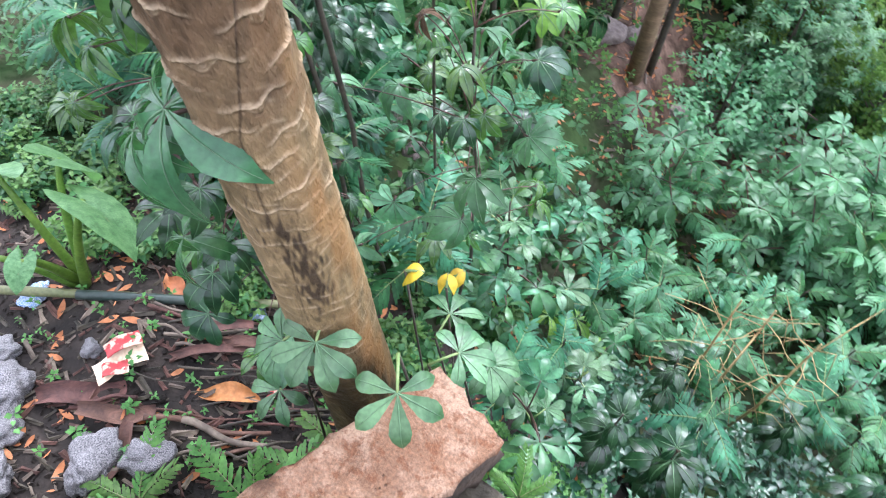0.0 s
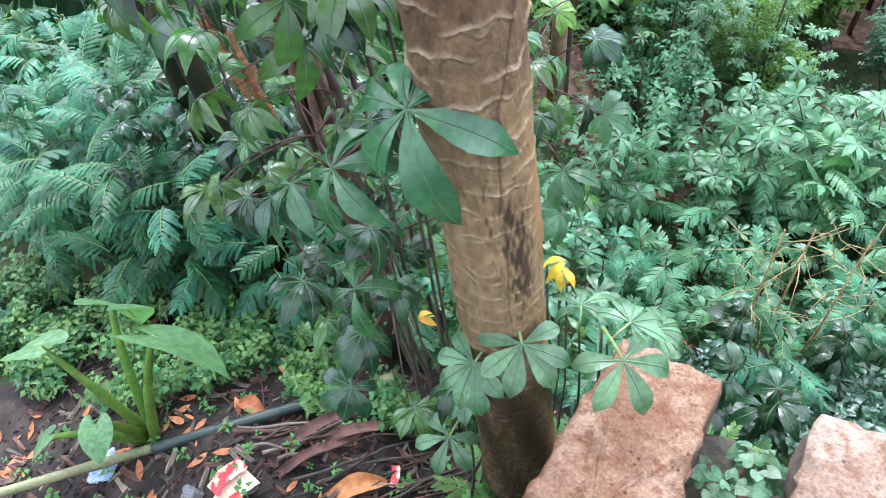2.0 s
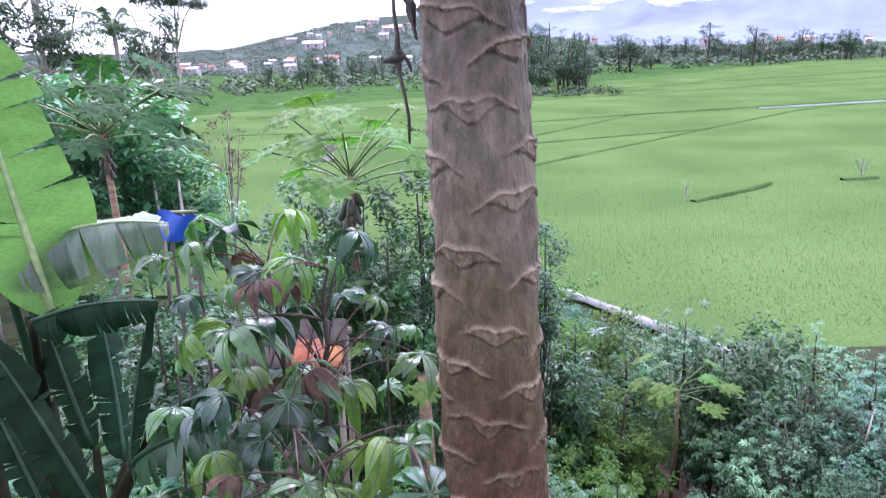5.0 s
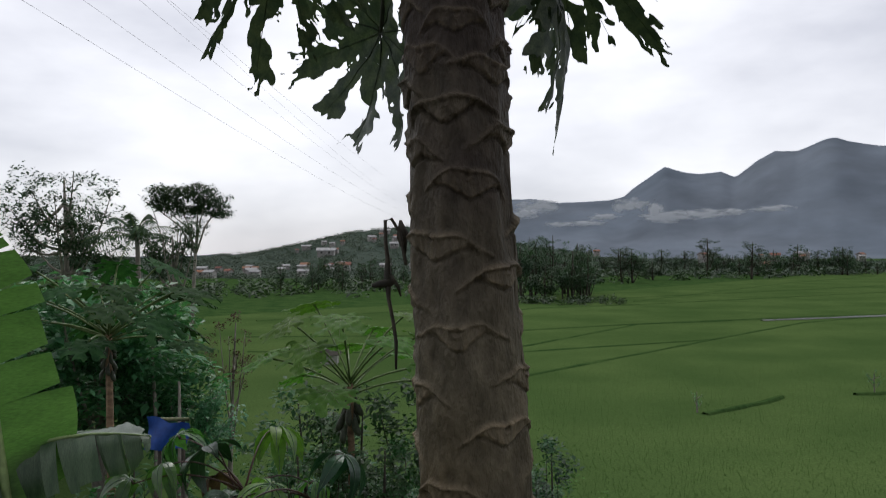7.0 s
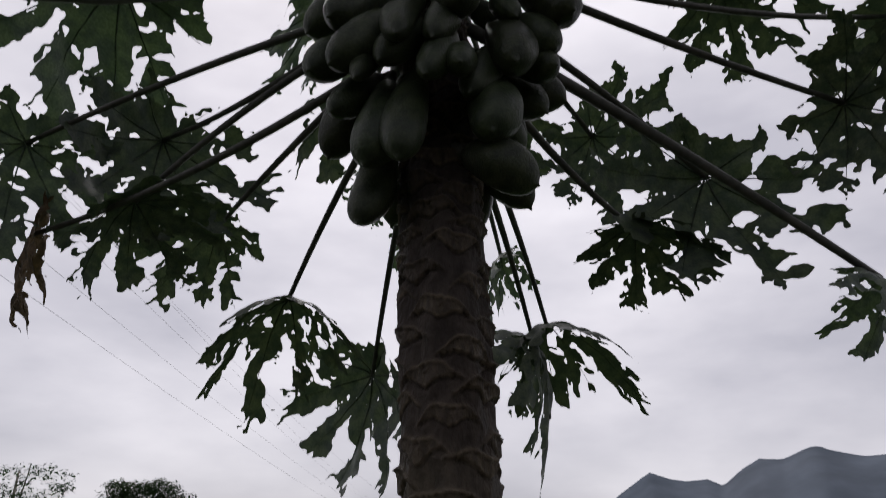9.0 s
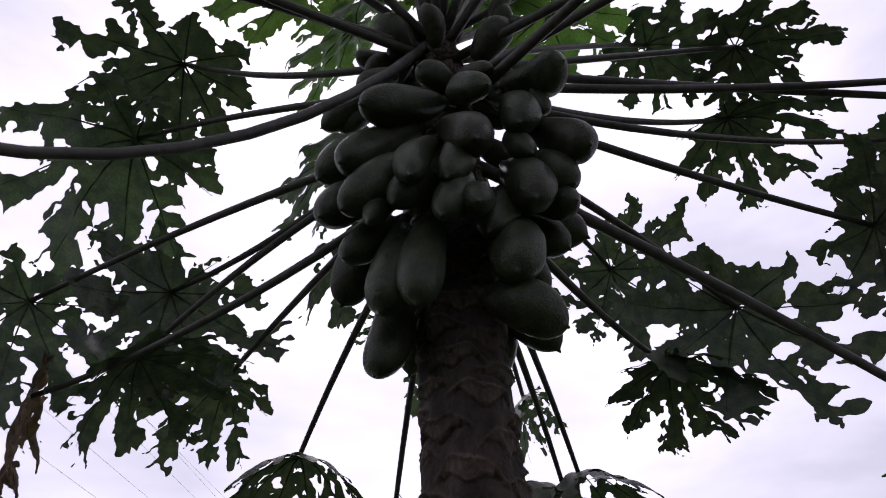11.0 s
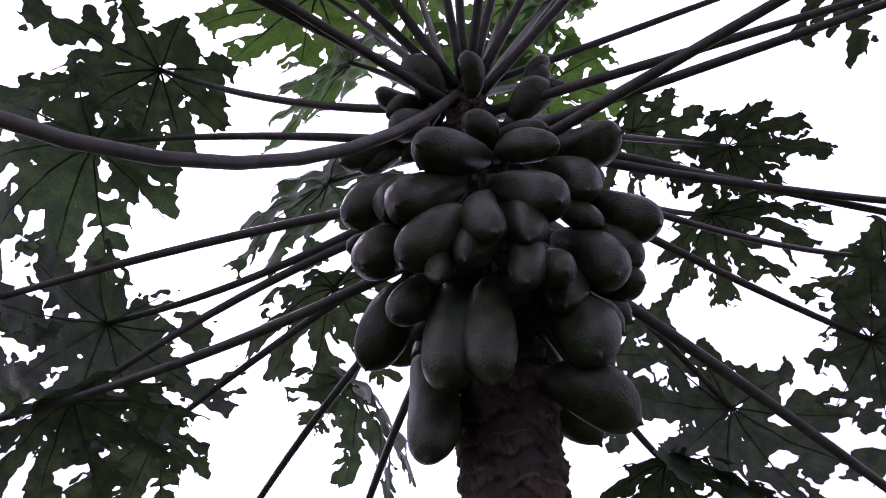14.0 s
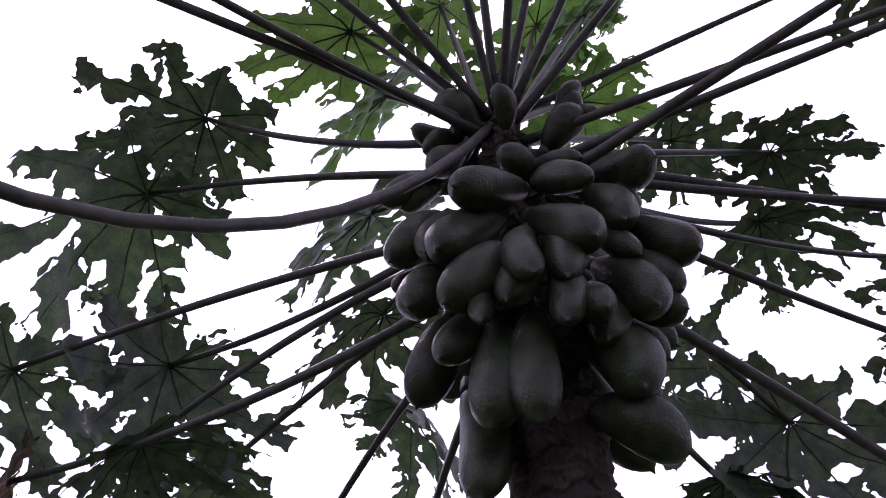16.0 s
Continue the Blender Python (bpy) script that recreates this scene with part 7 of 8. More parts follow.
thing("leaf_litter", stuff_mesh("leaf_litter", b, M_DRY_LEAF, [place(x, y, on_soil(x, y, 0.008), g4.uniform(0, 6), g4.uniform(-0.4, 0.4), g4.uniform(-0.4, 0.4), g4.uniform(0.02, 0.09)) for x, y in ((g4.uniform(-2.0, 1.6), g4.uniform(0, 7.2)) for _ in range(1700))]),
      label="scattered dry brown leaf litter", category="leaf litter", kind="stuff")

gr = random.Random(14)
for x, y, r in ((0.25, 5.2, 0.13), (0.5, 5.5, 0.1), (-0.35, 5.3, 0.12), (1.05, 6.6, 0.14), (1.5, 6.9, 0.16), (1.3, 6.3, 0.1), (-2.4, 3.6, 0.16), (-2.1, 3.35, 0.2), (-1.95, 3.6, 0.14), (-1.1, 2.9, 0.1), (-0.8, 2.7, 0.08)):
    lump("stone", x, y, on_soil(x, y, r * 0.25), r, M_ROCK, "rounded pinkish-grey stone on bare ground", "stone", gr.randrange(90), 0.6, 0.28, "stones on bare ground")
for k, (x, y, w, mat, lab) in enumerate(((-0.85, 2.1, 0.16, M_CREAM_PAPER, "torn pale wrapper lying behind the trunk"), (-0.72, 2.2, 0.12, M_PLASTIC, "grey plastic scrap lying behind the trunk"), (-0.95, 2.3, 0.2, M_RED_BARK, "dry reddish sheath lying behind the trunk"), (-0.6, 2.35, 0.24, M_RED_BARK, "dry reddish sheath lying behind the trunk"))):
    sheet("wrapper" if k < 2 else "dry_sheath", x, y, w, w * 0.5, 40 * k, mat, lab, "litter", 70 + k, 0.4, 0.03)

# dry yellow twigs standing in the thicket
for k, (x, y) in enumerate(((1.1, 2.34), (1.24, 2.4), (1.42, 2.3))):
    z0 = float(bank(x, y))
    ob = thing("dry_weed", at=(x, y, z0), label="dry yellowish branching weed stem", category="dry weed", group="dry stems")
    g = random.Random(k)
    q = Build()
    q.tube([(0, 0, 0), (0.03, -0.03, 0.8), (0.0, -0.06, 1.62)], [0.008, 0.007, 0.004], 5)
    child("stem", q.mesh("stem", M_STRAW := (bpy.data.materials.get("dry_straw_stem") or material("dry_straw_stem", (0.2, 0.14, 0.055), (0.33, 0.25, 0.11), 9, 0.7, 0.2, 50))), ob)
    for i in range(16):
        zz = 0.75 + 0.85 * g.random()
        a, ln = g.uniform(0, 6.3), g.uniform(0.1, 0.3)
        q = Build()
        q.tube([(0.01, -0.03 - 0.018 * zz, zz), (0.01 + 0.5 * ln * math.cos(a), -0.05 + 0.5 * ln * math.sin(a), zz + 0.05), (0.01 + ln * math.cos(a), -0.05 + ln * math.sin(a), zz + g.uniform(-0.2, 0.25))], [0.0028, 0.0022, 0.0014], 4)
        child("twig", q.mesh("twig", M_STRAW), ob)

# yellowed leaves at the trunk
for k, (x, y, z, a) in enumerate(((0.2, 1.3, -0.35, 0.5), (0.25, 1.42, -0.6, 2.0), (-0.15, 1.3, -0.7, 3.5), (0.22, 1.5, -0.7, 1.2))):
    q = palmate(60 + k, 2, 0.09, 0.04, 1.7, 0.05)
    ob = thing("yellow_leaf_shoot", at=(x, y, float(bank(x, y))), label="small shoot with yellowed leaf beside the trunk", category="plant", group="yellowed shoots")
    s = Build()
    s.tube([(0, 0, 0), (0.02, 0, (z - float(bank(x, y))) * 0.5), (0, 0, z - float(bank(x, y)))], 0.004, 5)
    child("stem", s.mesh("stem", M_STEM), ob)
    child("leaf", q.mesh("leaf", [M_YELLOW, M_GREEN_STALK]), ob, place(0, 0, z - float(bank(x, y)), a, 0, 0.4))

# ---- middle distance: second papaya, hut, tarp, shrubs and trees ----
SMALL_BLADES = [papaya_leaf(s, 0.2, 0.1, [M_LIME, M_GREEN_STALK], 40) for s in (61, 62)]

DARK_BLADES = [papaya_leaf(s, 0.3, 0.2, [M_DARK_PAPAYA, M_DARK_PAPAYA], 40) for s in (63, 64)]


def small_papaya(base, height, leaves, size, label, fruit, seed, rise=0.5, blades=SMALL_BLADES, girth=1.0):
    g = random.Random(seed)
    ob = thing("papaya_tree", at=base, label=label, category="tree", group="papaya trees behind")
    q = Build()
    q.tube([(0, 0, 0), (0.03, 0.02, height * 0.5), (0, 0, height)], [0.055 * size * girth, 0.046 * size * girth, 0.036 * size * girth], 10)
    child("trunk", q.mesh("trunk", M_TAN_BARK), ob)
    for k in range(leaves):
        a, e = k * 2.4 + g.uniform(-0.3, 0.3), rise - 0.9 * (1 - k / leaves) + g.uniform(-0.1, 0.1)
        ln = size * g.uniform(0.8, 1.1)
        end = Vector((math.cos(a) * math.cos(e) * ln, math.sin(a) * math.cos(e) * ln, height + math.sin(e) * ln))
        q = Build()
        q.tube(arc((0, 0, height - 0.1 + 0.15 * k / leaves), end, 0.06 * size, 6), [0.012 * size] * 7, 5)
        st = child("leaf_stalk", q.mesh("leaf_stalk", M_GREEN_STALK), ob)
        child("leaf_blade", blades[k % 2], st, Matrix.LocRotScale(end, Euler((-g.uniform(0.1, 0.5), 0, a - math.pi / 2)), (ln * 0.42,) * 3))
    for k in range(fruit):
        a = k * 2.4
        child("fruit", FRUIT_MESHES[k % 5], ob, Matrix.LocRotScale((0.05 * math.cos(a), 0.05 * math.sin(a), height - 0.12 - 0.03 * k), Euler((0.35 * math.sin(a), -0.35 * math.cos(a), 0)), (0.16,) * 3))
    return ob


small_papaya((-0.74, 5.9, float(bank(-0.74, 5.9))), 0.55 - float(bank(-0.74, 5.9)), 16, 0.75, "young papaya tree with open star of leaves above shrubs", 8, 3, 0.95)
small_papaya((-4.65, 10.0, float(bank(-4.65, 10))), 0.55 - float(bank(-4.65, 10)), 22, 1.25, "bushy papaya tree with many spreading leaves", 14, 4, 0.9, DARK_BLADES)
small_papaya((2.95, 7.9, float(bank(2.95, 7.9))), 1.75, 11, 0.55, "thin young papaya with few yellow-green leaves", 0, 5, 0.8)
small_papaya((-0.15, 4.9, float(bank(-0.15, 4.9))), 2.2, 6, 0.5, "tan-stemmed young papaya in the gully", 0, 6, 0.8, girth=2.6)

# the clay-tiled little roof behind the cassava
hut = thing("tiled_shelter", at=(-0.75, 4.15, float(bank(-0.75, 4.15))), label="low shelter with weathered orange clay tile roof", category="shelter")
hz = -0.32 - float(bank(-0.75, 4.15))
for x in (-0.62, -0.28, 0.09):
    for y in (-0.1, 0.3):
        q = Build()
        q.tube([(x, y, 0), (x, y, hz - 0.02 + 0.25 * y)], 0.022, 8)
        child("post", q.mesh("post", M_WOOD), hut)
q = Build()
for y in (-0.1, 0.3):
    q = Build()
    q.tube([(-0.7, y, hz - 0.02 + 0.25 * y), (0.13, y, hz - 0.02 + 0.25 * y)], 0.025, 6)
    child("beam", q.mesh("beam", M_WOOD), hut)
tile = Build()
seg = 6
tv = []
for yy, zz in ((0, 0), (0.26, 0.075)):
    for lift in (0.012, 0.0):
        for i in range(seg + 1):
            a = math.pi * i / seg
            tv.append((-0.055 * math.cos(a), yy, zz + lift + 0.03 * math.sin(a)))
n = seg + 1
tile.add(tv, [(i, i + 1, i + 1 + 2 * n, i + 2 * n) for i in range(seg)] + [(n + i, i + 3 * n, i + 1 + 3 * n, n + i + 1) for i in range(seg)] + [(i, n + i, n + i + 1, i + 1) for i in range(seg)])
TILE_MESH = tile.mesh("tile", M_TILE)
DARK_TILE_MESH = tile.mesh("tile", material("dark_tile", (0.018, 0.017, 0.012), (0.048, 0.038, 0.028), 10, 0.85, 0.4, 40, island=0.35))
for r in range(2):
    for c in range(7):
        child("tile", TILE_MESH if c > 3 and r == 0 else DARK_TILE_MESH, hut, Matrix.LocRotScale((-0.6 + c * 0.11, -0.18 + r * 0.2, hz + 0.02 + (-0.18 + r * 0.2) * 0.25 + 0.012 * (r % 2)), Euler((rnd.uniform(-0.03, 0.03), rnd.uniform(-0.04, 0.04), rnd.uniform(-0.03, 0.03))), None))

# blue tarp hung over a pole frame
tarp = thing("tarp", at=(-1.7, 4.5, float(bank(-1.7, 4.5))), label="bright blue tarpaulin draped over a pole frame", category="tarp")
TARP_AT = Vector(tarp.location)
for x in (-1.78, -1.63):
    q = Build()
    q.tube([Vector((x, 4.5, TARP_AT.z - 0.05)) - TARP_AT, Vector((x, 4.53, 0.58)) - TARP_AT], 0.013, 8)
    child("post", q.mesh("post", M_STEM), tarp)
q = Build()
q.tube([Vector((-1.82, 4.52, 0.575)) - TARP_AT, Vector((-1.59, 4.52, 0.575)) - TARP_AT], 0.012, 8)
child("pole", q.mesh("pole", M_BAMBOO), tarp)
q = Build()
vs = []
for j in range(9):
    for i in range(13):
        u, v = i / 12, j / 8
        vs.append((-1.84 + 0.26 * u + 0.008 * math.sin(5 * v), 4.48 + 0.02 * math.sin(7 * u + 3 * v) - 0.03 * v, 0.6 - 0.2 * v - 0.05 * u * (1 - v) + 0.008 * math.sin(9 * u)))
vs += [(x, y + 0.006, z) for x, y, z in vs]
q.add(vs, [f for j in range(8) for i in range(12) for f in ((j * 13 + i, j * 13 + i + 1, j * 13 + i + 14, j * 13 + i + 13), (117 + j * 13 + i, 117 + j * 13 + i + 13, 117 + j * 13 + i + 14, 117 + j * 13 + i + 1))])
q.v = [tuple(Vector(p) - TARP_AT) for p in q.v]
child("sheet", q.mesh("sheet", M_TARP), tarp)

# leaf clump used by shrubs and trees
def clump(seed, count, leaf, flat=0.7):
    g = random.Random(seed)
    q = Build()
    for k in range(count):
        while True:
            p = Vector((g.uniform(-1, 1), g.uniform(-1, 1), g.uniform(-1, 1)))
            if 0.25 < p.length < 1:
                break
        p.z *= flat
        a, t = g.uniform(0, 6.28), g.uniform(-0.7, 0.5)
        d = Vector((math.cos(a) * math.cos(t), math.sin(a) * math.cos(t), math.sin(t)))
        s = d.cross(Vector((g.uniform(-0.3, 0.3), g.uniform(-0.3, 0.3), 1))).normalized()
        ln = leaf * g.uniform(0.7, 1.3)
        q.add([p, p + d * ln * 0.5 + s * ln * 0.24 + Vector((0, 0, 0.04 * ln)), p + d * ln - Vector((0, 0, 0.15 * ln)), p + d * ln * 0.5 - s * ln * 0.24 + Vector((0, 0, 0.04 * ln))], [(0, 1, 2, 3)])
    return q


HAND = Build()
gh = random.Random(71)
for k in range(4):
    one = palmate(80 + k, 7, 0.62, 0.2, gh.uniform(0.5, 1.0), 0.3, steps=3)
    m = place(gh.uniform(-0.4, 0.4), gh.uniform(-0.4, 0.4), gh.uniform(-0.5, 0.5), k * 1.7 + gh.uniform(-0.4, 0.4), gh.uniform(-0.3, 0.3), gh.uniform(-0.4, 0.2))
    HAND.add([m @ Vector(p) for p in one.v], [f for f in one.f if len(f) == 4])
CLUMPS = {"hand": HAND, "fine": clump(1, 44, 0.42), "mid": clump(2, 40, 0.5), "sparse": clump(3, 26, 0.5), "flat": clump(4, 50, 0.34, 0.35), "coarse": clump(5, 30, 0.55)}


def tree(name, base, height, crown, trunk_r, kind, mat, bark, label, seed, limbs=9, clumps=60, first=0.45, group="", category="tree", leaf=1.0):
    """A tapered trunk, bowed limbs and a crown of many leaf clumps set about the limb ends. crown: half width and half height."""
    g = random.Random(seed)
    ob = thing(name, at=base, label=label, category=category, group=group)
    q = Build()
    lean = Vector((g.uniform(-0.05, 0.05), g.uniform(-0.05, 0.05), 1)) * height
    pts = arc((0, 0, -0.1), lean * 0.92, 0.02 * height, 8, (g.uniform(-1, 1), g.uniform(-1, 1), 0))
    q.tube(pts, [trunk_r * (1.2 - 0.95 * i / 8) for i in range(9)], 8)
    ends = []
    cz = height - crown[1]
    for k in range(limbs):
        t = first + (0.95 - first) * k / limbs
        p = pts[min(int(t * 8), 7)]
        a = k * 2.4 + g.uniform(-0.4, 0.4)
        e = Vector((math.cos(a) * crown[0] * g.uniform(0.55, 0.95), math.sin(a) * crown[0] * g.uniform(0.55, 0.95), cz + crown[1] * g.uniform(-0.6, 0.8)))
        limb = arc(p, e, -0.06 * height, 6)
        q.tube(limb, [trunk_r * 0.45 * (1.1 - i / 7) for i in range(7)], 5)
        ends += [limb[4], limb[5], limb[6]]
    child("trunk", q.mesh("trunk", bark), ob)
    ms = []
    size = crown[0] * 0.3 * leaf
    for k in range(clumps):
        c = ends[k % len(ends)]
        if g.random() < 0.35:
            a, r = g.uniform(0, 6.28), math.sqrt(g.random())
            c = Vector((math.cos(a) * crown[0] * r, math.sin(a) * crown[0] * r, cz + crown[1] * g.uniform(-0.8, 1) * math.sqrt(max(0.0, 1 - r * r * 0.8))))
        s = size * g.uniform(0.55, 1.15)
        ms.append(place(c.x + g.uniform(-0.5, 0.5) * size, c.y + g.uniform(-0.5, 0.5) * size, c.z + g.uniform(-0.4, 0.4) * size, g.uniform(0, 6.3), g.uniform(-0.3, 0.3), g.uniform(-0.3, 0.3), s))
    child("crown", stuff_mesh("crown", CLUMPS[kind], mat, ms), ob)
    return ob


def ground_at(x, y):
    return (x, y, float(bank(x, y)))


# shrubs along the foot of the bank and the field's edge
for k, (x, y, h, w, kind, mat, lab) in enumerate(((0.8, 6.6, 3.6, 0.35, "coarse", M_BUSH, "slender dark glossy-leaved shrub behind the trunk"), (2.3, 7.7, 1.9, 0.5, "fine", M_LIME, "lime feathery bush in the gully"), (2.2, 8.8, 1.6, 0.5, "hand", M_PALE, "pale cassava bush in the gully"), (2.9, 9.8, 1.7, 0.6, "fine", M_FEATHER_PALE, "pale feathery bush in the gully"), (1.35, 7.9, 2.7, 0.55, "mid", M_BUSH, "dark leafy shrub in the gully"),
                                                  (3.25, 8.5, 2.7, 0.5, "hand", M_PALE, "tall pale cassava bush at the field edge"), (5.1, 8.6, 2.5, 0.45, "hand", M_PALE, "tall pale cassava bush at the field edge"), (3.5, 6.3, 1.7, 0.5, "hand", M_PALE, "pale cassava bush at the gully edge"), (3.6, 7.3, 1.6, 0.55, "hand", M_PALE, "pale cassava bush at the gully edge"),
                                                  (3.6, 8.3, 2.4, 0.8, "mid", M_BUSH, "dense dark green shrub in the gully"), (1.9, 9.0, 2.6, 0.9, "fine", M_LIME, "lime feathery green shrub in the gully"), (1.5, 10.2, 3.2, 1.0, "fine", M_LIME, "bright feathery bush by the field"),
                                                  (4.6, 7.0, 1.5, 0.6, "hand", M_CASSAVA, "pale cassava bush at the gully edge"), (5.4, 7.6, 1.5, 0.7, "hand", M_CASSAVA, "cassava bush at the gully edge"), (4.4, 8.6, 2.4, 0.9, "mid", M_BUSH, "dense dark green shrub in the gully"),
                                                  (6.3, 9.0, 1.4, 0.7, "hand", M_CASSAVA, "pale cassava bush at the gully edge"), (3.2, 10.5, 2.0, 0.8, "fine", M_BUSH, "low green shrub by the field"), (5.6, 11, 1.3, 0.8, "fine", M_CASSAVA, "low green shrub by the field"),
                                                  (7.5, 11, 1.1, 0.8, "hand", M_CASSAVA_LIT, "pale bush by the field"), (1.2, 12, 2.4, 1.1, "fine", M_LIME, "feathery bush by the field"), (9.5, 11.5, 1.0, 0.8, "fine", M_CASSAVA, "green bush by the field"),
                                                  (-0.2, 7.5, 2.6, 0.7, "fine", M_BUSH, "dark bushy shrub behind the papaya"), (-1.6, 7.4, 2.6, 0.8, "mid", M_BUSH, "leafy shrub behind the shelter"), (-0.4, 9.5, 3.0, 0.9, "fine", M_CASSAVA, "leafy shrub by the field"),
                                                  (-2.7, 6.6, 2.6, 0.8, "mid", M_CASSAVA, "leafy shrub behind the lean-to"), (-1.9, 10, 2.7, 1.0, "fine", M_BUSH, "leafy shrub by the field"), (-3.6, 8.3, 3.0, 1.0, "mid", M_BUSH, "leafy shrub below the trees"))):
    tree("shrub", ground_at(x, y), h, (w, h * 0.4), 0.03, kind, mat, M_STEM, lab, 200 + k, 9, 70, 0.2, "shrubs", "shrub")

tree("shrub", ground_at(0.92, 6.5), 4.3, (0.27, 0.85), 0.025, "coarse", M_BUSH_DARK, M_STEM, "slender shrub with dark glossy leaves behind the trunk", 231, 14, 90, 0.5, "shrubs", "shrub", leaf=1.3)
# shrubs that close the view between the cassava and the bright papaya
for k, (x, y, h, w) in enumerate(((-0.3, 5.9, 0.72, 0.45), (-0.75, 6.3, 0.5, 0.5), (-1.25, 6.6, 0.55, 0.55), (-0.1, 5.2, 0.65, 0.35), (-0.55, 5.3, 0.4, 0.4), (-1.0, 5.6, 0.3, 0.45))):
    gx, gy, gz = ground_at(x, y)
    tree("shrub", (gx, gy, gz), h - gz, (w, (h - gz) * 0.36), 0.03, "mid" if k % 2 else "coarse", M_BUSH, M_STEM, "tall dark leafy shrub behind the cassava", 240 + k, 12, 130, 0.3, "shrubs", "shrub")
gs = random.Random(88)
for k in range(38):
    y = gs.uniform(4.9, 8.4)
    u = gs.uniform(0.42, 0.98) if k < 24 else gs.uniform(0.06, 0.32)
    h, w = gs.uniform(1.0, 1.9), gs.uniform(0.35, 0.6)
    if k < 24:
        kd, mt, lb = (("fine", M_BUSH_DARK, "dark leafy shrub in the gully"), ("mid", M_BUSH_DARK, "dark small-leaved shrub in the gully"), ("mid", M_BUSH_DARK, "dark glossy bush among shrubs"))[k % 3]
    else:
        kd, mt, lb = (("fine", M_LIME, "lime green feathery bush in the gully"), ("fine", M_FEATHER_PALE, "pale feathery bush in the gully"), ("hand", M_PALE, "pale cassava bush in the gully"))[k % 3]
    tree("shrub", ground_at(u * y + (0.25 if k < 24 else 0), y), h, (w, h * 0.45), 0.02, kd, mt, M_STEM, lb, 500 + k, 7, 60, 0.15, "shrubs", "shrub")
for k in range(5):
    x0, y0 = gs.uniform(3.2, 5.2), gs.uniform(6.8, 8.4)
    q = Build()
    q.tube([(0, 0, 0), (gs.uniform(-0.2, 0.2), 0.1, 0.7), (gs.uniform(-0.5, 0.5), 0.2, 1.5)], [0.02, 0.016, 0.01], 6)
    thing("dry_branch", q.mesh("dry_branch", M_PALE_BARK), ground_at(x0, y0), "bare pale branch leaning among shrubs", "branch", "bare branches")
kinds = [("hand", M_CASSAVA_LIT, "pale cassava bush on the lower bank"), ("fine", M_BUSH, "dense green shrub on the lower bank"), ("fine", M_FEATHER, "feathery shrub on the lower bank"), ("hand", M_CASSAVA, "leafy bush on the lower bank")]
edge_shrubs = [tree("shrub", ground_at(-1.3 + 0.75 * k, 12.5), 2.3, (0.9, 0.9), 0.03, kd, mt, M_STEM, lb, 300 + k, 9, 80, 0.2, "shrubs", "shrub") for k, (kd, mt, lb) in enumerate(kinds)]
for k in range(64):
    y = gs.uniform(8.5, 15.5)
    x = gs.uniform(-0.35, 1.0) * y
    if abs(x - 0.38 * y) < 0.5 and y < 10:
        continue
    if (2.3 < x < 4.0 and 7.2 < y < 9.4) or (5.2 < x < 7.2 and 9.2 < y < 11.2) or (x > 5 and y > 13.2):
        continue
    s = gs.uniform(0.65, 1.1) * (1.0 if x < 0.14 * y else 0.68 if x < 0.24 * y else 0.45)
    copy_thing(edge_shrubs[gs.randrange(4)], Matrix.LocRotScale(ground_at(x, y), Euler((0, 0, gs.uniform(0, 6.3))), (s * 1.1, s * 1.1, s)))

# trees left of the rice field
tree("tree", ground_at(-24.6, 47), 13.4, (4.0, 4.2), 0.25, "sparse", M_FAR, M_PALE_BARK, "tall airy tree with layered open crown", 1, 22, 420, 0.4, leaf=0.5)
# bushy grove trees wear the pale leaf to stand for haze
tree("tree", ground_at(-8.6, 18), 6.4, (2.4, 2.2), 0.16, "fine", M_FEATHER_PALE, M_PALE_BARK, "bushy tree beside the field, leaf paled for haze", 2, 12, 220, 0.3)
tree("tree", ground_at(-12.5, 24), 6.2, (3.2, 2.4), 0.2, "mid", M_FAR, M_PALE_BARK, "dense dark tree in the grove", 3, 12, 300, 0.3, leaf=0.6)
tree("tree", ground_at(-6.6, 18.5), 3.9, (1.2, 1.4), 0.1, "fine", M_FEATHER_PALE, M_PALE_BARK, "smaller bushy tree at the grove's edge", 4, 9, 130, 0.3)
tree("tree", ground_at(-15.2, 40), 9.0, (1.5, 1.2), 0.2, "mid", M_FAR, M_PALE_BARK, "dark broad-crowned tree in the grove", 5, 10, 90, 0.6)
tree("tree", ground_at(-6.2, 21), 5.4, (0.7, 1.2), 0.07, "sparse", M_DEAD_LEAF, M_PALE_BARK, "small tree with sparse rust-brown leaves", 6, 7, 40, 0.35)
tree("tree", ground_at(-14, 15), 6.5, (2.6, 2.4), 0.16, "mid", M_BUSH, M_PALE_BARK, "leafy dark tree beside the garden", 7, 10, 150, 0.3)
for k, (x, y, h) in enumerate(((-6.9, 17.2, 4.6), (-6.2, 16.8, 3.8), (-11.4, 14.6, 3.4), (-10.6, 14.4, 3.2), (-9.9, 14.9, 3.6))):
    q = Build()
    q.tube([(0, 0, -0.1), (0.06, 0.02, h * 0.5), (-0.05 + 0.1 * (k % 2), 0, h)], [0.07, 0.055, 0.03], 7)
    thing("bare_trunk", q.mesh("bare_trunk", M_PALE_BARK), ground_at(x, y), "thin pale bare tree trunk", "tree", "bare trunks")

# an umbrella-crowned tree on thin stems
umb = thing("umbrella_tree", at=(-19.3, 55, float(bank(-19.3, 55)) - 2.9), label="slender tree with flat umbrella crown and bare stems", category="tree")
q = Build()
q.tube([(0, 0, -0.1), (0.2, 0, 6), (0.5, 0, 11.2)], [0.22, 0.16, 0.1], 8)
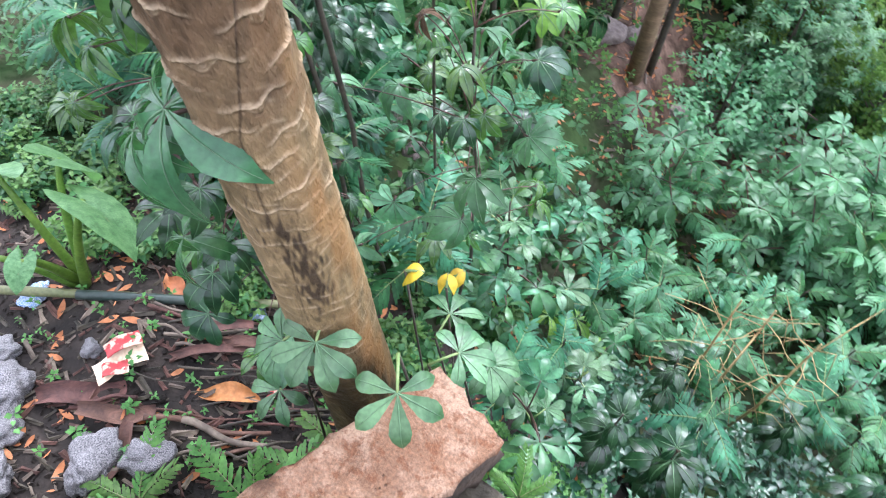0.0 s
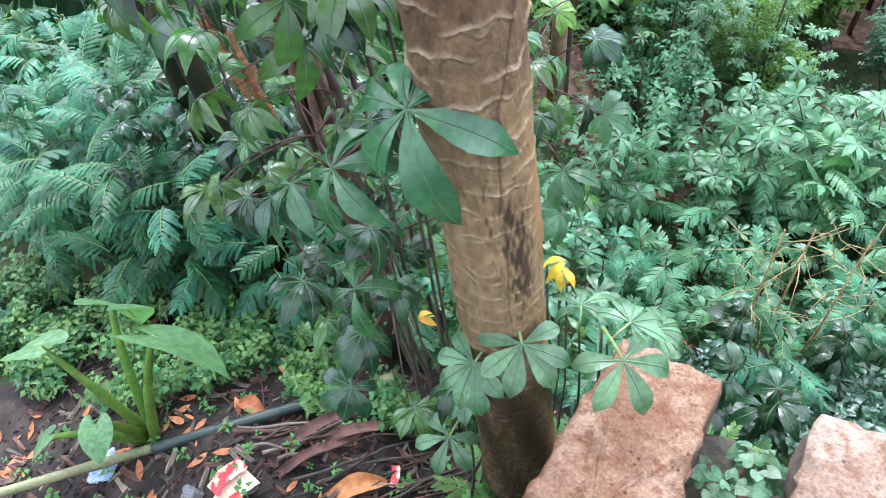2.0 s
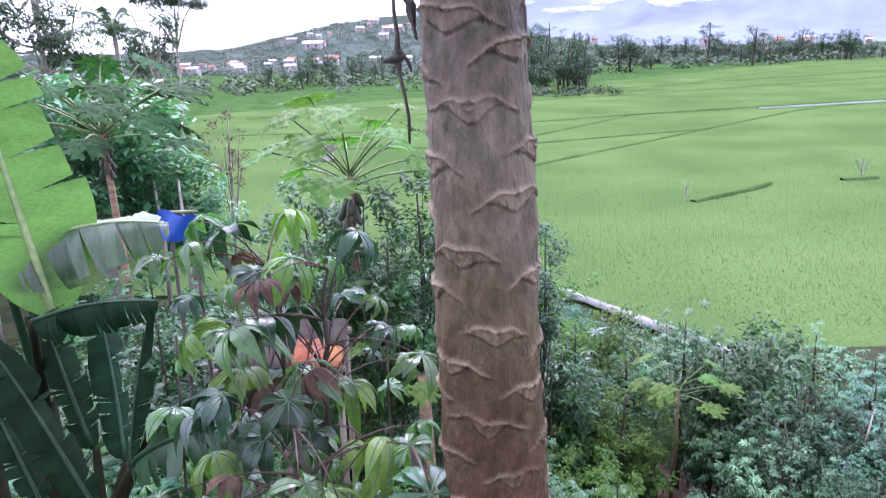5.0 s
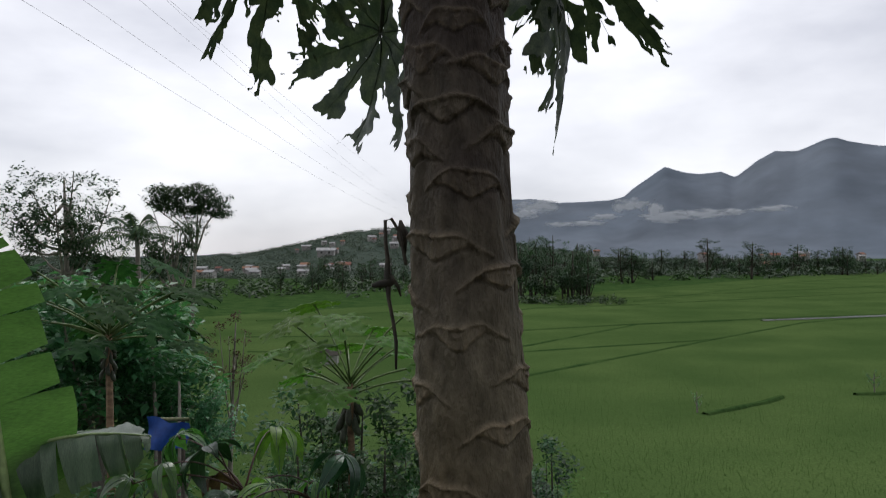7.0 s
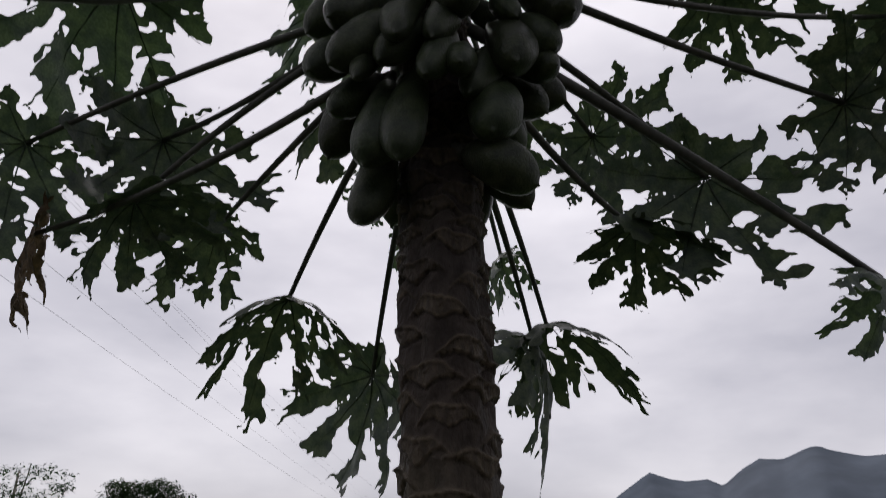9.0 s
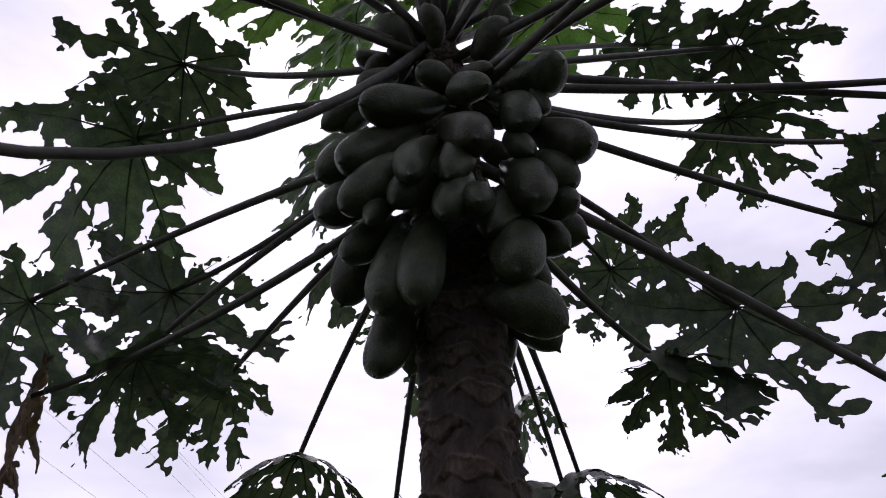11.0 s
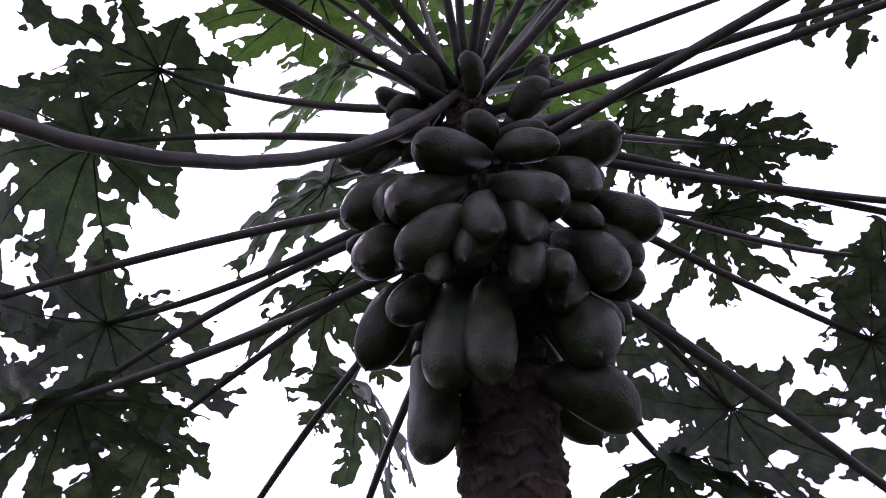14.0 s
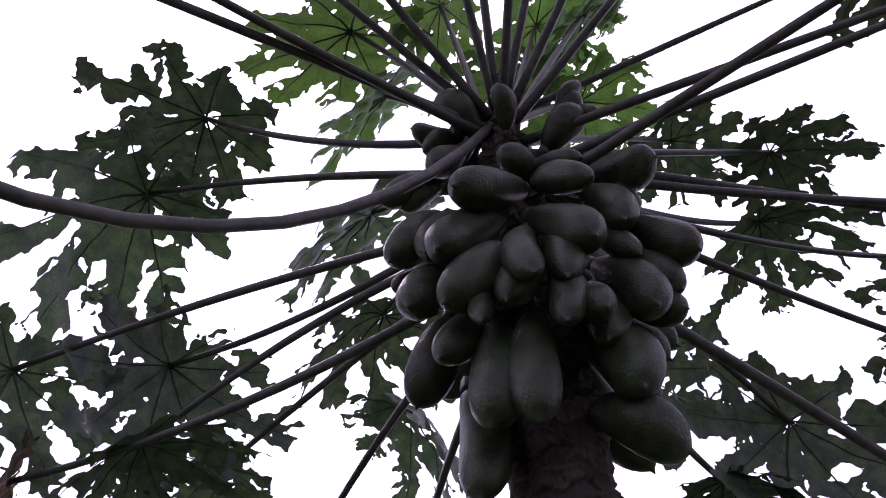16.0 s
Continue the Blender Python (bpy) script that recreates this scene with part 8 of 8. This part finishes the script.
for k, (x, z) in enumerate(((-2.6, 14.0), (-1.0, 14.6), (0.4, 15.0), (1.6, 14.8), (2.6, 14.4), (-1.8, 13.4))):
    q.tube([(0.45, 0, 10.2), (x * 0.35 + 0.3, 0.4 * (k % 3 - 1), 12.4), (x, 0.8 * (k % 3 - 1), z)], [0.09, 0.07, 0.04], 6)
q.tube([(0.1, 0, 6.5), (-1.6, 0.3, 9.5), (-2.9, 0.2, 13.6)], [0.1, 0.07, 0.04], 6)
child("trunk", q.mesh("trunk", M_PALE_BARK), umb)
gm = random.Random(9)
child("crown", stuff_mesh("crown", CLUMPS["flat"], M_FAR, [place(x, gm.uniform(-1.8, 1.8), 14.0 + 0.3 * math.sin(2.2 * x) + (0.2 + 1.3 * math.sqrt(max(0.0, 1 - (x / 3.4) ** 2))) * gm.uniform(-0.45, 1), gm.uniform(0, 6.3), 0, 0, gm.uniform(0.45, 0.85)) for x in (gm.uniform(-2.6, 2.6) for _ in range(190))]
      + [place(0.4 + gm.uniform(-0.9, 0.9), gm.uniform(-0.6, 0.6), 12.6 + gm.uniform(-0.8, 0.5), gm.uniform(0, 6.3), 0, 0, gm.uniform(0.35, 0.6)) for _ in range(14)]), umb)


def palm(base, height, label):
    ob = thing("coconut_palm", at=base, label=label, category="palm")
    q = Build()
    q.tube([(0, 0, -0.1), (0.25, 0, height * 0.5), (0.1, 0, height)], [0.22, 0.17, 0.13], 9)
    child("trunk", q.mesh("trunk", M_PALE_BARK), ob)
    g = random.Random(2)
    for k in range(17):
        a, up = k * 2.4, g.uniform(-0.2, 1.35)
        q = Build()
        ln = 3.4
        pts = [Vector((math.cos(a) * math.cos(up) * ln * t, math.sin(a) * math.cos(up) * ln * t, height + ln * (math.sin(up) * t - 0.55 * t * t))) for t in [i / 9 for i in range(10)]]
        q.tube(pts, 0.03, 4, 1)
        for i in range(1, 10):
            for side in (-1, 1):
                for h in (0, 0.5):
                    p = pts[i - 1].lerp(pts[i], h)
                    s = Vector((-math.sin(a) * side, math.cos(a) * side, -0.75)).normalized() * 0.75 + (pts[i] - pts[i - 1]).normalized() * 0.35
                    d = (pts[i] - pts[i - 1]).normalized() * 0.05
                    q.add([p - d, p + d, p + s], [(0, 1, 2)])
        child("frond", q.mesh("frond", [M_FAR, M_GREEN_STALK]), ob)
    return ob


palm(ground_at(-18.8, 44), 8.3, "coconut palm with ragged upright fronds")

# a dry vine hangs down beside the trunk
b = Build()
b.tube([(-0.049, 1.105, 1.577), (-0.062, 1.17, 1.63), (-0.076, 1.176, 1.652), (-0.086, 1.175, 1.649), (-0.085, 1.166, 1.613), (-0.081, 1.159, 1.585), (-0.081, 1.152, 1.558), (-0.079, 1.143, 1.522), (-0.071, 1.133, 1.485), (-0.066, 1.125, 1.453), (-0.066, 1.115, 1.412)],
       [0.003, 0.003, 0.003, 0.003, 0.0035, 0.004, 0.006, 0.0035, 0.003, 0.003, 0.002], 6)
b.tube([(-0.106, 1.148, 1.542), (-0.092, 1.148, 1.545), (-0.079, 1.149, 1.546), (-0.069, 1.149, 1.549)], [0.003, 0.007, 0.008, 0.004], 6)
b.tube([(-0.078, 1.152, 1.558), (-0.064, 1.147, 1.541), (-0.059, 1.143, 1.525)], [0.005, 0.003, 0.0015], 5)
b.add([(-0.063, 1.175, 1.65), (-0.052, 1.17, 1.63), (-0.055, 1.16, 1.592), (-0.067, 1.168, 1.621)] + [(x + 0.004, y + 0.004, z) for x, y, z in [(-0.063, 1.175, 1.65), (-0.052, 1.17, 1.63), (-0.055, 1.16, 1.592), (-0.067, 1.168, 1.621)]], [(0, 1, 2, 3), (7, 6, 5, 4), (0, 4, 5, 1), (1, 5, 6, 2), (2, 6, 7, 3), (3, 7, 4, 0)])
vine = thing("dry_vine", b.mesh("dry_vine", M_STEM), label="dry twisted vine hanging by the papaya trunk", category="vine")

# saplings and markers standing in the rice
for k, (x, y) in enumerate(((11.25, 30.7), (21.3, 34.4))):
    tree("sapling", (x, y, FIELD_Z + 0.05), 0.95 + 0.25 * k, (0.3 + 0.1 * k, 0.45), 0.035, "hand", M_FEATHER_PALE, M_PALE_BARK, "small pale sapling standing in the rice", 40 + k, 6, 16 + 10 * k, 0.3, "saplings")
hut2 = thing("field_hut", at=(-7.2, 46, FIELD_Z + 0.05), label="small thatched hut beside the rice field", category="hut")
b = Build()
b.add([(-1.6, -1, 0), (1.6, -1, 0), (1.6, 1, 0), (-1.6, 1, 0), (-1.6, -1, 1.3), (1.6, -1, 1.3), (1.6, 1, 1.3), (-1.6, 1, 1.3)], [(0, 1, 5, 4), (1, 2, 6, 5), (2, 3, 7, 6), (3, 0, 4, 7), (4, 5, 6, 7)])
child("wall", b.mesh("wall", M_HOUSE, False), hut2)
b = Build()
b.add([(-2, -1.4, 1.15), (2, -1.4, 1.15), (2, 1.4, 1.15), (-2, 1.4, 1.15), (-1.7, 0, 2.1), (1.7, 0, 2.1)], [(0, 1, 5, 4), (2, 3, 4, 5), (1, 2, 5), (3, 0, 4), (3, 2, 1, 0)])
child("roof", b.mesh("roof", M_STEM, False), hut2)
hut2.scale = (0.42, 0.42, 0.5)

# ---- far side of the valley ----
far_kinds = []
for k in range(5):
    far_kinds.append(tree("far_tree", (15 + 3 * k, 128 + 2 * k, FIELD_Z), 9 + 1.5 * (k % 3), (2.6 + 0.5 * (k % 2), 4.4), 0.22, ("mid", "fine", "flat", "mid", "coarse")[k], M_FAR, M_STEM, "dark green tree beyond the rice fields", 60 + k, 10, 64, 0.12, "trees beyond the field"))
gf = random.Random(21)
spots = [(gf.uniform(14, 27), gf.uniform(112, 130)) for _ in range(11)] + [(gf.uniform(-36, 12), gf.uniform(150, 215)) for _ in range(42)] + [(gf.uniform(30, 240), gf.uniform(0, 1)) for _ in range(80)]
for k, (x, y) in enumerate(spots):
    if y <= 1:
        y = 165 + 0.68 * (x - 30) + 130 * y
    s = gf.uniform(0.35, 0.9) * (1.12 if y < 135 else 0.85 if k < 53 else 1.4)
    copy_thing(far_kinds[k % 5], Matrix.LocRotScale((x, y, FIELD_Z - 0.2), Euler((0, 0, gf.uniform(0, 6.3))), (s * (1 if k < 53 else 1.3), s * (1 if k < 53 else 1.3), s * gf.uniform(0.85, 1.2) * (1 if k < 53 else 0.9))))
b = CLUMPS["coarse"]
ms = [place(gf.uniform(9, 28), gf.uniform(101, 112), FIELD_Z + 0.5, gf.uniform(0, 6), 0, 0, gf.uniform(0.5, 1.2)) for _ in range(60)]
ms += [place(x, 170 + 0.68 * (x - 30) + gf.uniform(0, 160), FIELD_Z + 0.8, gf.uniform(0, 6), 0, 0, gf.uniform(1.6, 4.2)) for x in (gf.uniform(20, 300) for _ in range(420))]
ms += [place(gf.uniform(-60, 20), gf.uniform(128, 230), FIELD_Z + 0.8, gf.uniform(0, 6), 0, 0, gf.uniform(1.0, 2.6)) for _ in range(200)]
thing("far_scrub", stuff_mesh("far_scrub", b, M_FAR, ms), label="dark scrub and hedges beyond the fields", category="scrub", kind="stuff")


def house(name, at, w, d, h, roof, label, group):
    ob = thing(name, at=at, label=label, category="house", group=group)
    q = Build()
    q.add([(-w, -d, -3), (w, -d, -3), (w, d, -3), (-w, d, -3), (-w, -d, h), (w, -d, h), (w, d, h), (-w, d, h), (-w, 0, h * 1.45), (w, 0, h * 1.45)],
          [(0, 1, 5, 4), (1, 2, 6, 9, 5), (2, 3, 7, 6), (3, 0, 4, 8, 7)])
    child("wall", q.mesh("wall", M_HOUSE, False), ob)
    q = Build()
    e, t = 1.18, 0.25
    q.add([(-w * e, -d * e, h * 0.9), (w * e, -d * e, h * 0.9), (w * e, 0, h * 1.5), (-w * e, 0, h * 1.5), (w * e, d * e, h * 0.9), (-w * e, d * e, h * 0.9)]
          + [(-w * e, -d * e, h * 0.9 + t), (w * e, -d * e, h * 0.9 + t), (w * e, 0, h * 1.5 + t), (-w * e, 0, h * 1.5 + t), (w * e, d * e, h * 0.9 + t), (-w * e, d * e, h * 0.9 + t)],
          [(6, 7, 8, 9), (9, 8, 10, 11), (0, 3, 2, 1), (3, 5, 4, 2), (0, 1, 7, 6), (4, 5, 11, 10), (0, 6, 9, 3), (3, 9, 11, 5), (1, 2, 8, 7), (2, 4, 10, 8)])
    child("roof", q.mesh("roof", roof, False), ob)
    for x in (-0.5 * w, 0.4 * w):
        q = Build()
        q.add([(x - 0.5, -d - 0.05, h * 0.3), (x + 0.5, -d - 0.05, h * 0.3), (x + 0.5, -d - 0.05, h * 0.75), (x - 0.5, -d - 0.05, h * 0.75)], [(0, 1, 2, 3)])
        child("window", q.mesh("window", M_CABLE, False), ob)
    return ob


def hill_height(x, y):
    """A low wooded hill that falls from the left to the valley."""
    x, y = np.asarray(x, float), np.asarray(y, float)
    top = np.interp(x / np.maximum(y, 1), [-1.2, -0.62, -0.36, -0.27, -0.2, -0.13, -0.03, 0.04, 0.12, 0.24, 0.5, 1.0], [14, 10, 8, 10, 18, 26, 30, 27, 16, 6, 2, 2])
    shape = smooth_step(230, 520, y) * (1 - 0.5 * smooth_step(560, 800, y))
    return FIELD_Z - 0.3 + top * shape * (y / 520) * 1.0 + 1.2 * np.sin(x * 0.05) * np.cos(y * 0.04) * shape


thing("hill", grid_mesh("hill", np.linspace(-620, 620, 90), np.linspace(200, 820, 60), hill_height, M_HILL), label="low wooded hill with scattered houses, paled for haze", category="hill", kind="structure")
ms = []
while len(ms) < 5200:
    y = gf.uniform(250, 560)
    x = y * gf.uniform(-0.7, 0.6)
    ms.append(place(x, y, float(hill_height(x, y)) + 0.5, gf.uniform(0, 6), 0, 0, gf.uniform(1.2, 3.0)))
thing("hill_woods", stuff_mesh("hill_woods", CLUMPS["fine"], M_FAR_WOODS, ms), label="far woods covering the hill, paled for haze", category="woods", kind="stuff")

HOUSES = [house("house", (-40, 300, 0), 2.6, 2, 2, M_ROOF, "far white-walled house with clay roof", "far village houses"), house("house", (60, 330, 0), 3.2, 2.2, 2.2, M_ROOF_GREY, "far house with pale metal roof", "far village houses"),
          house("house", (150, 320, 0), 2.6, 2, 2.2, M_ROOF, "far house with brown clay roof", "far village houses"), house("house", (-60, 380, 0), 4.5, 2.5, 2.4, M_ROOF_GREY, "long far building with pale roof", "far village houses")]
for k, o in enumerate(HOUSES):
    p = o.location
    o.location = (p.x, p.y, float(hill_height(p.x, p.y)) + 0.8)
for k in range(56):
    if k < 26:
        u, y = gf.uniform(-0.34, -0.03), gf.uniform(255, 330)
    elif k < 44:
        u, y = gf.uniform(-0.2, 0.0), gf.uniform(380, 500)
    else:
        u, y = gf.uniform(0.09, 0.66), gf.uniform(290, 470)
    x = u * y
    s = gf.uniform(0.4, 0.75)
    copy_thing(HOUSES[gf.randrange(4)], Matrix.LocRotScale((x, y, float(hill_height(x, y)) + (1.0 if k < 44 else 6.0)), Euler((0, 0, gf.uniform(-0.6, 0.6))), (s, s, s)))


def mountain_height(a, d):
    """Ridge height by bearing (to the right of straight ahead, in degrees) and by distance."""
    crest = np.interp(a, [-50, -20, -10, -6, -2.2, 1, 4, 6.2, 8, 9.8, 12, 13.8, 14.9, 15.5, 16.4, 17.3, 18.0, 18.5, 19.6, 20.4, 22.0, 23.0, 23.8, 24.4, 25.7, 27.2, 28.1, 29.0, 29.6, 30.4, 32.4, 36, 42, 50, 65, 80],
                      [20, 30, 50, 100, 180, 260, 320, 337, 333, 316, 320, 324, 338, 374, 419, 464, 493, 479, 452, 446, 451, 418, 460, 493, 541, 537, 559, 585, 590, 566, 530, 545, 560, 500, 380, 250])
    rise = smooth_step(2300, 4000, d) ** 1.5
    return crest * rise * (1 - 0.75 * smooth_step(4000, 4350, d))


b = Build()
bear, dist = np.linspace(-50, 80, 420), np.linspace(2200, 4350, 36)
A, D = np.meshgrid(bear, dist)
H = mountain_height(A, D)
gul = np.array([[noise.fractal(Vector((a * 0.35, d * 0.0016, 0.3)), 1.0, 2.0, 5) for a in bear] for d in dist])
H = FIELD_Z + H + 9 * gul * smooth_step(2300, 2900, D) * (1 - smooth_step(3700, 4000, D)) + 5 * gul * (D > 3900)
X, Y = D * np.sin(np.radians(A)), D * np.cos(np.radians(A))
b.v = list(zip(X.ravel().tolist(), Y.ravel().tolist(), H.ravel().tolist()))
nb = len(bear)
b.f = [(j * nb + i, j * nb + i + 1, (j + 1) * nb + i + 1, (j + 1) * nb + i) for j in range(len(dist) - 1) for i in range(nb - 1)]
b.s = [0] * len(b.f)
thing("mountain", b.mesh("mountain", M_MOUNTAIN), label="mountain ridge with two peaks, haze in its blue-grey colour", category="mountain", kind="structure")

# low cloud lying along the foot of the mountains
for k, (a, z, w, h) in enumerate(((8.2, 189, 48, 11), (15.3, 188, 36, 12), (17.2, 168, 16, 16), (18.0, 147, 60, 10), (20.9, 151, 52, 8), (12.0, 127, 40, 5), (25.4, 163, 40, 5), (9.8, 124, 30, 5), (7.1, 166, 30, 9), (22.9, 156, 26, 5), (13.4, 150, 34, 5))):
    at = (2600 * math.sin(math.radians(a)), 2600 * math.cos(math.radians(a)), z)
    q = Build()
    q.add([(0, 0, 0)] + [(r * math.cos(c * math.pi / 16), 0.15 * r * r, r * math.sin(c * math.pi / 16)) for r in (0.5, 1.0) for c in range(32)],
          [(0, 1 + c, 1 + (c + 1) % 32) for c in range(32)] + [(1 + c, 33 + c, 33 + (c + 1) % 32, 1 + (c + 1) % 32) for c in range(32)])
    wisp = thing("cloud_bank", q.mesh("cloud_bank", M_WISP), Matrix.LocRotScale(at, Euler((0, 0, -math.radians(a))), (w * 2.0, 30, h * 2.6)), "low white cloud clinging to the mountain", "cloud", "cloud banks")

# overhead lines cross the sky
for k, (x0, z0, z1) in enumerate(((-34, 34.0, 40), (-34, 31.0, 36), (-34, 26.5, 30), (-34, 23.0, 24), (-34, 33.0, 38))):
    q = Build()
    a0, a1 = Vector((x0, 36 + 2 * k, z0)), Vector((-20 + 4 * k, 420, z1 * 0.9))
    q.tube(arc(a0, a1, -3.5, 24), 0.014, 4)
    thing("power_line", q.mesh("power_line", M_CABLE), label="thin black overhead power line", category="cable", group="power lines")
